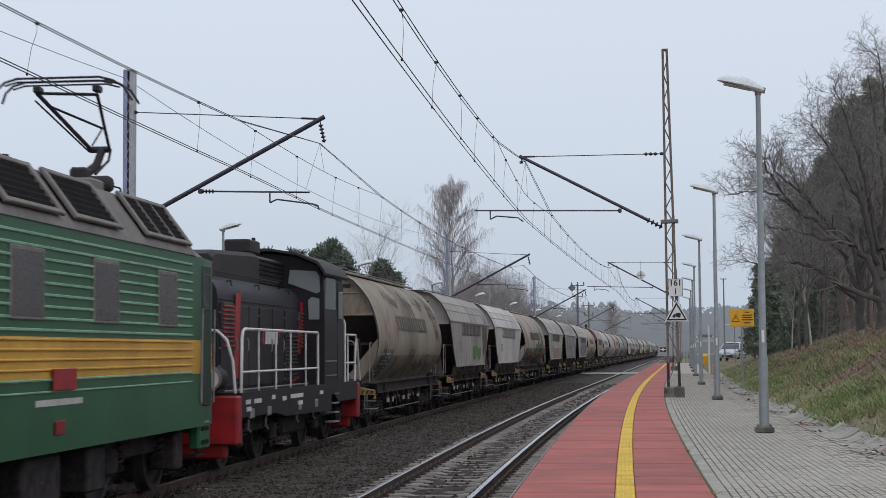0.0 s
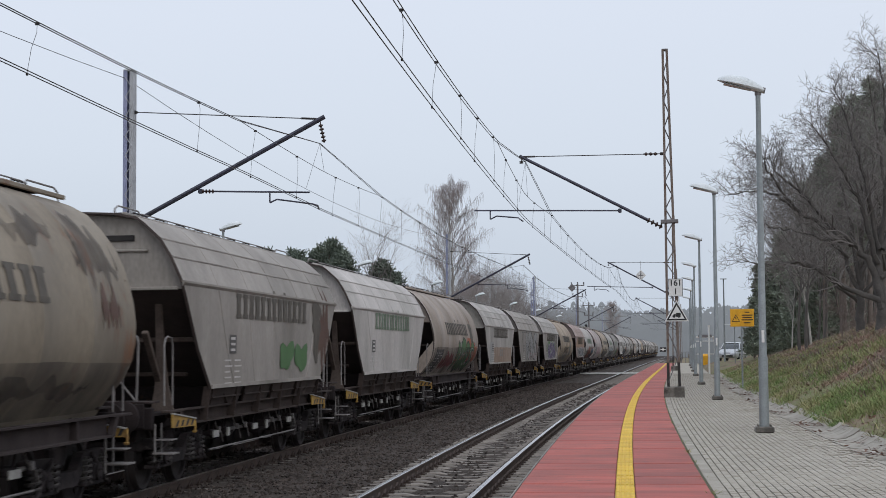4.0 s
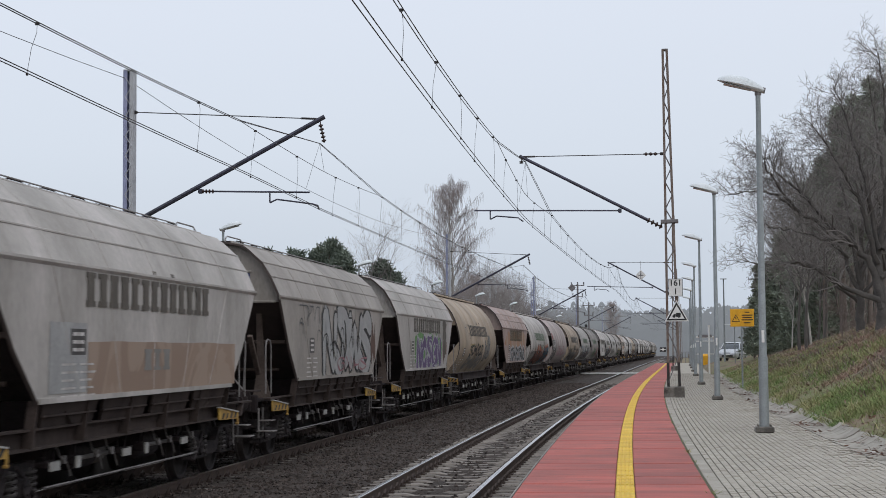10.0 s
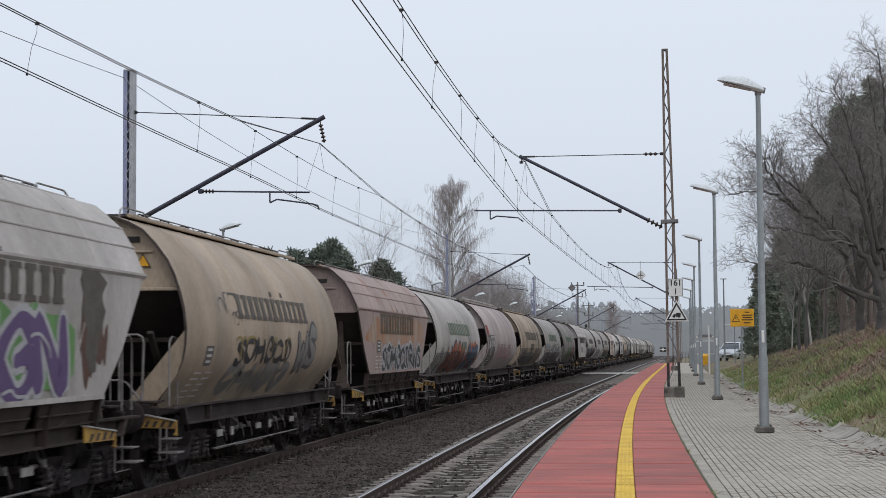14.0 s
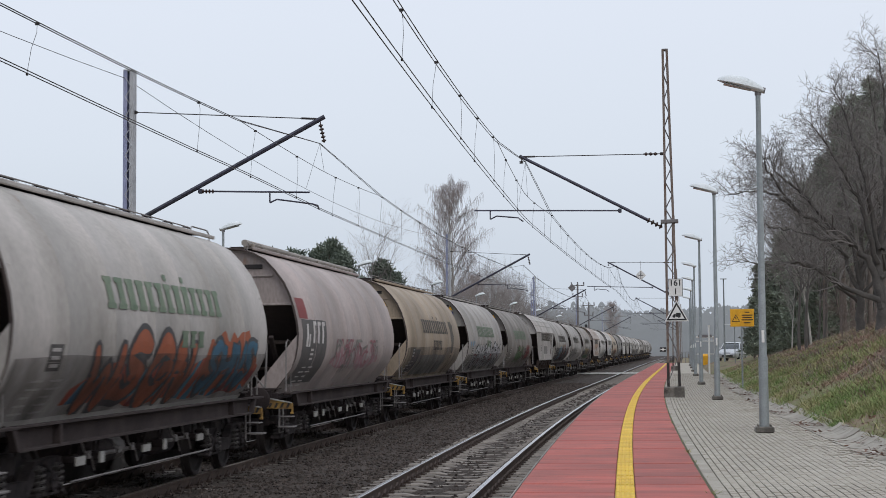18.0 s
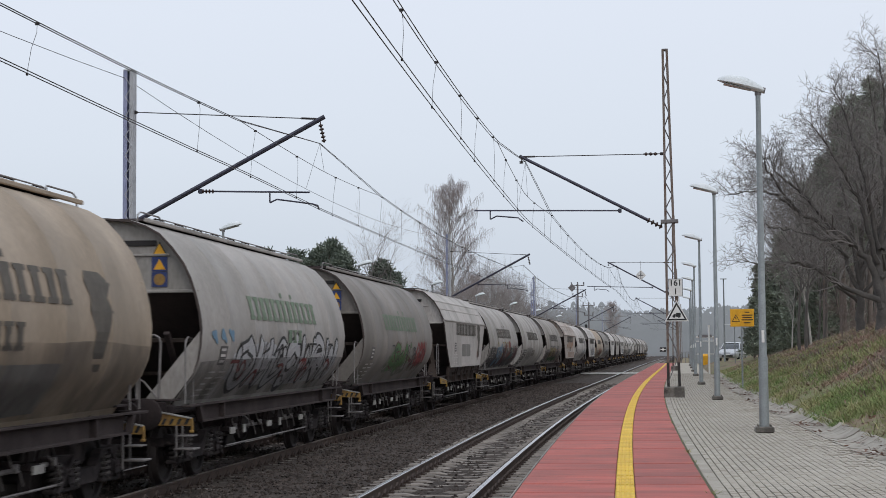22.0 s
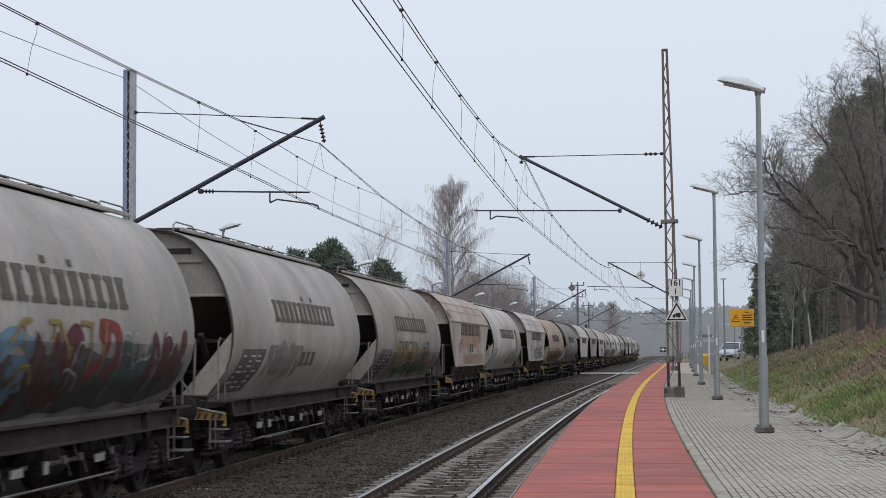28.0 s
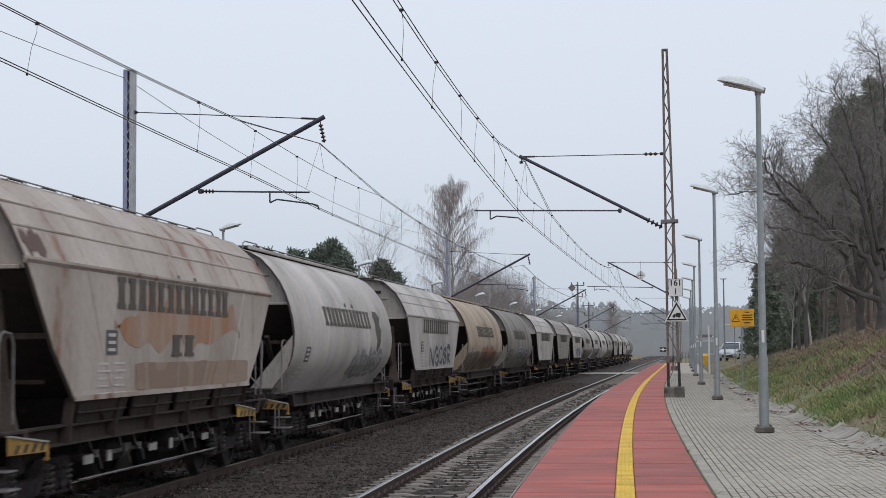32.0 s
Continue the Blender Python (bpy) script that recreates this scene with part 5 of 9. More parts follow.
PAINT_OF = {k: flat("sprayed_" + k, c + (1,)) for k, c in dict(violet=(0.115, 0.07, 0.175), white=(0.42, 0.42, 0.43), green=(0.12, 0.27, 0.085), leaf=(0.075, 0.17, 0.06), black=(0.03, 0.03, 0.03), orange=(0.36, 0.10, 0.045), red=(0.22, 0.03, 0.03), blue=(0.045, 0.14, 0.22), sky=(0.15, 0.26, 0.36), yellow=(0.28, 0.21, 0.06), silver=(0.33, 0.33, 0.325), maroon=(0.10, 0.02, 0.025), dusk=(0.075, 0.075, 0.08), rose=(0.30, 0.13, 0.15), teal=(0.05, 0.15, 0.14), rust=(0.10, 0.05, 0.034), stone=(0.21, 0.20, 0.185)).items()}
STICK_BLUE = flat("sticker_blue", (0.03, 0.05, 0.16, 1))


def emblem(w, kind, mat):
    """A tall dark twisting flame shape."""
    left = ((3.75, 1.72), (3.55, 1.95), (3.62, 2.2), (3.42, 2.45), (3.5, 2.62), (3.36, 2.8), (3.46, 2.93))
    right = ((3.95, 1.72), (4.0, 1.95), (4.12, 2.2), (4.3, 2.45), (4.12, 2.62), (4.34, 2.8), (4.0, 2.93))
    mb = MB()
    mb.loft([[shell_point(kind, a[1], a[0], 0.010), shell_point(kind, a[1], (a[0] + b[0]) / 2, 0.010), shell_point(kind, b[1], b[0], 0.010)] for a, b in zip(left, right)], closed=False)
    part("company_mark", mb, mat, w, "faded dark emblem shape", 0)


def dress(i, w, kind):
    """Lettering, panels and spray paint of each wagon."""
    S, C = SPRAYS, PAINT_OF
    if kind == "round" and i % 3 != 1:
        patch(w, kind, DARK_FILM, -5.85, 5.85, 1.20, 1.86 + 0.08 * (i % 4), name="splashed_dirt", label="thin broken dark film along the lower side", ragged=0.06, seed=300 + i, lift=0.019)
    if kind == "angular":
        data_panels(w, kind)
    elif i in (0, 3, 15, 16, 17, 22, 26, 29):
        big_panel(w, kind, -5.6, -3.9, 1.28, 2.0 if i != 15 else 2.12)
    else:
        data_panels(w, kind, -4.6, 1.75)
    if i in (5, 7, 11, 12, 13, 18):
        end_sticker(w, i not in (7, 11), i not in (5, 18))
    if i not in (5, 8, 10):
        mat = LETTER_GREEN if i in (2, 9, 12, 13) else LETTER_DARK
        lettering(w, kind, mat, -2.85, 2.85, 2.50, 2.90, tall=(6, 8))
    if i in (1, 3, 6, 11, 14, 19):
        emblem(w, kind, LETTER_DARK)
    if i == 0:
        lettering(w, kind, LETTER_DARK, -0.9, 0.4, 1.78, 2.0, 3)
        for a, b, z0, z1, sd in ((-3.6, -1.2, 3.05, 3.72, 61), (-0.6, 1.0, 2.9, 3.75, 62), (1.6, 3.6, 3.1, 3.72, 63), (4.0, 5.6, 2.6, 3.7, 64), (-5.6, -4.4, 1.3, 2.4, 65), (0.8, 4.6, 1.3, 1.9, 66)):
            patch(w, kind, DARK_FILM, a, b, z0, z1, name="grime_streak", label="dark grime streaks running down", seed=sd, ragged=0.8, lift=0.013)
        patch(w, kind, C["rust"], 4.6, 5.3, 2.2, 2.9, name="rust_patch", seed=9, ragged=0.9)
        patch(w, kind, S["brown_patch"], -4.6, -3.4, 2.2, 3.1, name="rust_patch", label="orange-brown rust stain", seed=3, ragged=0.7)
    if i == 1:
        spots(w, kind, C["leaf"], 0.4, 3.0, 1.5, 2.2, 2, 2, name="sprayed_block", label="two dull green sprayed blocks")
        patch(w, kind, C["rust"], 3.9, 5.2, 1.5, 3.5, name="rust_patch", seed=3, ragged=0.75)
    if i == 3:
        patch(w, kind, S["orange_green"], -0.2, 5.4, 1.25, 2.35, label="orange and red sprayed ground", seed=5, ragged=0.45)
        patch(w, kind, C["red"], -3.6, -0.2, 1.28, 2.0, label="dark red sprayed shape", seed=51, ragged=0.6)
        patch(w, kind, C["orange"], 2.2, 5.6, 1.5, 2.5, label="red-orange sprayed halo", seed=52, ragged=0.5, lift=0.009)
        blobs(w, kind, C["black"], 0.0, 4.6, 1.3, 2.25, 4, 5, 0.05, 0.011, label="black sprayed outline")
        blobs(w, kind, C["leaf"], 0.0, 4.6, 1.3, 2.25, 4, 5, -0.02, 0.015, label="green sprayed shape")
        blobs(w, kind, C["silver"], 0.1, 4.5, 1.45, 2.1, 4, 6, -0.11, 0.018, label="pale sprayed highlight")
    if i == 4:
        patch(w, kind, S["brown_patch"], -2.7, 4.5, 1.44, 2.1, name="primer_patch", label="brown primer patch", seed=6, ragged=0.03)
        patch(w, kind, C["silver"], -4.0, -2.75, 1.5, 2.3, name="clean_patch", label="pale grey repainted patch", seed=6, ragged=0.0)
        lettering(w, kind, C["stone"], -0.5, 0.8, 1.72, 2.0, 3)
        data_panels(w, kind, -3.1, 1.93)
    if i == 5:
        blobs(w, kind, C["black"], -1.9, 4.0, 1.46, 2.85, 4, 7, 0.06, 0.009, label="black sprayed outline")
        blobs(w, kind, C["silver"], -1.9, 4.0, 1.46, 2.85, 4, 7, -0.02, 0.012, label="silver sprayed shape")
        tags(w, kind, C["black"], -1.8, 3.9, 1.5, 2.7, 12, 7, 0.03, 0.016)
        tags(w, kind, C["dusk"], -4.3, -2.2, 2.1, 2.85, 12, 8, 0.02)
        blobs(w, kind, C["rose"], -0.4, 3.4, 1.5, 1.85, 4, 9, -0.05, 0.018)
        patch(w, kind, C["rust"], 3.9, 4.7, 1.6, 2.8, name="rust_patch", seed=4, ragged=0.6)
    if i == 6:
        patch(w, kind, C["green"], -2.6, 3.2, 1.45, 2.55, label="bright green sprayed ground", seed=8, ragged=0.3)
        blobs(w, kind, C["white"], -2.3, 2.9, 1.45, 2.38, 5, 11, 0.05, 0.011, label="white sprayed outline")
        blobs(w, kind, C["violet"], -2.3, 2.9, 1.45, 2.38, 5, 11, -0.025, 0.015, label="violet sprayed shape")
        tags(w, kind, C["white"], -2.2, 2.8, 1.5, 2.3, 9, 12, 0.03, 0.018)
        patch(w, kind, C["rust"], 3.3, 4.4, 1.5, 2.9, name="rust_patch", seed=12, ragged=0.75)
    if i == 7:
        blobs(w, kind, C["stone"], -3.2, 1.6, 1.3, 1.75, 5, 12, 0.02, 0.009, label="grey sprayed shape")
        blobs(w, kind, C["black"], -3.0, 1.2, 1.75, 2.2, 6, 13, -0.02, 0.012, label="black sprayed shape")
        tags(w, kind, C["yellow"], -2.8, 1.2, 1.75, 2.2, 6, 13, 0.03, 0.016)
        blobs(w, kind, C["dusk"], 1.9, 3.6, 1.6, 2.4, 2, 14, 0.04, 0.009, label="dark sprayed outline")
        blobs(w, kind, C["stone"], 1.9, 3.6, 1.6, 2.4, 2, 14, -0.03, 0.012)
        tags(w, kind, C["dusk"], -3.9, -3.1, 2.4, 2.9, 6, 15, 0.02)
    if i == 8:
        patch(w, kind, RUSTWASH, -4.9, 4.9, 1.95, 2.94, name="rust_wash", label="streaked orange rust wash", seed=80, ragged=0.5, lift=0.004)
        lettering(w, kind, RUST_LETTER, -2.85, 2.85, 2.40, 2.90, tall=(6, 8), lift=0.016, label="dark olive overpainted bars")
        blobs(w, kind, C["white"], -2.6, 4.2, 1.46, 2.1, 9, 13, 0.05, 0.011, label="white sprayed outline")
        blobs(w, kind, C["black"], -2.6, 4.2, 1.46, 2.1, 9, 13, -0.03, 0.015, label="black sprayed shape")
        tags(w, kind, C["white"], -2.5, 4.0, 1.5, 2.0, 9, 13, 0.03, 0.018)
    if i == 9:
        patch(w, kind, S["orange_blue"], -3.6, 5.6, 1.18, 1.95, label="orange and teal sprayed ground", seed=14, ragged=0.45)
        patch(w, kind, C["orange"], 1.9, 5.4, 1.3, 2.4, label="red-orange sprayed halo", seed=141, ragged=0.5, lift=0.009)
        blobs(w, kind, C["dusk"], -3.2, 1.4, 1.25, 2.15, 4, 14, 0.05, 0.012, label="dark sprayed outline")
        blobs(w, kind, C["orange"], -3.2, 1.4, 1.25, 2.15, 4, 14, -0.03, 0.015, label="orange sprayed shape")
        blobs(w, kind, C["dusk"], 2.2, 5.2, 1.4, 2.15, 4, 15, 0.04, 0.012)
        blobs(w, kind, C["blue"], 2.2, 5.2, 1.4, 2.15, 4, 15, -0.03, 0.015, label="blue sprayed shape")
        lettering(w, kind, LETTER_GREEN, 0.4, 1.7, 2.02, 2.26, 3, lift=0.018)
    if i == 10:
        patch(w, kind, C["red"], -5.75, -4.95, 2.6, 3.0, name="red_panel", label="dull red panel", seed=15, ragged=0.0)
        patch(w, kind, PLATE_DARK, -5.6, -3.2, 1.32, 2.6, name="grey_panel", label="dark grey panel", seed=15, ragged=0.02)
        mb = MB()
        for k in range(3):
            y = -4.6 + 0.44 * k
            mb.loft([[shell_point(kind, z, y + 0.12 * (z - 2.1), 0.014), shell_point(kind, z, y + 0.16 + 0.12 * (z - 2.1), 0.014)] for z in (2.12, 2.35, 2.56)], closed=False)
            mb.loft([[shell_point(kind, z, y + 0.05, 0.014), shell_point(kind, z, y + 0.36, 0.014)] for z in (2.48, 2.56)], closed=False)
        part("white_bars", mb, LETTER_WHITE, w, "three white bars", 0)
        mb = MB()
        for a, b2, z0, z1 in ((-5.3, -5.1, 2.05, 2.5), (-5.05, -4.9, 2.05, 2.3)):
            mb.loft([[shell_point(kind, z, a + 0.3 * (z - 2.05), 0.014), shell_point(kind, z, b2 + 0.2 * (z - 2.05), 0.014)] for z in (z0, (z0 + z1) / 2, z1)], closed=False)
        part("company_mark", mb, LETTER_WHITE, w, "white split emblem shape", 0)
        patch(w, kind, S["pink"], -2.4, 3.6, 1.5, 2.2, label="faded pink sprayed marks", seed=16, ragged=0.5)
        tags(w, kind, C["rose"], -2.0, 3.2, 1.7, 2.2, 14, 16, 0.05)
        tags(w, kind, C["stone"], -2.6, 3.4, 1.5, 2.2, 14, 17, 0.05)
        mb = MB()
        mb.tube([(0.42, -5.9, 4.06), (0.42, 5.6, 4.06)], 0.065, 10)
        for k in range(6):
            mb.box((0.42, -5.5 + 2.1 * k, 4.02), (0.22, 0.08, 0.1), 0.01)
        part("roof_pipe", mb, PAINTS["grey"], w, "long grey roof pipe")
    if i == 11:
        lettering(w, kind, LETTER_DARK, -0.7, 1.3, 1.98, 2.28, 6)
        patch(w, kind, PLATE_DARK, -4.9, -3.6, 1.35, 2.0, name="data_field", seed=18, ragged=0.0, shear=0.4)
        patch(w, kind, C["stone"], -3.4, 2.6, 1.25, 1.85, name="grey_wash", label="grey repainted lower strip", seed=181, ragged=0.05)
    if i == 12:
        patch(w, kind, C["white"], -3.9, 5.2, 1.3, 2.15, label="white sprayed ground", seed=19, ragged=0.35, lift=0.005)
        blobs(w, kind, C["black"], -3.6, 5.0, 1.35, 2.2, 7, 19, 0.035, 0.009, label="black sprayed outline")
        blobs(w, kind, C["white"], -3.6, 5.0, 1.35, 2.2, 7, 19, -0.025, 0.012, label="white sprayed shape")
        tags(w, kind, C["black"], -3.4, 4.8, 1.4, 2.1, 16, 19, 0.035, 0.016)
        tags(w, kind, C["red"], -3.4, 4.8, 1.4, 1.8, 8, 20, 0.05, 0.017)
        spots(w, kind, C["sky"], -5.5, -3.9, 2.05, 2.4, 3, 21, -0.06, 0.012, label="blue sprayed spots")
        lettering(w, kind, LETTER_GREEN, 0.0, 1.3, 2.12, 2.36, 3, lift=0.018)
    if i == 13:
        patch(w, kind, S["smudge"], -2.2, 4.8, 1.25, 2.1, label="dull sprayed ground", seed=130, ragged=0.5, lift=0.005)
        patch(w, kind, C["leaf"], -1.8, 1.3, 1.35, 2.1, label="dull green sprayed ground", seed=131, ragged=0.7, lift=0.006)
        patch(w, kind, C["maroon"], 1.6, 4.4, 1.35, 2.15, label="dark red sprayed ground", seed=132, ragged=0.6, lift=0.006)
        blobs(w, kind, C["maroon"], -1.4, 1.6, 1.5, 2.15, 3, 20, 0.02, 0.008, label="dark sprayed outline")
        blobs(w, kind, C["leaf"], -1.4, 1.6, 1.5, 2.15, 3, 20, -0.02, 0.010)
        blobs(w, kind, C["stone"], 1.4, 3.2, 1.5, 2.15, 2, 22, -0.03, 0.011)
        blobs(w, kind, C["red"], 2.6, 4.6, 1.55, 2.2, 3, 23, -0.02, 0.013, label="dull red sprayed shape")
        tags(w, kind, C["black"], -1.2, 4.4, 1.5, 2.1, 12, 20, 0.035, 0.016)
    if i == 14:
        patch(w, kind, C["stone"], -1.2, 1.2, 1.75, 2.2, name="grey_square", label="grey repainted square", seed=21, ragged=0.05)
        patch(w, kind, C["rust"], 3.2, 3.7, 1.5, 2.3, name="rust_patch", seed=211, ragged=0.7)
    if i == 15:
        patch(w, kind, C["dusk"], -3.8, 5.6, 1.2, 2.05, label="dark sprayed ground", seed=22, ragged=0.3)
        blobs(w, kind, C["sky"], -3.0, -0.6, 1.35, 2.2, 2, 22, -0.02, 0.011, label="pale blue sprayed shape")
        blobs(w, kind, C["maroon"], -0.6, 1.0, 1.3, 2.2, 2, 24, 0.0, 0.012)
        blobs(w, kind, C["red"], 1.4, 2.4, 1.6, 2.3, 1, 25, 0.0, 0.012, label="red sprayed shape")
        blobs(w, kind, C["teal"], 2.4, 3.8, 1.6, 2.1, 2, 26, -0.02, 0.012)
        blobs(w, kind, C["maroon"], 3.8, 5.4, 1.5, 2.2, 2, 27, -0.02, 0.012)
        tags(w, kind, C["yellow"], -2.6, 2.0, 1.6, 2.3, 9, 22, 0.05, 0.016)
        tags(w, kind, C["white"], -2.6, 5.0, 1.5, 2.2, 7, 23, 0.03, 0.017)
    if i == 16:
        blobs(w, kind, C["stone"], -3.3, -0.5, 1.5, 2.1, 4, 24, -0.01, 0.009, label="faded grey sprayed shape")
        tags(w, kind, C["stone"], -3.2, -0.6, 1.55, 2.05, 10, 24, 0.04)
        lettering(w, kind, LETTER_DARK, -0.58, 0.9, 1.68, 1.95, 3)
    if i == 17:
        blobs(w, kind, C["yellow"], -3.2, 1.2, 1.55, 2.1, 6, 25, -0.02, 0.009, label="dull yellow sprayed shape")
        patch(w, kind, C["leaf"], -3.0, 3.8, 1.25, 1.7, label="dull green sprayed ground", seed=25, ragged=0.6)
        tags(w, kind, C["dusk"], -3.2, 3.6, 1.5, 2.2, 26, 25, 0.045, 0.014)
        blobs(w, kind, C["stone"], 0.8, 3.8, 1.5, 2.0, 4, 26, -0.03, 0.011)
        patch(w, kind, S["brown_patch"], -0.8, 4.6, 1.3, 2.05, name="rust_wash", seed=255, ragged=0.1, lift=0.005)
    if i == 18:
        patch(w, kind, RUSTWASH, -2.9, 3.6, 1.9, 2.94, name="rust_wash", label="streaked orange rust wash", seed=26, ragged=0.6, lift=0.004)
        patch(w, kind, S["brown_patch"], -2.0, 4.2, 1.46, 1.84, name="brown_wash", label="brown repainted strip", seed=27, ragged=0.08)
        patch(w, kind, C["rust"], -5.85, -5.2, 2.95, 3.4, name="rust_patch", seed=261, ragged=0.6)
        lettering(w, kind, LETTER_DARK, -0.4, 0.9, 1.9, 2.2, 2)
    if i == 19:
        patch(w, kind, C["stone"], 0.6, 4.8, 1.3, 2.0, label="grey wash", seed=27, ragged=0.3)
        blobs(w, kind, C["white"], 0.9, 4.6, 1.4, 2.0, 4, 27, 0.02, 0.011, label="pale sprayed outline")
        blobs(w, kind, C["stone"], 0.9, 4.6, 1.4, 2.0, 4, 27, -0.05, 0.014)
    if i in (20, 21, 22, 25, 27):
        blobs(w, kind, C["white"] if i != 21 else C["stone"], -1.5, 3.5, 1.5, 2.1, 5, 28 + i, 0.03, 0.009)
        blobs(w, kind, C["dusk"] if i != 21 else C["orange"], -1.5, 3.5, 1.5, 2.1, 5, 28 + i, -0.04, 0.012, label="faded sprayed shapes")


build_wagons()

# ---- the green electric locomotive and the black diesel shunter ----
GREEN = material("loco_green", rgb((43, 92, 60)), rgb((36, 79, 51)), 0.45, big=1.2, fine=20, bump=0.06, stretch=(1, 1, 0.5), third=rgb((70, 92, 72)), third_at=0.66)
DOOR_GREEN = material("loco_door_green", rgb((26, 52, 38)), rgb((18, 36, 28)), 0.55, big=1.2, fine=20, bump=0.06)
PANTO = material("pantograph_steel", (0.035, 0.034, 0.045, 1), (0.02, 0.02, 0.025, 1), 0.5, 0.3, big=4, fine=30)
GREEN_PALE = material("loco_pale_green_strip", rgb((128, 170, 138)), rgb((92, 134, 106)), 0.5, big=2, fine=20, bump=0.05)
LOCO_YELLOW = material("loco_yellow", rgb((206, 158, 56)), rgb((180, 134, 46)), 0.5, big=1.2, fine=20, bump=0.06)
LOCO_ROOF = material("loco_roof_grey", (0.20, 0.185, 0.17, 1), (0.125, 0.11, 0.10, 1), 0.7, big=2, fine=25)
GRILLE = material("grille_dark", (0.020, 0.018, 0.018, 1), (0.012, 0.011, 0.011, 1), 0.95, big=3, fine=25, spec=0.1)
LOCO_GLASS = glass_material("cab_glass", (0.06, 0.065, 0.065, 1))
LOCO_BLIND = material("dusty_window", (0.075, 0.068, 0.065, 1), (0.055, 0.05, 0.05, 1), 0.3, big=2, fine=25, bump=0)
SHUNT = material("shunter_black", (0.026, 0.023, 0.028, 1), (0.017, 0.015, 0.018, 1), 0.5, big=1.5, fine=25, bump=0.12, third=(0.05, 0.045, 0.043, 1), third_at=0.64, spec=0.16)
SHUNT_TOP = material("shunter_roof", (0.040, 0.036, 0.037, 1), (0.027, 0.024, 0.025, 1), 0.6, big=1.5, fine=25, spec=0.2)
LOCO_RED = material("loco_red", rgb((158, 32, 38)), rgb((112, 25, 30)), 0.5, big=2, fine=25)
# Pale base colour stands for the sky reflected in the panes.
SHUNT_GLASS = glass_material("sky_tinted_glass", (0.22, 0.24, 0.245, 1))
RAILING = material("white_railing", (0.66, 0.65, 0.64, 1), (0.5, 0.48, 0.46, 1), 0.5, big=3, fine=25, bump=0.05)


def loco_bogie(w, y, n=2, r=0.55):
    mb = MB()
    for sgn in (-1, 1):
        x = sgn * 1.05
        mb.prism([(y - 2.2, 0.7), (y - 2.1, 0.92), (y + 2.1, 0.92), (y + 2.2, 0.7), (y + 1.9, 0.56), (y - 1.9, 0.56)], 0, x - 0.06, x + 0.06)
    mb.box((0, y, 0.75), (1.8, 0.6, 0.3), 0.03)
    part("bogie_frame", mb, BOGIE, w)
    for e in (-1, 1):
        yy = y + e * 1.3
        part("wheelset", WHEELSET, WHEEL, w, m=Matrix.Translation((0, yy, r)) @ Matrix.Scale(r / 0.46, 4))
        for sgn in (-1, 1):
            x = sgn * 1.12
            mb = MB()
            mb.box((x, yy, r), (0.2, 0.36, 0.36), 0.05)
            mb.box((x, yy, 0.9), (0.16, 1.2, 0.08), 0.02)
            for k in (-1, 1):
                pts = [(x + 0.09 * math.cos(t * 0.9), yy + k * 0.38 + 0.09 * math.sin(t * 0.9), 0.45 + 0.40 * t / 30) for t in range(31)]
                mb.tube(pts, 0.022, 5)
            part("axle_box", mb, BOGIE, w)


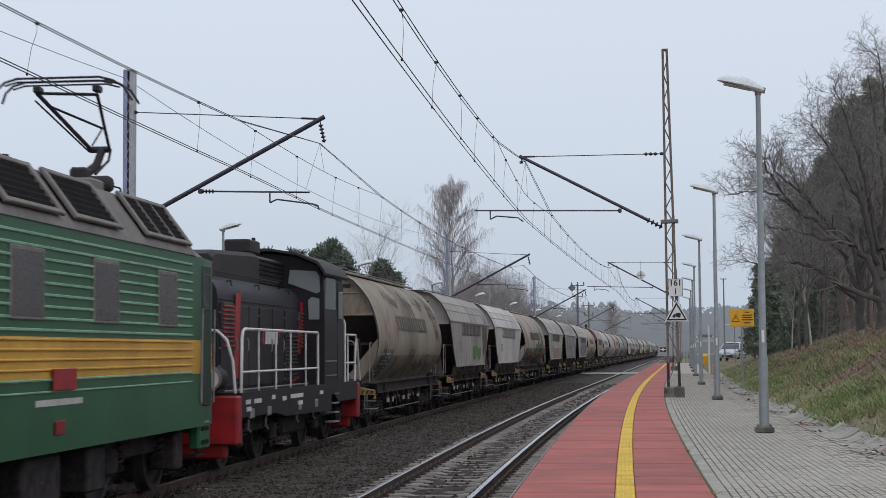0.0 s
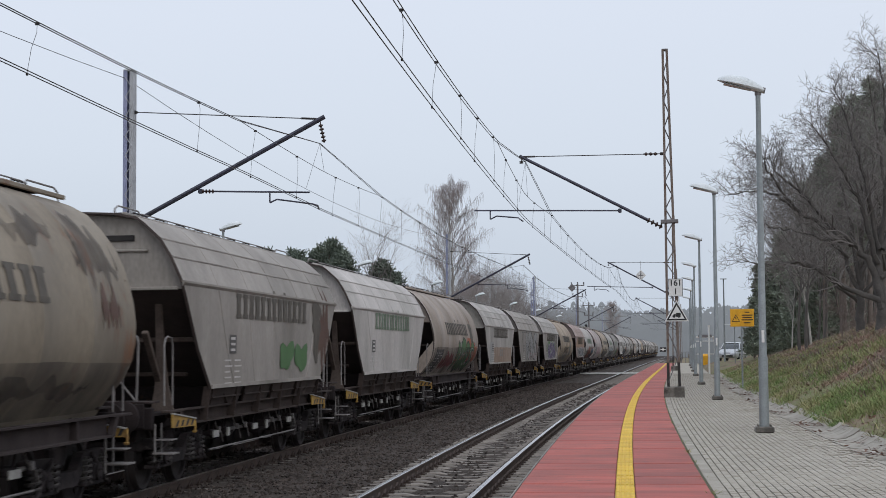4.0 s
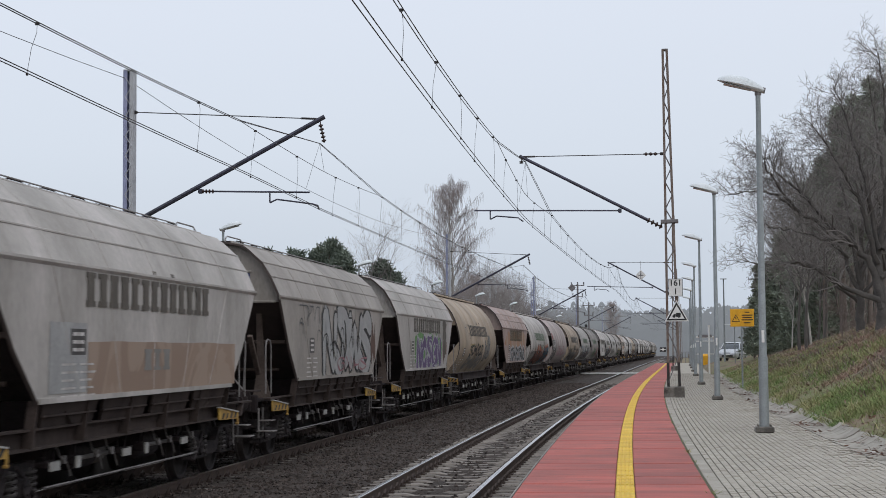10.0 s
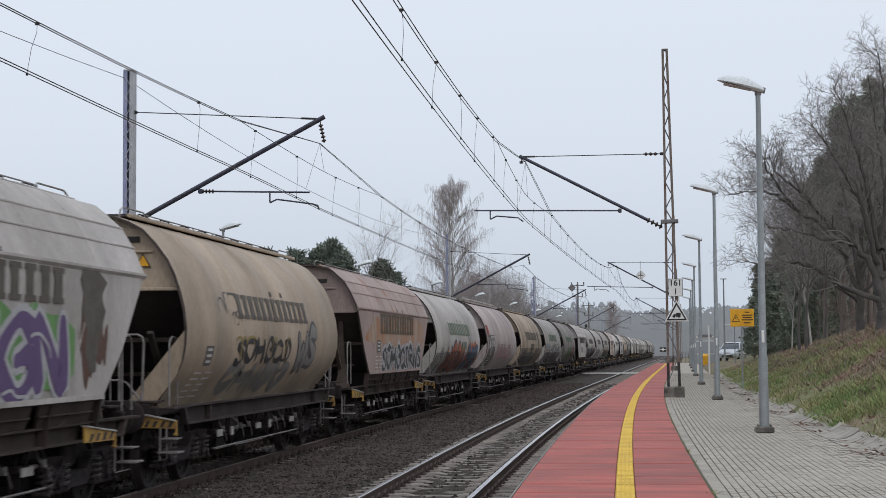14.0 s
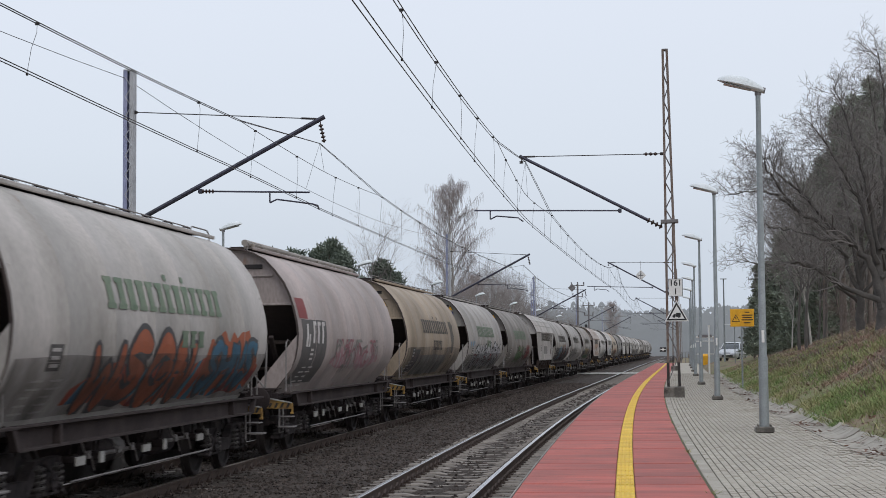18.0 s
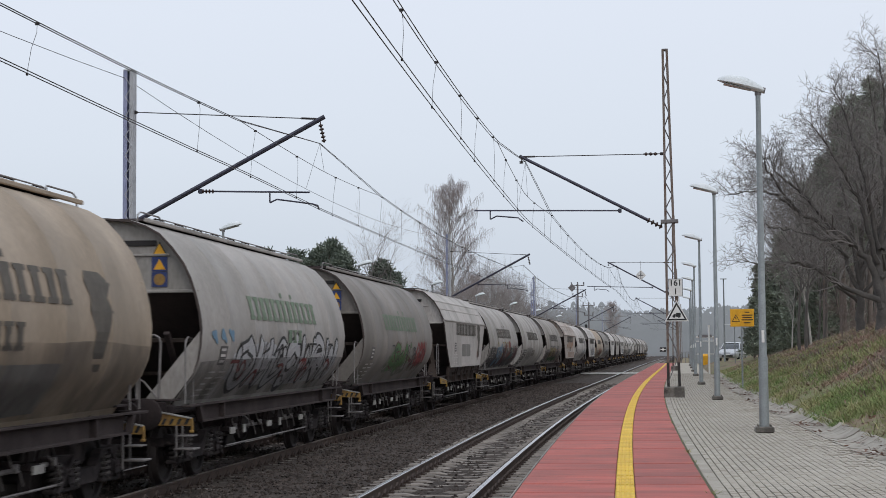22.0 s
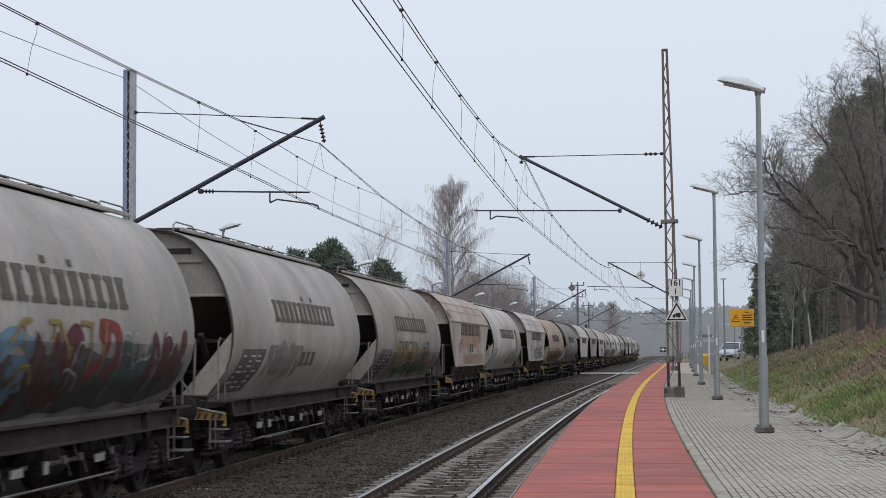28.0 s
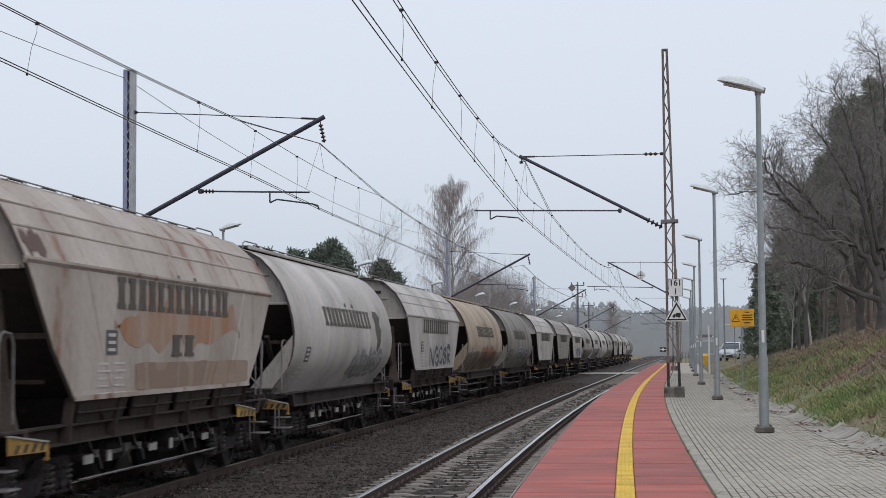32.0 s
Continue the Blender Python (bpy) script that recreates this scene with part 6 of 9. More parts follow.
def build_electric():
    """Rear end at y = 0; the body runs towards negative y."""
    w = thing("electric_locomotive", Matrix.Identity(4), "green and yellow electric locomotive with ribbed sides and raised pantograph", "locomotive")
    L = 16.4
    zb, z1, z2, z3 = 0.86, 1.64, 2.13, 3.36
    ends = [(-0.0, 0.88), (-0.35, 0.96), (-1.15, 1.0)]
    def ring(y, k, z0, zt):
        return [(-1.5 * k, y, z0), (1.5 * k, y, z0), (1.5 * k, y, zt), (-1.5 * k, y, zt)]
    ys = [(0.0, 0.86), (-0.25, 0.94), (-1.2, 1.0), (-L + 1.2, 1.0), (-L + 0.25, 0.94), (-L, 0.86)]
    for z0, zt, mat, nm in ((zb, z1, GREEN, "lower_side"), (z1, z2, LOCO_YELLOW, "yellow_band"), (z2, z3, GREEN, "upper_side")):
        mb = MB()
        mb.loft([ring(y, k, z0, zt) for y, k in ys])
        part(nm, mb, mat, w)
    # ribs
    for k in range(9):
        z = 2.2 + 0.128 * k
        mb = MB()
        for sgn in (-1, 1):
            mb.box((sgn * 1.505, -L / 2, z), (0.03, L - 3.6, 0.036), 0.008)
        part("side_rib", mb, GREEN_PALE, w)
    for k in range(5):
        z = 1.66 + 0.11 * k
        mb = MB()
        for sgn in (-1, 1):
            mb.box((sgn * 1.505, -L / 2, z), (0.03, L - 3.6, 0.03), 0.008)
        part("side_rib", mb, LOCO_YELLOW if k else GREEN_PALE, w)
    mb = MB()
    for sgn in (-1, 1):
        mb.box((sgn * 1.505, -L / 2, 1.53), (0.02, L - 3.6, 0.024), 0.006)
    part("side_rib", mb, GREEN_PALE, w)
    # windows and the cab door
    for y, wd, h0, h1, mt in ((-3.08, 0.86, 2.34, 3.03, LOCO_BLIND), (-5.78, 0.92, 2.34, 3.04, LOCO_BLIND), (-8.43, 0.92, 2.34, 3.04, LOCO_BLIND), (-11.1, 0.92, 2.34, 3.04, LOCO_BLIND), (-13.3, 0.86, 2.34, 3.03, LOCO_BLIND)):
        for sgn in (-1, 1):
            mb = MB()
            mb.box((sgn * 1.507, y, (h0 + h1) / 2), (0.035, wd + 0.08, h1 - h0 + 0.08), 0.012)
            win = part("window", mb, LOCO_ROOF, w)
            mb = MB()
            mb.box((sgn * 1.522, y, (h0 + h1) / 2), (0.012, wd, h1 - h0), 0.005)
            part("pane", mb, mt, win)
    for yd in (-0.95, -L + 0.95):
        for sgn in (-1, 1):
            mb = MB()
            mb.box((sgn * 1.492, yd, 2.2), (0.03, 0.56, 2.1), 0.03)
            d = part("cab_door", mb, DOOR_GREEN, w, "dark green recessed cab door")
            mb = MB()
            mb.box((sgn * 1.508, yd, 2.85), (0.02, 0.40, 0.55), 0.02)
            part("door_window", mb, LOCO_GLASS, d)
            mb = MB()
            for e in (-0.36, 0.36):
                mb.tube([(sgn * 1.52, yd + e, 1.2), (sgn * 1.54, yd + e, 2.6)], 0.018, 6)
            part("grab_rail", mb, PIPE, d)
            mb = MB()
            mb.box((sgn * 1.40, yd, 0.72), (0.16, 0.66, 0.42), 0.03)
            for k in range(2):
                mb.box((sgn * 1.485, yd, 0.62 + 0.2 * k), (0.02, 0.4, 0.06), 0.004, 1)
            st = part("cab_steps", mb, [GREEN, GRILLE], w, "green step box with dark toe holes")
            mb = MB()
            mb.box((sgn * 1.30, yd, 0.42), (0.22, 0.5, 0.03), 0.005)
            mb.box((sgn * 1.36, yd, 0.46), (0.02, 0.05, 0.12))
            part("tread", mb, BOGIE, st)
    # roof: grey shoulder, sloping grilles, deck
    mb = MB()
    mb.prism([(-1.52, z3), (1.52, z3), (1.50, z3 + 0.08), (1.04, 4.06), (0.6, 4.16), (-0.6, 4.16), (-1.04, 4.06), (-1.50, z3 + 0.08)], 1, -L + 1.7, -1.7)
    part("roof", mb, LOCO_ROOF, w)
    mb = MB()
    for y0, y1 in ((-1.7, 0.0), (-L + 1.7, -L)):
        mb.loft([[(-1.52, y0, z3), (1.52, y0, z3), (1.5, y0, z3 + 0.08), (1.06, y0, 3.98), (0.6, y0, 4.08), (-0.6, y0, 4.08), (-1.06, y0, 3.98), (-1.5, y0, z3 + 0.08)], [(-1.3, y1, z3 - 0.05), (1.3, y1, z3 - 0.05), (1.28, y1, z3), (0.95, y1, z3 + 0.16), (0.5, y1, z3 + 0.2), (-0.5, y1, z3 + 0.2), (-0.95, y1, z3 + 0.16), (-1.28, y1, z3)]])
    part("cab_roof", mb, LOCO_ROOF, w)
    ang = math.atan2(4.06 - 3.44, 1.5 - 1.04)
    for y, ln, cols in ((-3.0, 2.1, 3), (-6.07, 1.66, 1), (-8.22, 1.66, 1), (-10.37, 1.66, 1), (-12.5, 1.66, 1)):
        mb = MB()
        m = Matrix.Translation((1.285, y, 3.77)) @ Matrix.Rotation(ang, 4, "Y")
        mb.box((0, 0, 0), (0.62, ln, 0.03), 0.0, 0, m)
        g = part("roof_grille", mb, GRILLE, w, "dark louvred roof grille")
        mb = MB()
        for e in (-1, 1):
            mb.box((0, e * ln / 2, 0.03), (0.74, 0.12, 0.05), 0.01, 0, m)
            mb.box((e * 0.33, 0, 0.03), (0.07, ln, 0.05), 0.01, 0, m)
        for k in range(1, cols):
            mb.box((0, -ln / 2 + ln * k / cols, 0.025), (0.66, 0.045, 0.03), 0.0, 0, m)
        part("grille_frame", mb, LOCO_ROOF, g)
        for k in range(6):
            mb = MB()
            mb.box((-0.25 + 0.1 * k, 0, 0.022), (0.05, ln, 0.008), 0, 0, m @ Matrix.Translation((-0.25 + 0.1 * k, 0, 0.022)) @ Matrix.Rotation(0.5, 4, "Y") @ Matrix.Translation((0.25 - 0.1 * k, 0, -0.022)))
            part("louvre", mb, GRILLE, g)
    # roof step, drum and the raised single-arm pantograph
    mb = MB()
    mb.box((0, -4.55, 4.12), (2.0, 0.5, 0.16), 0.03)
    part("roof_step", mb, LOCO_ROOF, w)
    mb = MB()
    mb.tube([(0.02, -2.15, 4.36), (0.12, -2.15, 4.38), (0.36, -2.15, 4.38), (0.42, -2.15, 4.38)], [0.10, 0.13, 0.13, 0.09], 12)
    mb.tube([(0.40, -2.15, 4.36), (0.52, -2.1, 4.33), (0.56, -2.05, 4.14)], 0.016, 6)
    mb.box((0.2, -2.15, 4.2), (0.3, 0.3, 0.14), 0.02)
    for y in (-6.5, -8.6, -10.5):
        mb.tube([(0.5, y, 4.14), (0.5, y, 4.3)], [0.07, 0.05], 8)
    part("roof_drum", mb, SHUNT_TOP, w)
    zc, yb, ye = 5.80, -2.85, -1.45
    mb = MB()
    mb.box((-0.05, -2.15, 4.46), (0.26, 0.3, 0.34), 0.04)
    mb.box((-0.3, -2.15, 4.45), (0.3, 0.2, 0.05), 0.01)
    mb.tube([(-0.02, -2.15, 4.5), (0.02, ye - 0.2, 4.72), (0.04, ye, 4.98)], [0.075, 0.065, 0.06], 8)
    mb.tube([(0.12, -2.0, 4.55), (0.17, ye - 0.1, 4.8), (0.17, ye, 4.98)], 0.02, 6)
    part("lower_arm", mb, SHUNT_TOP, w)
    mb = MB()
    mb.tube([(-0.14, ye, 4.98), (0.16, ye, 4.98)], 0.05, 8)
    mb.tube([(-0.46, yb, 5.62), (-0.13, ye, 4.98)], 0.032, 7)
    mb.tube([(-0.50, yb + 0.05, 5.52), (-0.16, ye, 4.95)], 0.014, 6)
    mb.tube([(0.42, yb, 5.58), (0.15, ye, 4.98)], 0.024, 7)
    mb.tube([(-0.36, yb + 0.3, 5.47), (0.22, ye - 0.55, 5.22)], 0.018, 6)
    mb.tube([(0.22, ye - 0.55, 5.22), (-0.08, ye - 0.1, 5.03)], 0.014, 6)
    mb.tube([(-0.46, yb, 5.62), (0.42, yb, 5.58)], 0.024, 7)
    for x in (-0.44, 0.42):
        mb.box((x, yb, 5.66), (0.10, 0.2, 0.10), 0.02)
    part("upper_arm", mb, PANTO, w, "dark tubular upper arm")
    for y in (yb - 0.18, yb + 0.14):
        mb = MB()
        pts = [(-1.02, y, zc - 0.30), (-0.97, y, zc - 0.15), (-0.86, y, zc - 0.05), (-0.68, y, zc), (0.5, y, zc), (0.7, y, zc - 0.05), (0.86, y, zc - 0.15), (0.98, y, zc - 0.34)]
        mb.tube(pts, 0.018, 6)
        mb.tube([(a, b2, c - 0.05) for a, b2, c in pts[2:-2]], 0.014, 6)
        part("contact_strip", mb, PANTO, w)
    # signs, skirt gear, buffers
    mb = MB()
    mb.box((1.53, -7.3, 1.66), (0.02, 0.76, 0.24), 0.004)
    mb.box((1.515, -7.4, 1.13), (0.02, 0.3, 0.15), 0.004)
    part("number_plate", mb, LOCO_RED, w, "red plate")
    mb = MB()
    for k in range(18):
        mb.box((1.506, -8.1 + 0.085 * k, 1.41), (0.012, 0.05, 0.07))
    part("white_marking", mb, LETTER_WHITE, w)
    for sgn in (0, -L):
        y = sgn + (0.05 if sgn == 0 else -0.05)
        mb = MB()
        mb.box((0, sgn, 0.95), (2.5, 0.2, 0.5), 0.04)
        part("headstock", mb, GREEN, w)
        for x in (-0.875, 0.875):
            mb = MB()
            d = 1 if sgn == 0 else -1
            mb.tube([(x, sgn, 1.06), (x, sgn + d * 0.5, 1.06)], 0.11, 10)
            mb.tube([(x, sgn + d * 0.5, 1.06), (x, sgn + d * 0.58, 1.06)], 0.24, 18)
            part("buffer", mb, SHUNT, w)
    for y in (-3.2, -L + 3.2):
        loco_bogie(w, y)
    for y, wd in ((-1.9, 0.4), (-5.6, 0.7), (-7.5, 1.2), (-9.5, 0.9)):
        mb = MB()
        mb.box((1.15, y, 0.55), (0.4, wd, 0.55), 0.03)
        part("underfloor_box", mb, BOGIE, w)
    return w


def build_shunter():
    """Front beam at y = 0, rear beam at y = 11.5."""
    w = thing("diesel_shunter", Matrix.Identity(4), "black diesel shunter with red trim and white railings", "locomotive")
    mb = MB()
    mb.prism([(0.3, 0.87), (0.3, 1.28), (11.4, 1.28), (11.4, 0.87), (9.0, 0.87), (8.5, 1.05), (8.15, 1.05), (8.1, 0.71), (3.7, 0.77), (2.9, 0.86)], 0, -1.46, 1.46)
    part("frame", mb, SHUNT, w)
    for y in (0.1, 11.45):
        mb = MB()
        mb.box((0, y, 0.84), (2.94, 0.36, 0.80), 0.03)
        mb.box((0, y, 0.36), (2.5, 0.2, 0.28), 0.03)
        part("buffer_beam", mb, LOCO_RED, w, "red buffer beam")
        d = -1 if y < 1 else 1
        for x in (-0.875, 0.875):
            mb = MB()
            mb.tube([(x, y, 1.06), (x, y + d * 0.6, 1.06)], 0.11, 10)
            mb.tube([(x, y + d * 0.58, 1.06), (x, y + d * 0.66, 1.06)], 0.25, 18)
            part("buffer", mb, PIPE, w)
    # long hood with a curved top
    hood = [(0.98, 1.28), (0.98, 2.84), (0.96, 3.0), (0.88, 3.15), (0.74, 3.25), (0.5, 3.30)]
    mb = MB()
    mb.prism(hood + [(-x, z) for x, z in hood[::-1]], 1, 0.55, 7.35)
    part("engine_hood", mb, SHUNT, w)
    mb = MB()
    mb.box((0.985, 3.9, 2.85), (0.02, 6.5, 0.025), 0.004)
    for y in (1.6, 3.7, 6.3):
        mb.tube([(0.86, y, 3.18), (0.93, y, 3.2), (0.95, y, 3.1)], 0.018, 6)
    part("hood_seam", mb, SHUNT_TOP, w)
    # raised box, its end grille and the chimney
    mb = MB()
    mb.loft([[(-0.66, y, 3.24), (0.66, y, 3.24), (0.66, y, zt - 0.08), (0.58, y, zt), (-0.58, y, zt), (-0.66, y, zt - 0.08)] for y, zt in ((1.4, 3.66), (1.6, 3.74), (4.6, 3.86), (4.9, 3.84))])
    part("exhaust_box", mb, SHUNT_TOP, w)
    mb = MB()
    mb.box((0, 6.1, 3.52), (1.2, 2.4, 0.62), 0.05)
    g = part("radiator_box", mb, SHUNT, w)
    for k in range(6):
        mb = MB()
        mb.box((0.61, 6.1, 3.3 + 0.09 * k), (0.03, 2.2, 0.03), 0.004)
        part("louvre", mb, GRILLE, g)
    mb = MB()
    mb.box((0.35, 4.8, 3.98), (0.5, 0.9, 0.26), 0.03)
    mb.tube([(0.5, 5.1, 4.0), (0.5, 5.1, 4.18)], 0.04, 8)
    part("chimney", mb, SHUNT_TOP, w)
    # hood doors, louvres and red stripes
    for y0, y1, mat in ((0.65, 1.75, SHUNT), (1.95, 2.62, SHUNT_TOP), (2.66, 3.35, SHUNT_TOP), (3.5, 4.5, SHUNT), (4.55, 5.55, SHUNT), (5.65, 6.85, SHUNT)):
        mb = MB()
        mb.box((0.992, (y0 + y1) / 2, 2.06), (0.025, y1 - y0, 1.42), 0.008)
        d = part("hood_door", mb, mat, w)
        mb = MB()
        mb.tube([(1.01, y1 - 0.1, 1.95), (1.03, y1 - 0.1, 2.0), (1.03, y1 - 0.1, 2.15), (1.01, y1 - 0.1, 2.2)], 0.012, 5)
        part("door_handle", mb, PIPE, d)
    for y0, y1, z0, z1, mat in ((0.75, 1.5, 2.02, 2.80, LOCO_RED), (7.0, 7.33, 2.02, 2.77, LOCO_RED), (5.75, 6.75, 1.44, 2.27, GRILLE)):
        mb = MB()
        mb.box((1.0, (y0 + y1) / 2, (z0 + z1) / 2), (0.04, y1 - y0, z1 - z0), 0.004)
        lv = part("louvre_panel", mb, DARK_STEEL, w)
        n = int((z1 - z0) / 0.075)
        for j in range(n):
            mb = MB()
            mb.box((1.028, (y0 + y1) / 2, z0 + 0.04 + 0.075 * j), (0.03, y1 - y0, 0.026), 0.004)
            part("louvre", mb, mat, lv)
    for a, b2, z0, z1 in ((1.62, 1.75, 1.5, 2.98), (6.85, 7.2, 1.9, 2.98), (6.1, 6.75, 1.32, 1.46)):
        mb = MB()
        mb.prism([(a - 0.12, z0), (a + 0.22, z0), (b2 + 0.28, z1), (b2 - 0.08, z1)], 0, 1.006, 1.012)
        part("red_stripe", mb, LOCO_RED, w, "red slanting stripe")
    for k in range(5):
        mb = MB()
        mb.prism([(3.92 + 0.21 * k, 2.10), (4.08 + 0.21 * k, 2.10), (4.12 + 0.21 * k, 2.38), (3.96 + 0.21 * k, 2.38)], 0, 1.006, 1.016)
        part("white_bar", mb, LETTER_WHITE, w, "white slanting bar of the company mark")
    mb = MB()
    mb.prism([(3.6, 2.16), (3.82, 2.06), (3.84, 2.14), (3.74, 2.26), (3.86, 2.38), (3.8, 2.42)], 0, 1.006, 1.016)
    mb.prism([(5.05, 2.2), (5.25, 2.38), (5.2, 2.42), (5.02, 2.28)], 0, 1.006, 1.016)
    part("red_mark", mb, LOCO_RED, w, "red angular company mark")
    # bolt rows, hinges, hood rails and the glazed lamp rim
    for y in (0.6, 1.85, 3.42, 5.6, 6.9):
        mb = MB()
        for z in (1.42, 1.72, 2.02, 2.32, 2.62):
            mb.disc((1.0, y, z), (1, 0, 0), 0.016, 0.03, 6)
        part("bolt_row", mb, PIPE, w)
    mb = MB()
    mb.tube([(0.80, 0.9, 3.22), (0.83, 0.95, 3.33), (0.83, 5.9, 3.33), (0.80, 6.0, 3.22)], 0.014, 6)
    part("hood_rail", mb, SHUNT_TOP, w)
    mb = MB()
    mb.tube([(1.12, 0.45, 1.30), (1.12, 7.3, 1.30)], 0.02, 6)
    mb.tube([(1.30, 1.2, 1.22), (1.30, 3.5, 1.22), (1.32, 3.7, 1.1), (1.32, 6.9, 1.1)], 0.022, 6)
    part("running_board_pipe", mb, PIPE, w)
    for y in (1.0, 2.3, 4.9, 6.5):
        mb = MB()
        mb.box((1.44, y, 0.92), (0.06, 0.3, 0.18), 0.02)
        mb.tube([(1.42, y - 0.1, 0.84), (1.4, y - 0.05, 0.66), (1.4, y + 0.12, 0.6)], 0.02, 6)
        part("air_fitting", mb, PIPE, w)
    # cab
    yc, yr = 7.35, 9.55
    side = [(1.46, 1.28), (1.47, 2.5), (1.44, 3.5), (1.30, 3.74), (0.9, 3.92), (0.4, 4.0)]
    mb = MB()
    mb.prism(side + [(-x, z) for x, z in side[::-1]], 1, yc, yr)
    part("cab", mb, SHUNT, w)
    roof = [(1.50, 3.52), (1.47, 3.60), (1.34, 3.77), (0.92, 3.95), (0.4, 4.04), (0.0, 4.05)]
    arch = roof + [(-x, z) for x, z in roof[-2::-1]]
    mb = MB()
    mb.loft([[(x, y, z) for x, z in arch] + [(x * 1.02, y, z + 0.05) for x, z in arch[::-1]] for y in (yc - 0.22, yr + 0.22)])
    part("cab_roof", mb, SHUNT_TOP, w)
    for sgn in (-1, 1):
        for d, yy in ((-1, yc - 0.012), (1, yr + 0.012)):
            mb = MB()
            mb.prism([(sgn * 0.70, 3.38), (sgn * 0.74, 3.66), (sgn * 1.30, 3.62), (sgn * 1.36, 3.52), (sgn * 1.38, 3.20), (sgn * 1.3, 3.16)], 1, yy - 0.01, yy + 0.01)
            part("end_window", mb, SHUNT_GLASS, w, "cab window with the pale sky reflection in its colour")
            mb = MB()
            mb.prism([(sgn * 1.14, 2.62), (sgn * 1.12, 3.02), (sgn * 1.2, 3.09), (sgn * 1.36, 3.05), (sgn * 1.36, 2.62)], 1, yy - 0.01, yy + 0.01)
            part("end_window", mb, SHUNT_GLASS, w)
        mb = MB()
        mb.prism([(yc + 0.12, 2.84), (yc + 0.12, 3.44), (yc + 0.2, 3.5), (yc + 1.2, 3.5), (yc + 1.3, 3.4), (yc + 1.2, 2.84)], 0, sgn * 1.445, sgn * 1.475)
        part("side_window", mb, SHUNT_GLASS, w)
        mb = MB()
        mb.box((sgn * 1.468, yc + 1.75, 2.4), (0.02, 0.62, 2.1), 0.01)
        dd = part("cab_door", mb, SHUNT_TOP, w)
        mb = MB()
        mb.box((sgn * 1.482, yc + 1.75, 2.95), (0.02, 0.44, 0.6), 0.02)
        part("door_window", mb, SHUNT_GLASS, dd)
        for z in (1.45, 1.75):
            mb = MB()
            mb.box((sgn * 1.475, yc + 0.7, z), (0.015, 1.2, 0.025), 0.003)
            part("cab_strip", mb, PIPE, w)
    # short hood behind the cab
    low = [(0.95, 1.28), (0.95, 2.1), (0.85, 2.25), (0.6, 2.32)]
    mb = MB()
    mb.prism(low + [(-x, z) for x, z in low[::-1]], 1, yr, 10.9)
    part("short_hood", mb, SHUNT, w)
    # white railings
    for sgn in (-1, 1):
        x = sgn * 1.42
        mb = MB()
        mb.tube([(x, 0.0, 1.28), (x - sgn * 0.04, 0.0, 1.8), (x - sgn * 0.14, 0.0, 2.15), (x - sgn * 0.3, 0.0, 2.3), (x - sgn * 0.6, 0.0, 2.34)], 0.026, 7)
        part("railing", mb, RAILING, w, "white tubular railing")
        mb = MB()
        mb.tube([(x, 0.4, 1.28), (x, 0.46, 2.2), (x, 0.52, 2.30), (x, 0.65, 2.34), (x, 6.8, 2.34), (x, 6.87, 2.3), (x, 6.87, 1.28)], 0.026, 7)
        mb.tube([(x, 0.42, 1.62), (x, 6.87, 1.62)], 0.02, 7)
        for yy in (1.65, 3.0, 4.25, 5.65):
            mb.tube([(x, yy, 1.28), (x, yy, 2.34)], 0.018, 7)
        part("railing", mb, RAILING, w, "white tubular railing")
        for yy in (9.05, 9.95):
            mb = MB()
            mb.tube([(x, yy, 1.15), (x, yy, 2.58), (x - sgn * 0.03, yy, 2.66), (x - sgn * 0.14, yy, 2.70)], 0.026, 7)
            part("grab_rail", mb, RAILING, w, "white grab rail")
        mb = MB()
        mb.tube([(x, 7.5, 2.34), (x, 8.7, 2.34)], 0.022, 7)
        part("grab_rail", mb, RAILING, w, "white grab rail")
        mb = MB()
        mb.tube([(x, 10.0, 2.33), (x, 11.3, 2.33), (x, 11.5, 2.2), (x, 11.9, 1.28)], 0.024, 7)
        mb.tube([(x, 10.3, 1.28), (x, 10.3, 2.33)], 0.02, 7)
        mb.tube([(x, 11.2, 1.28), (x, 11.4, 2.3)], 0.02, 7)
        mb.tube([(x, 10.0, 1.7), (x, 11.3, 1.7)], 0.02, 7)
        part("railing", mb, RAILING, w, "white tubular railing")
        for k in range(4):
            mb = MB()
            mb.box((sgn * 1.36, 8.75, 1.05 - 0.2 * k), (0.22, 0.5, 0.03), 0.005)
            part("cab_step", mb, PIPE, w)
        mb = MB()
        mb.disc((sgn * 1.02, 0.12, 1.52), (0, 1, 0), 0.2, 0.4, 18)
        lamp = part("headlamp", mb, SHUNT_TOP, w)
        mb = MB()
        mb.disc((sgn * 1.02, -0.1, 1.52), (0, 1, 0), 0.17, 0.06, 18)
        part("lens", mb, RAILING, lamp)
        mb = MB()
        mb.loft([[(sgn * 1.02 + rr * math.cos(a), yy, 1.52 + rr * math.sin(a)) for rr, yy in ((0.165, -0.10), (0.165, -0.145), (0.20, -0.145), (0.20, -0.10))] for a in (2 * math.pi * k / 18 for k in range(19))], closed=True, caps=False)
        part("lamp_rim", mb, PIPE, lamp)
    mb = MB()
    for k, (yy, ln, z) in enumerate(((0.7, 0.3, 1.12), (0.75, 0.3, 1.0), (1.4, 0.5, 1.12), (4.6, 1.1, 1.12), (4.9, 0.4, 0.98), (7.0, 0.3, 1.12), (2.6, 0.25, 1.15), (3.5, 0.3, 1.1))):
        mb.box((1.467, yy, z), (0.012, ln, 0.075))
    part("white_marking", mb, LETTER_WHITE, w)
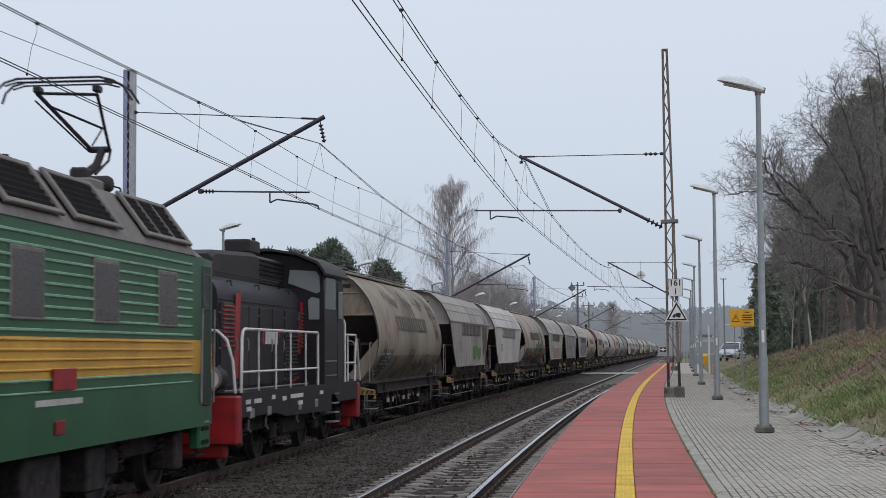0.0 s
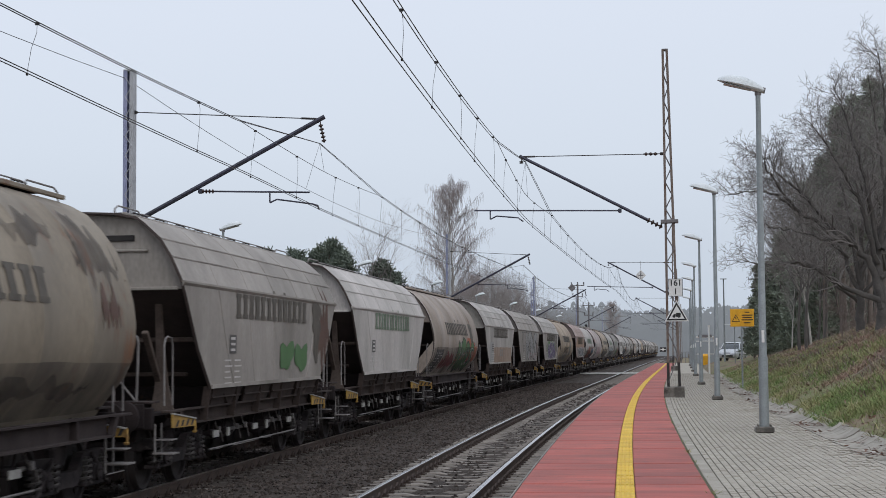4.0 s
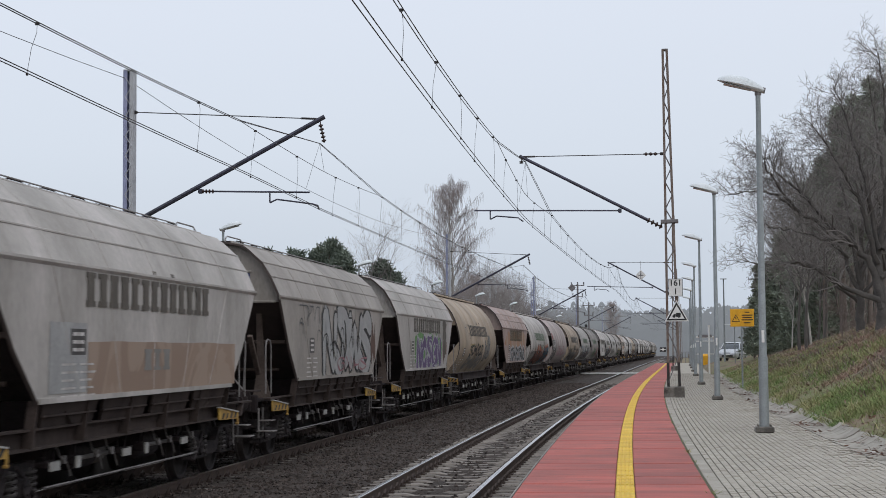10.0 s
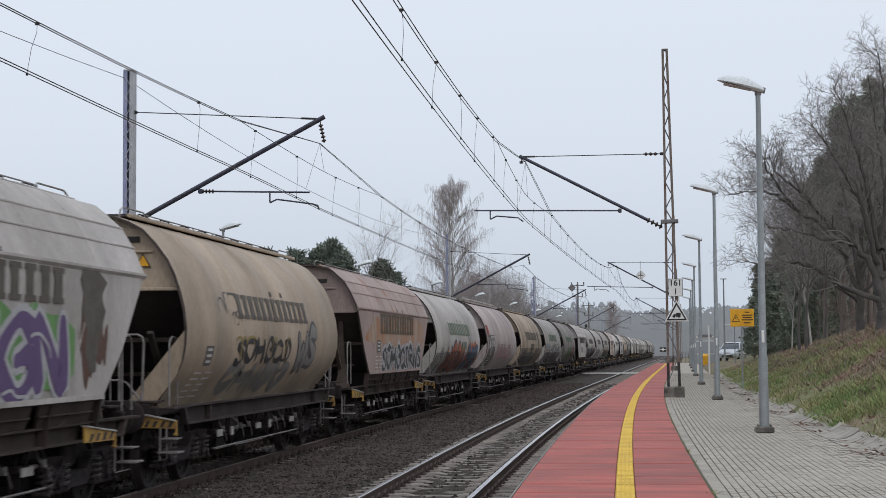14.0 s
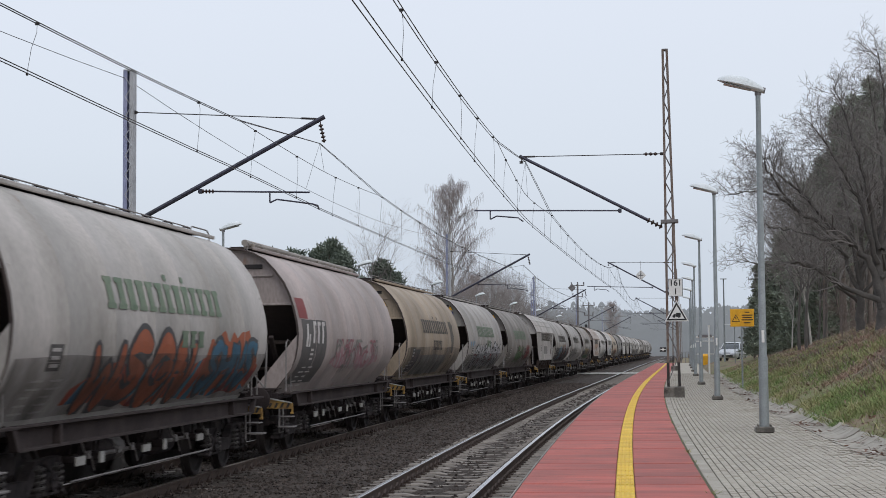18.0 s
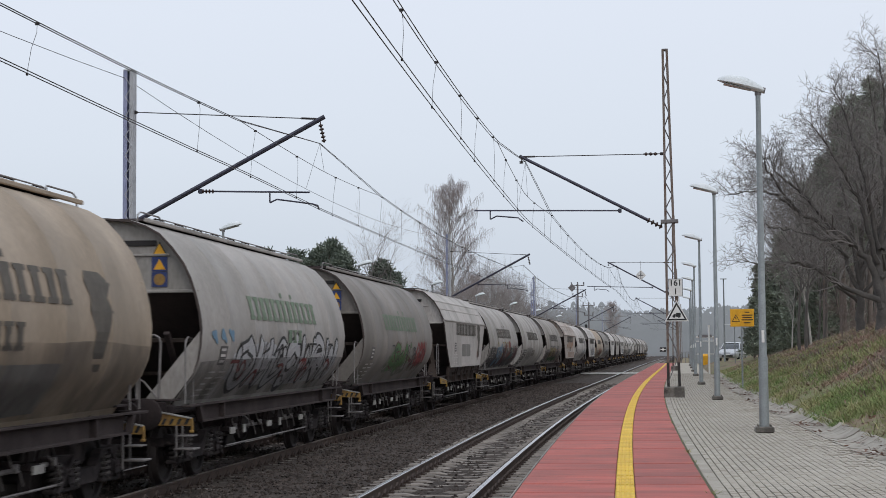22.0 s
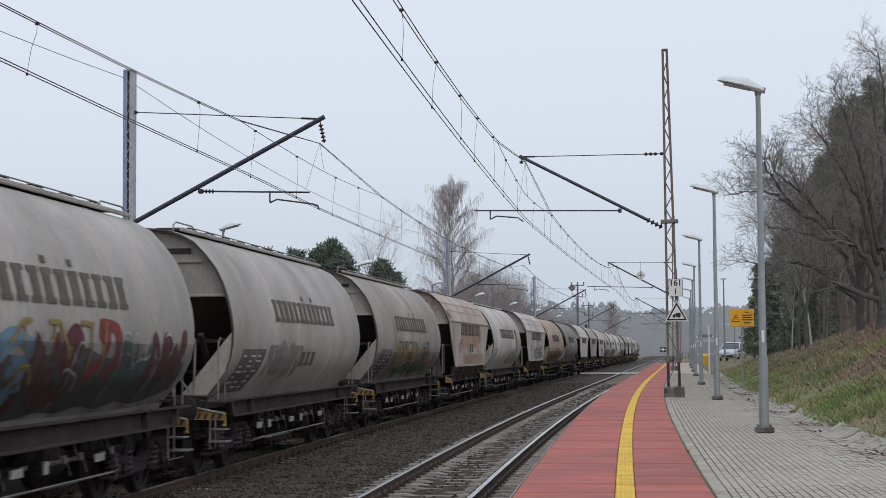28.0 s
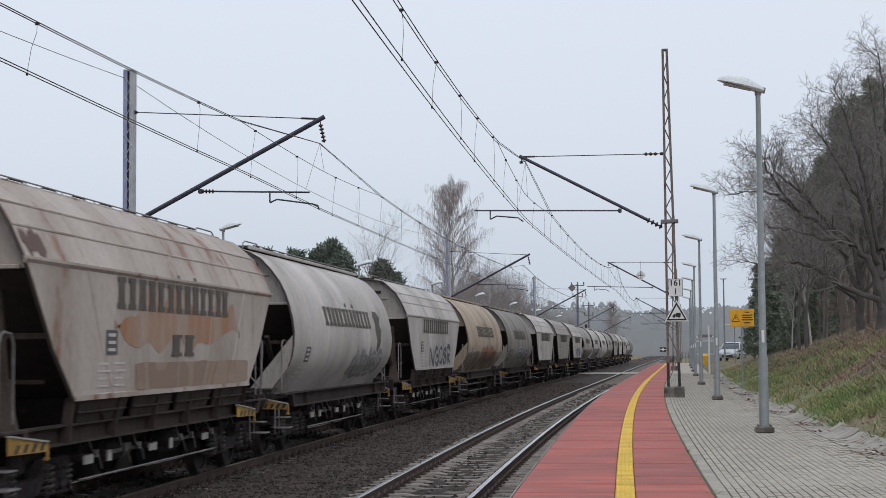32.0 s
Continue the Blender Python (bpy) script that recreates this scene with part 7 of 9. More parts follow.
    for y in (2.5, 9.1):
        loco_bogie(w, y, r=0.5)
    mb = MB()
    mb.box((0, 5.8, 0.55), (2.3, 2.2, 0.4), 0.06)
    part("fuel_tank", mb, BOGIE, w)
    return w


ELECTRIC = build_electric()
SHUNTER = build_shunter()

# ---- overhead line ----
def lattice_mast(name, label, height, w0, w1, mats, depth=0.24, rungs=26, base=True, t=0.05, tarred=False):
    """A mast of two channels laced with flat bars, tapering upwards."""
    mast = thing(name, Matrix.Identity(4), label, "mast", "overhead line masts")
    d = depth / 2
    for sgn, mt in ((-1, mats[0]), (1, mats[1])):
        def leg(za, zc, grow=0.0):
            mb = MB()
            rings = []
            for z in (za, zc):
                a = sgn * (w0 + (w1 - w0) * z / height) / 2
                h = t / 2 + grow
                # a channel: web outside, flanges turned in
                u = [(a + sgn * h, -d - grow), (a + sgn * h, d + grow), (a - sgn * h, d + grow), (a - sgn * h, d - 0.015), (a + sgn * (h - 0.015), d - 0.015), (a + sgn * (h - 0.015), -d + 0.015), (a - sgn * h, -d + 0.015), (a - sgn * h, -d - grow)]
                rings.append([(x, y, z) for x, y in u])
            return mb.loft(rings)
        ch = part("channel", leg(0.3, height), mt, mast)
        if tarred:
            part("tar_coat", leg(0.3, 0.98, 0.004), TAR, ch, "black tarred foot of the channel")
    z, i = 0.42, 0
    pitch = (height - 0.6) / rungs
    while z + pitch < height - 0.05:
        step = pitch * (1.9 if tarred and z < 2.6 else 1.0)
        k0, k1 = (w0 + (w1 - w0) * z / height) / 2, (w0 + (w1 - w0) * (z + step) / height) / 2
        s = 1 if i % 2 else -1
        for face in (-1, 1):
            mb = MB()
            mb.tube([(s * k0, face * depth / 2, z), (-s * k1, face * depth / 2, z + step)], 0.012, 4)
            part("lacing_bar", mb, mats[2], mast)
        z, i = z + step, i + 1
    mb = MB()
    mb.box((0, 0, height), (w1 + t, depth, 0.05), 0.008)
    part("cap_plate", mb, mats[2], mast)
    if base:
        mb = MB()
        mb.box((0, 0, 0.05), (0.58, 0.6, 0.5), 0.03)
        part("footing", mb, FOOTING, mast, "stained concrete footing")
    return mast


def insulator(mb, a, b, r=0.055, n=4, slot=1):
    a, b = Vector(a), Vector(b)
    pts, rs = [a], [0.02]
    for i in range(n):
        for f, rr in ((0.15, 0.022), (0.35, r), (0.6, r), (0.8, 0.022)):
            pts.append(a + (b - a) * ((i + f) / n))
            rs.append(rr)
    pts.append(b)
    rs.append(0.02)
    mb.tube(pts, rs, 8, slot)


def cantilever(mast, side, pts, heavy=0.05, joints=("tie", "strut")):
    """Strut, tie, registration arm and steady arm; points are (x, z) from the mast foot, side tells which way the track lies. joints: which members carry insulators."""
    P = {k: Vector((side * x, 0.0, z)) for k, (x, z) in pts.items()}
    mb = MB()
    b, e = P["base"], P["tip"]
    past = (e - b).normalized()
    if "strut" in joints:
        insulator(mb, b + (e - b) * 0.02, b + (e - b) * 0.13, 0.075, 4)
        mb.tube([b + (e - b) * 0.12, e + past * 0.06], heavy, 8)
    else:
        mb.tube([b, e + past * 0.12], heavy, 8)
    part("strut", mb, [ARM_DARK, INSUL], mast, "dark slanting strut tube")
    mb = MB()
    t = P["tie"]
    mb.tube([t, e], 0.013, 5)
    mb.box(t, (0.12, 0.1, 0.08), 0.01)
    if "tie" in joints:
        insulator(mb, t + (e - t) * 0.03, t + (e - t) * 0.13, 0.05, 3)
    mb.tube([t + (e - t) * 0.90, e], 0.028, 6)
    part("tie_rod", mb, [WIRE, INSUL], mast)
    mb = MB()
    mb.tube([P["reg0"], P["reg1"]], 0.024, 6)
    r0, r1 = P["reg0"], P["reg1"]
    if "arm" in joints:
        insulator(mb, r0 + (r1 - r0) * 0.01, r0 + (r1 - r0) * 0.13)
    mb.box(r0, (0.1, 0.12, 0.12), 0.02)
    part("registration_arm", mb, [ARM_DARK, INSUL], mast)
    mb = MB()
    mb.tube([P["st0"], P["st1"]], 0.02, 6)
    mb.tube([P["st1"], P["st2"], P["st3"], (P["st3"] + P["con"]) / 2 + Vector((side * 0.05, 0, 0.03)), P["con"]], 0.022, 6)
    part("steady_arm", mb, ARM_DARK, mast)
    mb = MB()
    insulator(mb, P["tip"] - Vector((0, 0, 0.12)), P["mes"], 0.06, 5, 0)
    mb.tube([P["tip"], P["tip"] - Vector((0, 0, 0.14))], 0.014, 5)
    part("hanging_insulator", mb, INSUL, mast)


R_FOOT, R_S = 3.92, 47.5
right_mast = lattice_mast("catenary_mast", "tapering lattice mast with cantilever on the paved platform", 9.95, 0.32, 0.115, (MAST_RUST, MAST_RUST, MAST_GREY), 0.2, 24, t=0.068, tarred=True)
LEAN = pose(0, 0, 0, 0, -0.7, 0)
right_mast.matrix_basis = on_line(R_S, R_FOOT, PLAT_Z) @ LEAN


def rel(o, z, foot, zf):
    return (abs(foot - o), z - zf)


RP = {k: rel(o, z, R_FOOT, PLAT_Z) for k, (o, z) in dict(tip=(-0.28, 7.6), base=(3.80, 5.39), tie=(3.76, 7.55), reg0=(2.52, 5.95), reg1=(-1.68, 6.08), st0=(-1.22, 6.06), st1=(-1.22, 5.81), st2=(-1.03, 5.90), st3=(-0.40, 5.83), con=(-0.26, 5.72), mes=(-0.28, 7.40)).items()}
cantilever(right_mast, -1, RP, 0.045)
mb = MB()
mb.box((0, -0.02, 5.0), (0.5, 0.3, 0.1), 0.01)
part("arm_bracket", mb, MAST_GREY, right_mast)
L_FOOT, L_S = -9.63, 40.0
left_mast = lattice_mast("catenary_mast", "blue-grey steel mast with long cantilever beyond the train", 9.0, 0.165, 0.165, (MAST_BLUE, MAST_PALE, MAST_PALE), 0.24, 34, t=0.105)
left_mast.matrix_basis = on_line(L_S, L_FOOT, 0.05)
LP = {k: rel(o, z, L_FOOT, 0.05) for k, (o, z) in dict(tip=(-4.75, 7.71), base=(-9.5, 5.22), tie=(-9.5, 8.0), reg0=(-7.8, 5.97), reg1=(-5.02, 5.89), st0=(-6.03, 5.90), st1=(-6.03, 5.65), st2=(-5.85, 5.73), st3=(-4.95, 5.60), con=(-4.79, 5.46), mes=(-4.65, 7.12)).items()}
cantilever(left_mast, 1, LP, 0.06, ("arm",))
SUP1, SUP2 = [-12.0, 47.5, 107.0, 172.0, 238.0, 305.0], [-20.0, 40.0, 99.0, 158.0, 222.0, 290.0]
for s in SUP1[2:]:
    copy_thing(right_mast, on_line(s, R_FOOT, PLAT_Z if s < PLAT_S1 else 0.3))
for s in SUP2[2:]:
    copy_thing(left_mast, on_line(s, L_FOOT, 0.05))

# kilometre plate and warning triangle on the platform mast
def text_part(name, body, size, m, parent, mat):
    cu = bpy.data.curves.new(name, "FONT")
    cu.body, cu.size, cu.align_x, cu.align_y, cu.extrude = body, size, "CENTER", "CENTER", 0.001
    cu.offset = size * 0.018
    tmp = bpy.data.objects.new(name, cu)
    scene.collection.objects.link(tmp)
    me = bpy.data.meshes.new_from_object(tmp.evaluated_get(bpy.context.evaluated_depsgraph_get()))
    bpy.data.objects.remove(tmp)
    me.materials.clear()
    me.materials.append(mat)
    ob = part(name, me, mat, parent, m=m)
    return ob


FACE = pose(0, 0, 0, 90, 0, 0)      # upright, facing the eye
plate = thing("distance_plate", on_line(R_S, R_FOOT, 3.44) @ pose(0.08, -0.14, 0), "white distance plate with black digits on a mast", "sign")
mb = MB()
mb.box((0, 0, 0.26), (0.40, 0.012, 0.50), 0.004)
part("plate", mb, WHITE, plate)
mb = MB()
for x, z, sx, sz in ((0, 0.505, 0.40, 0.012), (0, 0.015, 0.40, 0.012), (-0.194, 0.26, 0.012, 0.5), (0.194, 0.26, 0.012, 0.5)):
    mb.box((x, -0.008, z), (sx, 0.006, sz))
part("border", mb, BLACK, plate)
text_part("digits", "161", 0.235, pose(0, -0.009, 0.385) @ FACE, plate, BLACK)
text_part("digit", "1", 0.235, pose(0.0, -0.009, 0.14) @ FACE, plate, BLACK)


def triangle_sign():
    sign = thing("warning_sign", on_line(R_S, R_FOOT, 2.74) @ pose(0.10, -0.16, 0), "white warning triangle with black border and vehicle pictogram", "sign")
    h, w = 0.60, 0.68
    def tri(k, y, slot=0):
        mb = MB()
        c = h / 3
        pts = [(-w / 2 * k, c - c * k), (w / 2 * k, c - c * k), (0, c + (h - c) * k)]
        mb.prism(pts, 1, y - 0.003, y + 0.003)
        return mb
    part("backing", tri(1.0, 0), WHITE, sign)
    part("border", tri(0.86, -0.006), BLACK, sign)
    part("panel", tri(0.64, -0.012), WHITE, sign)
    mb = MB()
    mb.prism([(-0.02, 0.13), (0.11, 0.13), (0.11, 0.24), (-0.02, 0.24)], 1, -0.022, -0.018)
    mb.prism([(-0.12, 0.13), (-0.03, 0.13), (-0.03, 0.21), (-0.08, 0.21), (-0.10, 0.17), (-0.12, 0.165)], 1, -0.022, -0.018)
    for x in (-0.075, 0.06):
        mb.disc((x, -0.02, 0.125), (0, 1, 0), 0.026, 0.006, 12)
    part("pictogram", mb, BLACK, sign)


triangle_sign()
mb = MB()
mb.box((-0.30, -0.16, 1.35), (0.18, 0.01, 0.13), 0.003)
ob = solid("small_plate", mb, BLACK, "small black and white plate fixed to the mast", "sign", m=on_line(R_S, R_FOOT, PLAT_Z))
mb = MB()
mb.box((-0.30, -0.167, 1.35), (0.15, 0.004, 0.03))
mb.box((-0.30, -0.167, 1.35), (0.03, 0.006, 0.10))
part("white_cross", mb, WHITE, ob)


# wires
def wire_part(name, pts, r, parent, n=5):
    return part(name, MB().tube(pts, r, n), WIRE, parent)


def build_overhead(sups, centre, zig, heights, z_sup, label, before, after, lows, z_stitch, hang):
    """Contact pair, carrier pair with its sag, and at each support a stitch wire under the raised carrier.
    before, after: (reach, height) where the carrier leaves the stitch wire; hang: places of the droppers from a support on."""
    line = thing("overhead_line", Matrix.Identity(4), label, "overhead line", "overhead lines")
    off = lambda s: centre + float(np.interp(s, sups, [zig * (1 if i % 2 else -1) for i in range(len(sups))]))
    z_con = lambda s: float(np.interp(s, heights[0], heights[1]))
    spans = list(zip(sups, sups[1:]))

    def z_low(s):
        """Height of the lower wire of the carrier, which holds the droppers."""
        for i, (a, b) in enumerate(spans):
            if a <= s <= b:
                a1, b1 = a + after[0], b - before[0]
                if s < a1:
                    return z_stitch + (after[1] - z_stitch) * ((s - a) / after[0]) ** 1.5
                if s > b1:
                    return z_stitch + (before[1] - z_stitch) * ((b - s) / before[0]) ** 1.5
                m = (a1 + b1) / 2
                low = lows[min(i, len(lows) - 1)]
                end = after[1] if s < m else before[1]
                return low + (end - low) * ((s - m) / (b1 - m)) ** 2
        return z_stitch
    s_all = np.arange(sups[0] + 0.5, sups[-1] - 1, 2.0)
    for d in (-0.04, 0.04):
        wire_part("contact_wire", [at(s, off(s) + d, z_con(s)) for s in s_all], 0.008, line)
        for a, b in spans:
            inner = np.linspace(a + after[0], b - before[0], 18)
            wire_part("carrier_wire", [at(a, off(a) + d * 0.3, z_sup)] + [at(s, off(s) + d * 0.7, z_low(s)) for s in inner] + [at(b, off(b) + d * 0.3, z_sup)], 0.008, line)
    for b in sups[1:]:
        wire_part("stitch_wire", [at(s, off(s), z_low(min(s, sups[-1]))) for s in np.linspace(b - before[0], b + after[0], 14)], 0.007, line)
        for e, f in ((-0.6, 1.9), (0.5, 0.9)):
            wire_part("stay_wire", [at(b, off(b), z_sup), at(b + e * f, off(b) + (0.02 if e > 0 else -0.1), z_low(b + e * f) if e > 0 else z_con(b) + 0.42)], 0.004, line)
    for b in sups:
        for k, e in enumerate(hang):
            s = b + e
            if not 12 < s < min(190, sups[-1] - 3):
                continue
            side = 0.04 if k % 2 else -0.04
            zt, zc = z_low(s), z_con(s)
            wire_part("dropper", [at(s, off(s), zt), at(s + 0.03, off(s) + side * 0.4, zt - 0.12), at(s - 0.1, off(s) + side, (zt + zc) / 2), at(s - 0.25, off(s) + side, zc)], 0.0035, line, 4)
            for z, o2, y in ((zt, 0.0, 0.0), (zc, side, -0.25)):
                mb = MB()
                mb.box((o2, y, z - 0.01), (0.03 if o2 else 0.06, 0.03, 0.04), 0.006)
                part("wire_clamp", mb, WIRE, line, m=on_line(s, off(s)))
    return line


build_overhead(SUP1, 0.0, -0.25, ([0, 35, 47, 60], [5.75, 5.74, 5.72, 5.72]), 7.40, "double contact and carrier wires over the near track", (9.6, 6.78), (10.0, 6.66), (6.44, 6.44), 6.44,
               (-29.8, -26, -21.8, -18, -14.5, -10.7, -7, -3.5, 3, 6.5, 10, 14, 18, 22, 26))
build_overhead(SUP2, TRACK2, 0.14, ([0, 20, 28, 33, 36, 40, 60], [5.66, 5.622, 5.58, 5.565, 5.525, 5.472, 5.455]), 7.10, "double contact and carrier wires over the train", (7.9, 6.565), (9.4, 6.664), (6.26, 6.39), 6.455,
               (-26.8, -22.8, -18.9, -10.9, -6.6, -2.6, 2.1, 5.5, 9.6, 13.3, 17.6, 21.9, 25.9, 29.9))
feeder = thing("feeder_line", Matrix.Identity(4), "single feeder wire along the mast tops", "overhead line")
pts = []
for a, b in zip(SUP2, SUP2[1:]):
    for k in range(16):
        t = k / 16
        pts.append(at(a + (b - a) * t, L_FOOT - 0.1, 8.86 - 0.8 * 4 * t * (1 - t)))
wire_part("feeder_wire", pts, 0.008, feeder)


# ---- platform lamps ----
def build_lamp(height, label, base_plate=True):
    lamp = thing("street_lamp", Matrix.Identity(4), label, "lamp", "platform lamps")
    mb = MB()
    mb.tube([(0, 0, 0.02), (0, 0, 1.2), (0, 0, 1.25), (0, 0, height)], [0.080, 0.075, 0.062, 0.040], 14)
    part("post", mb, GALV, lamp)
    mb = MB()
    mb.box((0, 0, 0.05), (0.30, 0.30, 0.10), 0.02)
    for x in (-0.1, 0.1):
        for y in (-0.1, 0.1):
            mb.tube([(x, y, 0.1), (x, y, 0.13)], 0.016, 6)
    part("foot_plate", mb, FOOTING, lamp)
    mb = MB()
    mb.box((-0.0, -0.072, 1.55), (0.045, 0.012, 0.20), 0.003)
    part("number_strip", mb, WHITE, lamp)
    # the head reaches out over the platform and tips up
    tip = pose(0, 0, height - 0.02, 0, 14, 0)
    rings, n = [], 12
    for t, wd, up, dn in ((0.10, 0.05, 0.03, -0.05), (0.02, 0.10, 0.075, -0.06), (-0.12, 0.13, 0.125, -0.045), (-0.30, 0.15, 0.155, -0.03), (-0.48, 0.135, 0.14, -0.02), (-0.60, 0.095, 0.09, -0.01), (-0.67, 0.03, 0.035, 0.0)):
        ring = []
        for k in range(n):
            a = 2 * math.pi * k / n
            z = up * math.sin(a) if math.sin(a) > 0 else -dn * math.sin(a)
            ring.append((t, wd * math.cos(a), z))
        rings.append(ring)
    mb = MB()
    mb.loft(rings, mat=tip)
    head = part("lamp_head", mb, LAMP_SHELL, lamp, "white moulded lamp head")
    mb = MB()
    mb.box((-0.33, 0, -0.035), (0.46, 0.2, 0.02), 0.008, mat=tip)
    part("lens", mb, LAMP_LENS, head)
    mb = MB()
    mb.tube([(0, 0, height - 0.12), (0, 0, height)], 0.055, 10)
    mb.tube([(0.12, 0, 0.0), (-0.04, 0, 0.0)], 0.05, 8, mat=tip)
    part("collar", mb, MAST_GREY, lamp)
    return lamp


lamp = build_lamp(5.60, "grey steel platform lamp with white head")
lamp.matrix_basis = on_line(27.28, 5.03, PLAT_Z)
for s in (44.78, 64.1, 84.6, 101.5, 119.5, 138.0):
    copy_thing(lamp, on_line(s, 5.03, PLAT_Z))
for s in (53.6, 77.5, 100.8, 122.8, 147.7, 173.2, 203.0):
    m = on_line(s, -10.9, 0.5) @ pose(0, 0, 0, 0, 0, 180)
    copy_thing(lamp, m)
# ---- things beside the platform ----
def yellow_sign():
    zg = float(ground_height(57.4, 6.32))
    sign = thing("warning_board", on_line(57.4, 6.32, zg), "yellow warning board with triangle on a thin post", "sign")
    mb = MB()
    mb.tube([(-0.02, 0.02, -0.1), (-0.02, 0.02, 3.35 - zg)], 0.03, 8)
    part("post", mb, GALV, sign)
    zc = 3.01 - zg
    mb = MB()
    mb.box((0, 0, zc), (0.80, 0.02, 0.60), 0.008)
    board = part("board", mb, SIGN_YELLOW, sign)
    mb = MB()
    for k, (z, w) in enumerate(((0.19, 0.16), (0.09, 0.36), (0.01, 0.32), (-0.07, 0.38), (-0.17, 0.22))):
        mb.box((0.17, -0.013, zc + z), (w, 0.004, 0.035))
    part("text_bars", mb, BLACK, board)
    mb = MB()
    mb.prism([(-0.35, zc - 0.13), (-0.07, zc - 0.13), (-0.21, zc + 0.12)], 1, -0.016, -0.012)
    part("triangle", mb, BLACK, board)
    mb = MB()
    mb.prism([(-0.315, zc - 0.11), (-0.105, zc - 0.11), (-0.21, zc + 0.075)], 1, -0.02, -0.0165)
    part("triangle_field", mb, SIGN_YELLOW, board)
    mb = MB()
    mb.prism([(-0.225, zc + 0.03), (-0.195, zc + 0.03), (-0.2, zc - 0.02), (-0.185, zc - 0.02), (-0.21, zc - 0.09), (-0.205, zc - 0.035), (-0.225, zc - 0.035)], 1, -0.0235, -0.0205)
    part("bolt_mark", mb, BLACK, board)


yellow_sign()
mb = MB()
mb.tube([(0, 0, -0.1), (0, 0, 2.72)], 0.05, 8)
mb.box((0, 0, 2.73), (0.11, 0.11, 0.03), 0.006)
solid("white_post", mb, WHITE, "white painted post in the grass verge", "post", m=on_line(96.0, 5.9, 0.58))
GLASS = glass_material("shelter_glass", (0.32, 0.35, 0.37, 1), 0.12)


def shelter():
    st = thing("waiting_shelter", on_line(150.0, 6.3, 0.58), "small glazed waiting shelter with white frame", "shelter")
    W, D, H = 1.85, 3.2, 2.4
    for x in (-W / 2, W / 2):
        for y in (-D / 2, 0, D / 2):
            mb = MB()
            mb.box((x, y, H / 2), (0.11, 0.11, H), 0.01)
            part("frame_post", mb, WHITE, st)
    for y in (-D / 2, D / 2):
        mb = MB()
        mb.box((0, y, 0.95), (W - 0.07, 0.05, 0.06), 0.008)
        mb.box((0, y, 2.1), (W - 0.07, 0.05, 0.06), 0.008)
        part("frame_rail", mb, WHITE, st)
        mb = MB()
        mb.box((0, y, 1.5), (W - 0.1, 0.012, 1.1))
        part("pane", mb, GLASS, st)
        mb = MB()
        mb.box((0, y, 0.5), (W - 0.1, 0.012, 0.8))
        part("pane", mb, GLASS, st)
    mb = MB()
    mb.prism([(-W / 2 - 0.15, H), (W / 2 + 0.1, H + 0.02), (W / 2 + 0.1, H + 0.10), (0, H + 0.2), (-W / 2 - 0.15, H + 0.08)], 1, -D / 2 - 0.12, D / 2 + 0.12)
    part("roof", mb, WHITE, st)
    mb = MB()
    mb.box((0.1, -D / 2 - 0.16, H + 0.16), (1.2, 0.03, 0.22), 0.006)
    part("name_board", mb, MAST_GREY, st)
    mb = MB()
    mb.box((0.35, 0, 0.45), (0.4, 2.4, 0.05), 0.01)
    part("bench", mb, MAST_GREY, st)


shelter()
bin_ = thing("litter_bin", on_line(147.0, 6.35, 0.57), "yellow plastic grit bin beside the shelter", "bin")
mb = MB()
mb.loft([[(-0.22, -0.24, 0), (0.22, -0.24, 0), (0.22, 0.24, 0), (-0.22, 0.24, 0)], [(-0.26, -0.3, 0.76), (0.26, -0.3, 0.76), (0.26, 0.3, 0.76), (-0.26, 0.3, 0.76)]])
part("tub", mb, SIGN_YELLOW, bin_)
mb = MB()
mb.loft([[(-0.28, -0.32, 0.76), (0.28, -0.32, 0.76), (0.28, 0.32, 0.76), (-0.28, 0.32, 0.76)], [(-0.24, -0.2, 0.9), (0.24, -0.2, 0.9), (0.24, 0.28, 0.96), (-0.24, 0.28, 0.96)]])
part("lid", mb, SIGN_YELLOW, bin_)
fence = thing("railing_fence", on_line(163.0, 4.5, PLAT_Z), "grey pipe railing at the platform end", "fence")
for i in range(6):
    mb = MB()
    mb.tube([(-0.9 + 0.36 * i, 0, 0), (-0.9 + 0.36 * i, 0, 1.1)], 0.03, 6)
    part("post", mb, MAST_GREY, fence)
for z in (0.55, 1.1):
    mb = MB()
    mb.tube([(-0.9, 0, z), (0.9, 0, z)], 0.028, 6)
    part("rail", mb, MAST_GREY, fence)

SILVER = material("car_silver", (0.62, 0.64, 0.66, 1), (0.55, 0.57, 0.6, 1), 0.3, 0.3, big=2, fine=30, bump=0.0, spec=0.6)
TYRE = material("tyre_rubber", (0.03, 0.03, 0.03, 1), None, 0.85, big=6, fine=40)
CARGLASS = glass_material("car_glass", (0.05, 0.06, 0.07, 1), 0.08)


CAR_O = 8.45


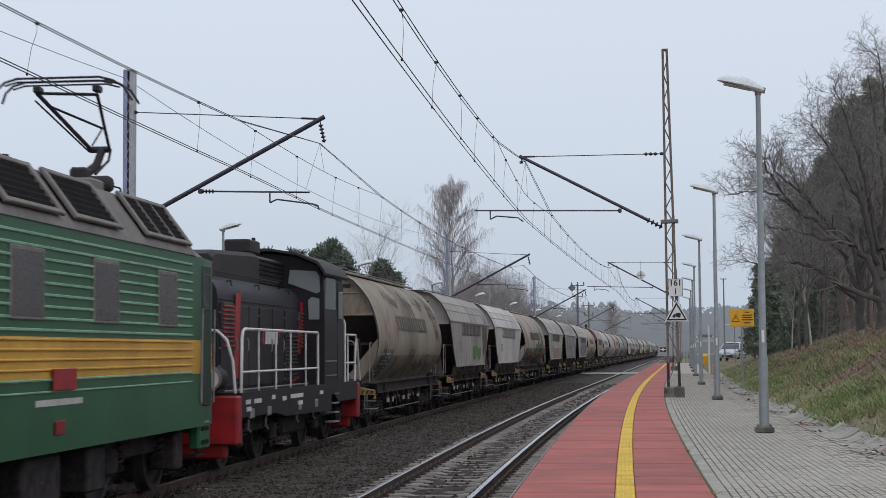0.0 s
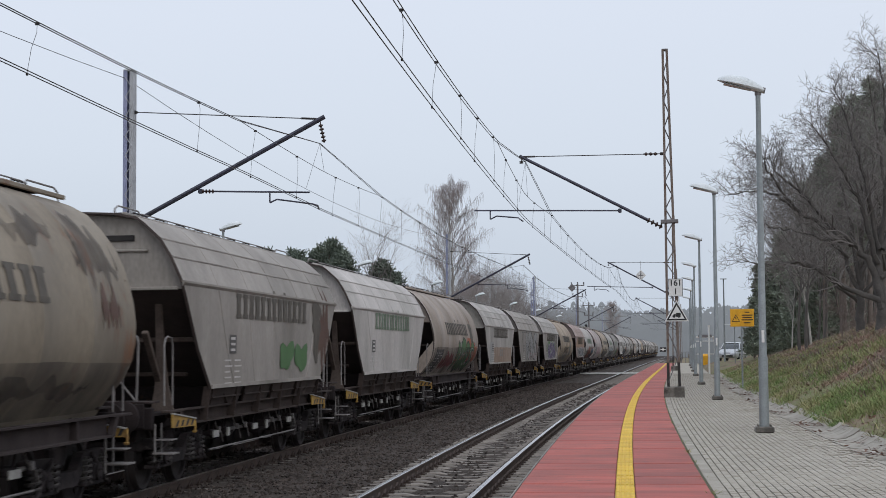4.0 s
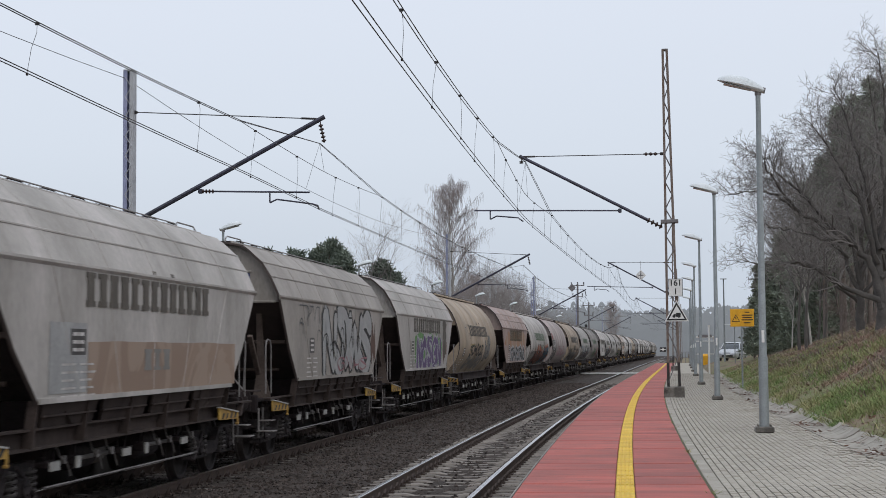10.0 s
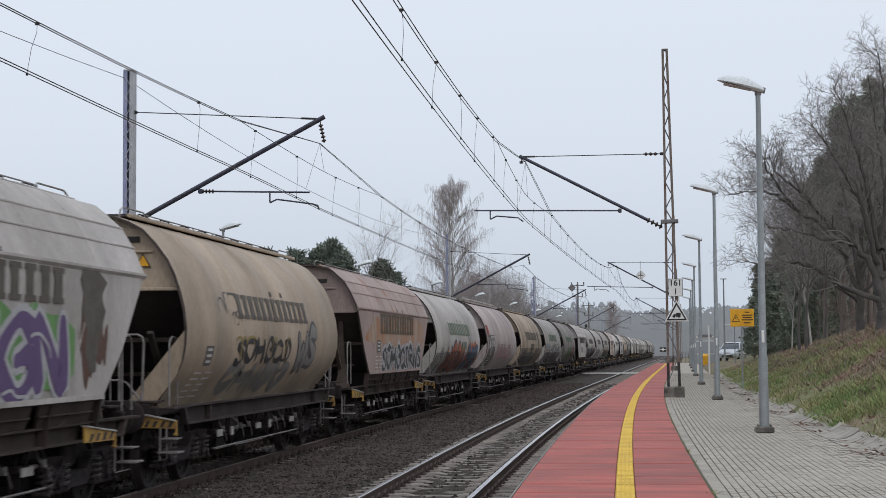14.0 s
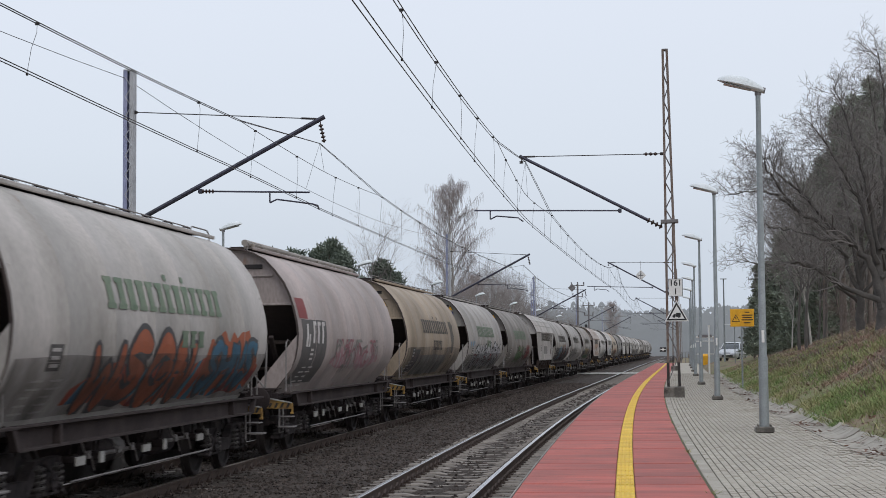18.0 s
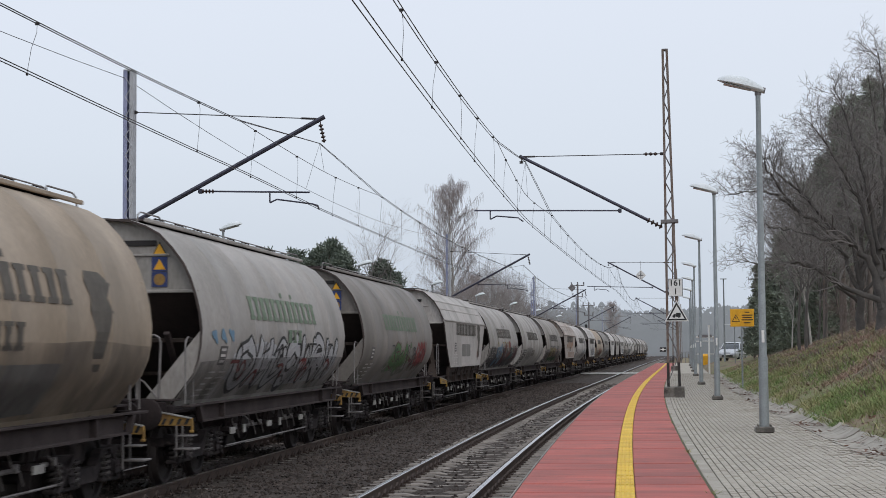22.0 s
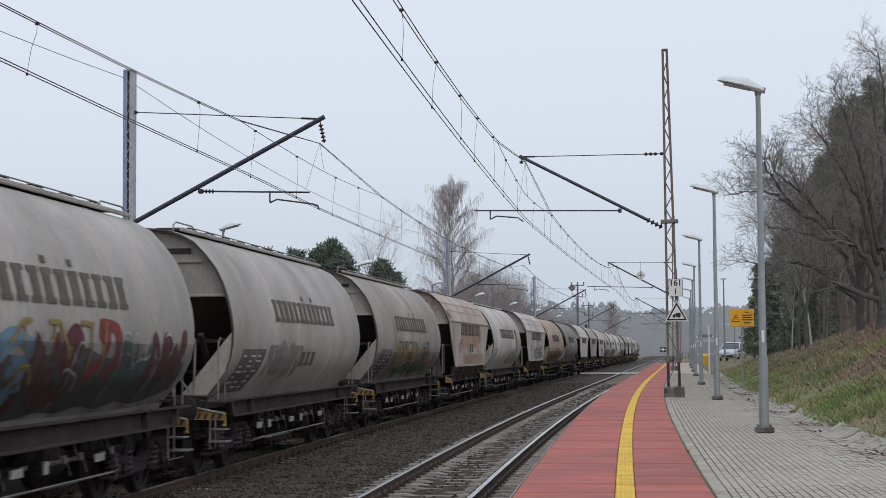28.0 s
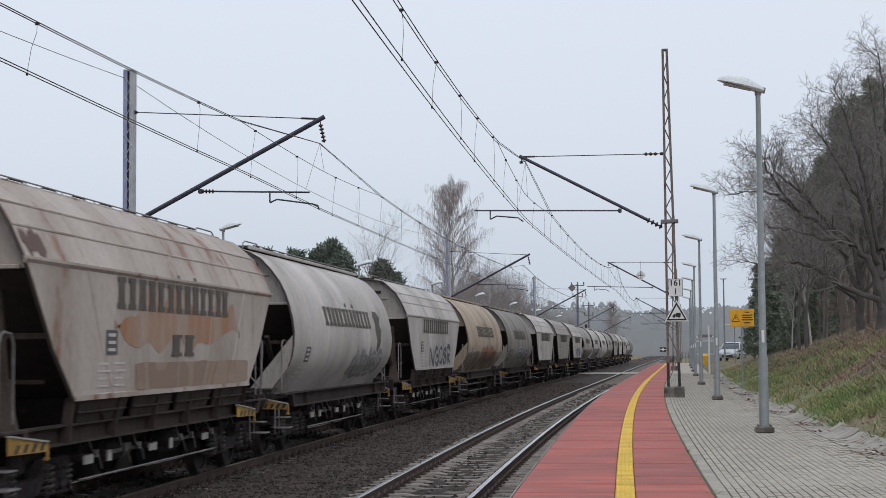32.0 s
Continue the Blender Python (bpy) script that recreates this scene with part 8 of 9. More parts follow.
def parked_car():
    """A hatchback with its nose towards the eye (negative y)."""
    zg = float(ground_height(137.0, CAR_O)) - 0.05
    car = thing("parked_car", on_line(137.0, CAR_O, zg, -14), "silver hatchback parked on the verge", "car")
    # body sections along the car: half width, sill, belt line, crown of the bonnet or deck
    body = [(-2.02, 0.58, 0.40, 0.60, 0.64), (-1.96, 0.74, 0.30, 0.70, 0.76), (-1.75, 0.82, 0.24, 0.76, 0.85), (-1.2, 0.86, 0.22, 0.84, 0.95), (-0.8, 0.87, 0.22, 0.90, 1.0), (0.6, 0.87, 0.22, 0.94, 1.0), (1.5, 0.86, 0.24, 0.96, 1.02), (1.92, 0.80, 0.32, 0.94, 1.0), (2.02, 0.70, 0.42, 0.86, 0.92)]
    mb = MB()
    mb.loft([[(-w * 0.93, y, z0), (w * 0.93, y, z0), (w, y, z0 + 0.14), (w * 1.0, y, zb - 0.12), (w * 0.95, y, zb), (w * 0.72, y, zc), (-w * 0.72, y, zc), (-w * 0.95, y, zb), (-w, y, zb - 0.12), (-w, y, z0 + 0.14)] for y, w, z0, zb, zc in body])
    part("body", mb, SILVER, car, smooth=50)
    # glazed cabin with the roof on it
    cabin = [(-0.98, 0.74, 0.96, 0.99), (-0.62, 0.70, 0.96, 1.24), (-0.25, 0.64, 0.97, 1.43), (0.2, 0.63, 0.98, 1.50), (1.0, 0.62, 0.98, 1.48), (1.5, 0.62, 0.98, 1.36), (1.86, 0.66, 0.98, 1.02)]
    mb = MB()
    mb.loft([[(-0.76, y, z0), (0.76, y, z0), (w, y, z1 - 0.03), (w * 0.85, y, z1), (-w * 0.85, y, z1), (-w, y, z1 - 0.03)] for y, w, z0, z1 in cabin])
    part("cabin", mb, CARGLASS, car, "dark glazed cabin", smooth=50)
    mb = MB()
    mb.loft([[(-w * 1.02, y, z - 0.05), (-w * 0.86, y, z + 0.015), (w * 0.86, y, z + 0.015), (w * 1.02, y, z - 0.05)] for y, w, z in ((-0.28, 0.64, 1.43), (0.2, 0.64, 1.50), (1.0, 0.63, 1.48), (1.5, 0.63, 1.37))], closed=False)
    part("roof", mb, SILVER, car, smooth=50)
    for sgn in (-1, 1):
        mb = MB()
        mb.tube([(sgn * 0.76, -1.0, 0.97), (sgn * 0.66, -0.27, 1.42), (sgn * 0.65, 0.2, 1.48)], 0.045, 6)
        mb.tube([(sgn * 0.75, 0.35, 0.98), (sgn * 0.66, 0.3, 1.47)], 0.04, 6)
        mb.tube([(sgn * 0.66, 1.0, 1.46), (sgn * 0.72, 1.8, 1.0)], 0.06, 6)
        part("pillar", mb, SILVER, car)
        mb = MB()
        mb.loft([[(sgn * 0.42, -1.985, 0.60), (sgn * 0.70, -1.93, 0.62), (sgn * 0.68, -1.93, 0.73), (sgn * 0.45, -1.975, 0.70)], [(sgn * 0.46, -1.88, 0.64), (sgn * 0.80, -1.76, 0.66), (sgn * 0.78, -1.74, 0.77), (sgn * 0.48, -1.84, 0.76)]])
        part("headlight", mb, LAMP_LENS, car)
        mb = MB()
        mb.box((sgn * 0.97, -0.66, 1.02), (0.2, 0.1, 0.13), 0.04)
        part("mirror", mb, SILVER, car)
        for y in (-1.25, 1.3):
            mb = MB()
            mb.disc((sgn * 0.78, y, 0.31), (1, 0, 0), 0.31, 0.2, 18)
            wheel = part("tyre", mb, TYRE, car)
            mb = MB()
            mb.disc((sgn * 0.885, y, 0.31), (1, 0, 0), 0.2, 0.02, 14)
            part("rim", mb, SILVER, wheel)
    mb = MB()
    mb.box((0, -2.03, 0.42), (0.9, 0.05, 0.14), 0.02)
    mb.box((0, -2.0, 0.64), (0.5, 0.06, 0.07), 0.02)
    part("grille", mb, BLACK, car)
    mb = MB()
    mb.box((0, -2.065, 0.52), (0.5, 0.012, 0.1), 0.003)
    part("number_plate", mb, WHITE, car, "blank white plate")


parked_car()
# white boards of the foot crossing over the tracks
cross = thing("foot_crossing", on_line(140.0, 0), "pale boarded foot crossing over the rails", "crossing")
for i in range(4):
    mb = MB()
    mb.box((-2.1, i * 0.42, -0.02), (7.2, 0.38, 0.1), 0.01)
    part("board", mb, WHITE if i == 0 else CONCRETE, cross)
# transformer pole and signal among the far wires
def service_pole(s, o, h):
    p = thing("service_pole", on_line(s, o, 0.0), "grey service pole with insulators and cross-arms", "pole")
    mb = MB()
    mb.tube([(0, 0, 0), (0, 0, h)], [0.16, 0.11], 8)
    part("post", mb, MAST_GREY, p)
    for z, w in ((h - 0.2, 1.7), (h - 1.6, 1.3)):
        mb = MB()
        mb.box((0, 0, z), (w, 0.1, 0.1), 0.01)
        arm = part("cross_arm", mb, MAST_GREY, p)
        for k in (-0.45, 0.0, 0.45):
            mb = MB()
            insulator(mb, (k * w, 0, z + 0.05), (k * w, 0, z + 0.45), 0.1, 3, 0)
            part("insulator", mb, INSUL, arm)


service_pole(205, -8.4, 10.2)
service_pole(230, -8.5, 8.4)
blue_mast = lattice_mast("lattice_mast", "pale blue lattice mast beyond the train", 8.2, 0.42, 0.34, (MAST_BLUE, MAST_BLUE, MAST_BLUE), rungs=16)
blue_mast.matrix_basis = on_line(150, -9.05, 0.0)
sig = thing("signal_post", on_line(215, -8.0, 0.0), "white and grey banded signal post with black head", "signal")
for k in range(9):
    mb = MB()
    mb.tube([(0, 0, 0.5 * k), (0, 0, 0.5 * k + 0.5)], 0.06, 8)
    part("post_band", mb, WHITE if k % 2 else MAST_GREY, sig)
mb = MB()
mb.box((0, 0, 4.9), (0.36, 0.3, 0.85), 0.1)
part("signal_head", mb, BLACK, sig)
dia = thing("diamond_sign", on_line(105.0, 1.84, 6.31), "white diamond sign hung from the overhead line", "sign")
mb = MB()
mb.prism([(-0.33, 0.35), (0, 0.0), (0.33, 0.35), (0, 0.7)], 1, -0.01, 0.01)
part("plate", mb, WHITE, dia)
mb = MB()
mb.box((0, -0.014, 0.35), (0.3, 0.005, 0.05))
mb.box((0, -0.014, 0.35), (0.05, 0.006, 0.5))
mb.tube([(0, 0, 0.7), (0, 0, 1.25)], 0.012, 5)
part("mark", mb, MAST_GREY, dia)
dia2 = thing("diamond_sign", on_line(157.0, -5.94, 7.5), "dark diamond sign hung from the overhead line", "sign")
mb = MB()
mb.prism([(-0.38, 0.4), (0, 0.0), (0.38, 0.4), (0, 0.8)], 1, -0.01, 0.01)
part("plate", mb, MAST_GREY, dia2)
mb = MB()
mb.tube([(0, 0, -0.35), (0, 0, 0.02)], 0.02, 6)
part("bracket", mb, MAST_GREY, dia2)
tall = thing("park_lamp", on_line(128, 7.58, 1.0), "thin lamp post beyond the verge", "lamp")
mb = MB()
mb.tube([(0, 0, 0), (0, 0, 6.3)], [0.07, 0.05], 8)
part("post", mb, GALV, tall)
mb = MB()
mb.box((0, 0, 6.33), (0.5, 0.2, 0.07), 0.02)
part("lamp_head", mb, GALV, tall)

short = thing("park_lamp", on_line(110, 7.79, float(ground_height(110, 7.79))), "short lamp post with a curved head beside the car", "lamp")
mb = MB()
mb.tube([(0, 0, -0.1), (0, 0, 2.35), (-0.1, 0, 2.5), (-0.35, 0, 2.55)], 0.03, 8)
part("post", mb, GALV, short)
mb = MB()
mb.box((-0.45, 0, 2.55), (0.4, 0.16, 0.08), 0.03)
part("lamp_head", mb, LAMP_SHELL, short)

# ---- trees and undergrowth ----
BARK = material("dark_bark", (0.105, 0.096, 0.089, 1), (0.065, 0.06, 0.056, 1), 0.95, big=2, fine=25, bump=0.6, dist=0.02)
TWIG = material("bare_twigs", (0.21, 0.195, 0.185, 1), (0.15, 0.138, 0.132, 1), 0.95, big=2, fine=20, bump=0)
BIRCH_BARK = material("birch_bark", (0.42, 0.40, 0.37, 1), (0.28, 0.26, 0.24, 1), 0.85, big=1.5, fine=14, bump=0.2, third=(0.05, 0.045, 0.04, 1), third_at=0.60, third_scale=6)
# Paler than bare birch twigs: distance haze is put into this colour.
BIRCH_TWIG = material("hazed_birch_twigs", (0.33, 0.285, 0.275, 1), (0.25, 0.215, 0.21, 1), 0.95, big=2, fine=20, bump=0)
PINE_BARK = material("pine_bark", (0.19, 0.155, 0.135, 1), (0.13, 0.11, 0.10, 1), 0.95, big=2, fine=20, bump=0.5, dist=0.02)
# Both needle greens are lightened; haze over the trees is painted in.
NEEDLE = material("pine_needles", (0.255, 0.29, 0.225, 1), (0.195, 0.222, 0.175, 1), 0.9, big=1.2, fine=8, bump=0, vary=0.35, island=True)
NEEDLE_GREEN = material("hazed_young_needles", (0.155, 0.185, 0.145, 1), (0.115, 0.14, 0.115, 1), 0.9, big=1.2, fine=8, bump=0, vary=0.35, island=True)
SHRUB = material("rusty_shrub_twigs", (0.21, 0.165, 0.145, 1), (0.165, 0.135, 0.12, 1), 0.95, big=2, fine=20, bump=0)
# Scrub twigs lightened in colour to stand for haze farther off.
HAZED_TWIG = material("hazed_scrub_twigs", (0.26, 0.235, 0.225, 1), (0.19, 0.17, 0.165, 1), 0.95, big=2, fine=20, bump=0)
GRASS = material("grass_blades", (0.175, 0.255, 0.085, 1), (0.33, 0.30, 0.15, 1), 0.9, big=0.7, fine=5, bump=0, vary=0.3, island=True, contrast=0.85)
TUFT = material("dry_grass_tufts", (0.36, 0.32, 0.21, 1), (0.25, 0.24, 0.13, 1), 0.9, big=1.2, fine=4, bump=0, vary=0.3, island=True)
BRANCH = material("dead_branch_bark", (0.36, 0.31, 0.25, 1), (0.24, 0.2, 0.16, 1), 0.9, big=3, fine=25, bump=0.3)
DRY = material("dry_bracken", (0.33, 0.215, 0.165, 1), (0.22, 0.15, 0.12, 1), 0.95, big=0.9, fine=5, bump=0, vary=0.4, island=True)
LEAF = material("fallen_leaves", (0.15, 0.075, 0.05, 1), (0.09, 0.05, 0.036, 1), 0.9, big=3, fine=10, bump=0, vary=0.45, island=True)


class Wood:
    """Grows tapering limbs into a trunk mesh and a twig mesh."""

    def __init__(self, seed):
        self.r = random.Random(seed)
        self.limbs, self.twigs = MB(), MB()

    def limb(self, p, d, length, radius, level, top, droop=0.0, spread=0.9, kids=(6, 6, 5, 4), up=0.15, wander=0.16, ratio=(0.38, 0.62), thin=(0.5, 0.7)):
        r = self.r
        n = max(3, int(length / 0.45)) if level < 3 else 3
        n = min(n, 12)
        pts, rs = [p.copy()], [radius]
        d = d.normalized()
        spots = []
        for i in range(n):
            d = (d + Vector((r.gauss(0, wander), r.gauss(0, wander), r.gauss(0, wander) + (up - droop * (1 + level)) * 0.12))).normalized()
            p = p + d * (length / n)
            pts.append(p.copy())
            rs.append(max(radius * (1 - 0.80 * (i + 1) / n), 0.0035))
            spots.append((p.copy(), d.copy(), rs[-1], (i + 1) / n))
        target = self.limbs if level < 2 else self.twigs
        target.tube(pts, rs, 7 if level == 0 else 5 if level == 1 else 3, 0, False)
        if level >= top:
            return
        k = kids[min(level, len(kids) - 1)]
        start = 0.35 if level == 0 else 0.18
        for j in range(k):
            f = start + (1 - start) * (j + r.random()) / k
            sp = min(spots, key=lambda q: abs(q[3] - f))
            a = r.uniform(0, 2 * math.pi)
            side = sp[1].orthogonal().normalized()
            side = Matrix.Rotation(a, 3, sp[1]) @ side
            nd = sp[1] * (1 - 0.55 * spread) + side * spread * r.uniform(0.6, 1.1) + Vector((0, 0, up * (1.2 if level == 0 else 0.4)))
            self.limb(sp[0], nd, length * (r.uniform(*ratio) if level == 0 else r.uniform(0.38, 0.62)) * (1.15 - 0.45 * f), max(sp[2] * r.uniform(*thin), 0.004), level + 1, top, droop, spread, kids, up, max(wander, 0.14), ratio, thin)


def bare_tree(name, label, seed, height, radius, lean=(0, 0), bark=BARK, twig=TWIG, droop=0.0, spread=0.85, kids=(9, 7, 6, 5), top=4, up=0.2, category="tree", ratio=(0.38, 0.62), thin=(0.5, 0.7), wander=0.07):
    wd = Wood(seed)
    wd.limb(Vector((0, 0, -0.2)), Vector((lean[0], lean[1], 1)), height, radius, 0, top, droop, spread, kids, up, wander, ratio, thin)
    t = thing(name, Matrix.Identity(4), label, category, "trees by the line")
    part("trunk", wd.limbs, bark, t, smooth=60)
    part("crown", wd.twigs, twig, t, "bare branching crown", smooth=0)
    return t


def needle_mesh(seed, tiers, height, width, start=0.3, round_top=False, mat=NEEDLE):
    """Clumps of needle sprays on whorled boughs, with gaps between."""
    rng = np.random.default_rng(seed)
    V, F = [], []
    for i in range(tiers):
        f = start + (1 - start) * (i + rng.random() * 0.6) / tiers
        z = f * height
        reach = width * (math.sqrt(max(1 - ((f - 0.72) / 0.30) ** 2, 0.06)) if round_top else (1.05 - f) ** 0.7) * rng.uniform(0.55, 1.1)
        for b in range(rng.integers(4, 7)):
            a = rng.uniform(0, 2 * np.pi)
            ln = reach * rng.uniform(0.5, 1.1)
            for c in range(int(5 + ln * 4)):
                t = rng.uniform(0.25, 1.0)
                cx, cy, cz = math.cos(a) * ln * t, math.sin(a) * ln * t, z + ln * t * 0.12 + rng.normal(0, 0.10)
                ctr = np.array([cx, cy, cz]) + rng.normal(0, 0.12, 3)
                for q in range(7):
                    d = rng.normal(0, 1, 3)
                    d[2] = abs(d[2]) * 0.7 + 0.1
                    d /= np.linalg.norm(d)
                    s = rng.normal(0, 1, 3)
                    s -= d * (s @ d)
                    s /= np.linalg.norm(s)
                    L, W = rng.uniform(0.22, 0.48), rng.uniform(0.03, 0.075)
                    n = len(V)
                    V += [ctr - s * W, ctr + s * W, ctr + d * L + s * W * 0.4, ctr + d * L - s * W * 0.4]
                    F.append((n, n + 1, n + 2, n + 3))
    me = bpy.data.meshes.new("needles")
    me.from_pydata([tuple(v) for v in V], [], F)
    me.materials.append(mat)
    return me


def pine(name, label, seed, height, width, start=0.35, tiers=22, round_top=False, mat=NEEDLE):
    t = thing(name, Matrix.Identity(4), label, "tree", "pines")
    r = random.Random(seed)
    mb = MB()
    pts = [(0.12 * r.gauss(0, 1) * k / 6, 0.12 * r.gauss(0, 1) * k / 6, height * k / 6 - 0.2) for k in range(7)]
    mb.tube(pts, [0.19 - 0.027 * k for k in range(7)], 8)
    for i in range(tiers):
        z = height * (start + (0.95 - start) * i / tiers)
        a = r.uniform(0, 6.28)
        ln = width * (1.05 - z / height) ** 0.7 * 0.8
        mb.tube([(0, 0, z), (math.cos(a) * ln * 0.5, math.sin(a) * ln * 0.5, z + 0.05 * ln), (math.cos(a) * ln, math.sin(a) * ln, z + ln * 0.12)], [0.04, 0.025, 0.01], 4)
    part("trunk", mb, PINE_BARK, t, smooth=60)
    part("crown", needle_mesh(seed, tiers, height, width, start, round_top, mat), mat, t, "dark green needle crown", smooth=0)
    return t


def stand(m_xy, z=None, turn=0.0, size=1.0):
    """A pose on the ground at (x, y)."""
    x, y = m_xy
    i = int(np.argmin((LX - x) ** 2 + (LY - y) ** 2))
    a = HEAD[i]
    o = (x - LX[i]) * math.cos(a) - (y - LY[i]) * math.sin(a)
    zz = float(ground_height(SS[i], o)) if z is None else z
    return Matrix.Translation((x, y, max(zz, -0.2))) @ Matrix.Rotation(turn, 4, "Z") @ Matrix.Scale(size, 4)


def place(proto, xy, turn=0.0, size=1.0, first=False, label=""):
    m = stand(xy, None, turn, 1.0)
    t = proto if first else copy_thing(proto, m)
    t.matrix_basis = m @ Matrix.Scale(size, 4)
    if label:
        t["label"] = label
    return t


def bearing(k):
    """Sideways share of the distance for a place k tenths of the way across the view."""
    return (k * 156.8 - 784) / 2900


rng = random.Random(12)
# big bare oaks on the bank
def spread_oak(name, label, seed, limbs, trunk, shoots=9, reach=1.5):
    """An oak whose main limbs follow given lines (side, up) from its foot, with shoots and twigs along them."""
    wd = Wood(seed)
    r = wd.r
    t = thing(name, Matrix.Identity(4), label, "tree", "trees by the line")
    for line, r0, r1 in [trunk] + limbs:
        depth = r.uniform(-0.9, 0.9)
        n = len(line) - 1
        pts, m = [], 6
        for i in range(n):
            for j in range(m):
                f = j / m
                g = (i + f) / n
                pts.append(Vector((line[i][0] + (line[i + 1][0] - line[i][0]) * f + r.gauss(0, 0.025), depth * g + r.gauss(0, 0.03), line[i][1] + (line[i + 1][1] - line[i][1]) * f + r.gauss(0, 0.025))))
        pts.append(Vector((line[-1][0], depth, line[-1][1])))
        rs = [r0 + (r1 - r0) * (i / (len(pts) - 1)) ** 0.8 for i in range(len(pts))]
        if (line, r0, r1) != trunk:
            wd.limbs.tube(pts, rs, 6, 0, False)
        else:
            wd.limbs.tube(pts, rs, 9, 0, False)
            continue
        length = sum((pts[i + 1] - pts[i]).length for i in range(len(pts) - 1))
        k = int(shoots * length)
        for j in range(k):
            f = 0.22 + 0.78 * (j + r.random()) / k
            i = min(int(f * (len(pts) - 1)), len(pts) - 2)
            d = (pts[i + 1] - pts[i]).normalized()
            side = Matrix.Rotation(r.uniform(0, 6.28), 3, d) @ d.orthogonal().normalized()
            nd = d * r.uniform(0.3, 0.9) + side * r.uniform(0.6, 1.0) + Vector((-0.1, 0, 0.28))
            wd.limb(pts[i], nd, reach * r.uniform(0.5, 1.15) * (1.1 - 0.45 * f), max(rs[i] * 0.4, 0.012), 2, 4, 0.0, 0.85, (6, 6, 6, 5), 0.12, 0.2)
    part("trunk", wd.limbs, BARK, t, smooth=60)
    part("crown", wd.twigs, TWIG, t, "bare twiggy crown", smooth=0)
    return t


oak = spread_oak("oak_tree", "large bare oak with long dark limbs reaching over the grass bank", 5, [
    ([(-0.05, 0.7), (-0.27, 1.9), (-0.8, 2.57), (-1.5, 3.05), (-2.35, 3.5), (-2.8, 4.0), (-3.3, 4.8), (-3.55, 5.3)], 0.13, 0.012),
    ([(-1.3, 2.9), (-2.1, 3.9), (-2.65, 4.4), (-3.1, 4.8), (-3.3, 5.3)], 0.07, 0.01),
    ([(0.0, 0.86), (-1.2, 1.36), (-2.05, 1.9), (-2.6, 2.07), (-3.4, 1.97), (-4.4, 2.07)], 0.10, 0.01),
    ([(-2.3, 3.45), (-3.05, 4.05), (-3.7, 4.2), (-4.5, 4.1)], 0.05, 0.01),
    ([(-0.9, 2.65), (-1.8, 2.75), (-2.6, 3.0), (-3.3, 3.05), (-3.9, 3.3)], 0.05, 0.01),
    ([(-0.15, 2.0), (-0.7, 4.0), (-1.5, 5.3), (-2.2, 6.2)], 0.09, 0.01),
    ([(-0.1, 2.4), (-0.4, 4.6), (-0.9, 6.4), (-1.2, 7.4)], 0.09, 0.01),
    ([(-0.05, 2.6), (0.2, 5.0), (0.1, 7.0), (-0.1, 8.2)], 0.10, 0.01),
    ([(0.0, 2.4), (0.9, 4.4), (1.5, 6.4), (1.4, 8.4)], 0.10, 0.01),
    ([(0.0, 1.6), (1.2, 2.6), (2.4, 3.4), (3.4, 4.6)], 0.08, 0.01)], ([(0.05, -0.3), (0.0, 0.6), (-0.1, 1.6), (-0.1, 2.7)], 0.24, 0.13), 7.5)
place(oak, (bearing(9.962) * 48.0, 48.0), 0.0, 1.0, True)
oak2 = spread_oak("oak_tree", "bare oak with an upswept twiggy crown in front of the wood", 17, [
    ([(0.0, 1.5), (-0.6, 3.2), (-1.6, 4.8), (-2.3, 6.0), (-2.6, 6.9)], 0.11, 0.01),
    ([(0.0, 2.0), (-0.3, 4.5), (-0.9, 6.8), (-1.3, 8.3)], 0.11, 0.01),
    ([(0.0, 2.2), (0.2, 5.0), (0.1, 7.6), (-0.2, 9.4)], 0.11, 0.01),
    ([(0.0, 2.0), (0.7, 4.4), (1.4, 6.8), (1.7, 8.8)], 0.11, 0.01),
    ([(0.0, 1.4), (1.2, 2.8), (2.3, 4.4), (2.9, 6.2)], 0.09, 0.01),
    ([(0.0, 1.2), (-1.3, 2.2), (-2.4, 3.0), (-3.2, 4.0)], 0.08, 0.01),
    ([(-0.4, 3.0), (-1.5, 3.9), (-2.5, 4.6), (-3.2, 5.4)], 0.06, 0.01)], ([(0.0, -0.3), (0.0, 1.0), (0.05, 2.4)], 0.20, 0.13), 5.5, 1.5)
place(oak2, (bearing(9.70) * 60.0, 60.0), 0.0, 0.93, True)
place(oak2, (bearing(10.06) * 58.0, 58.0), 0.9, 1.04)
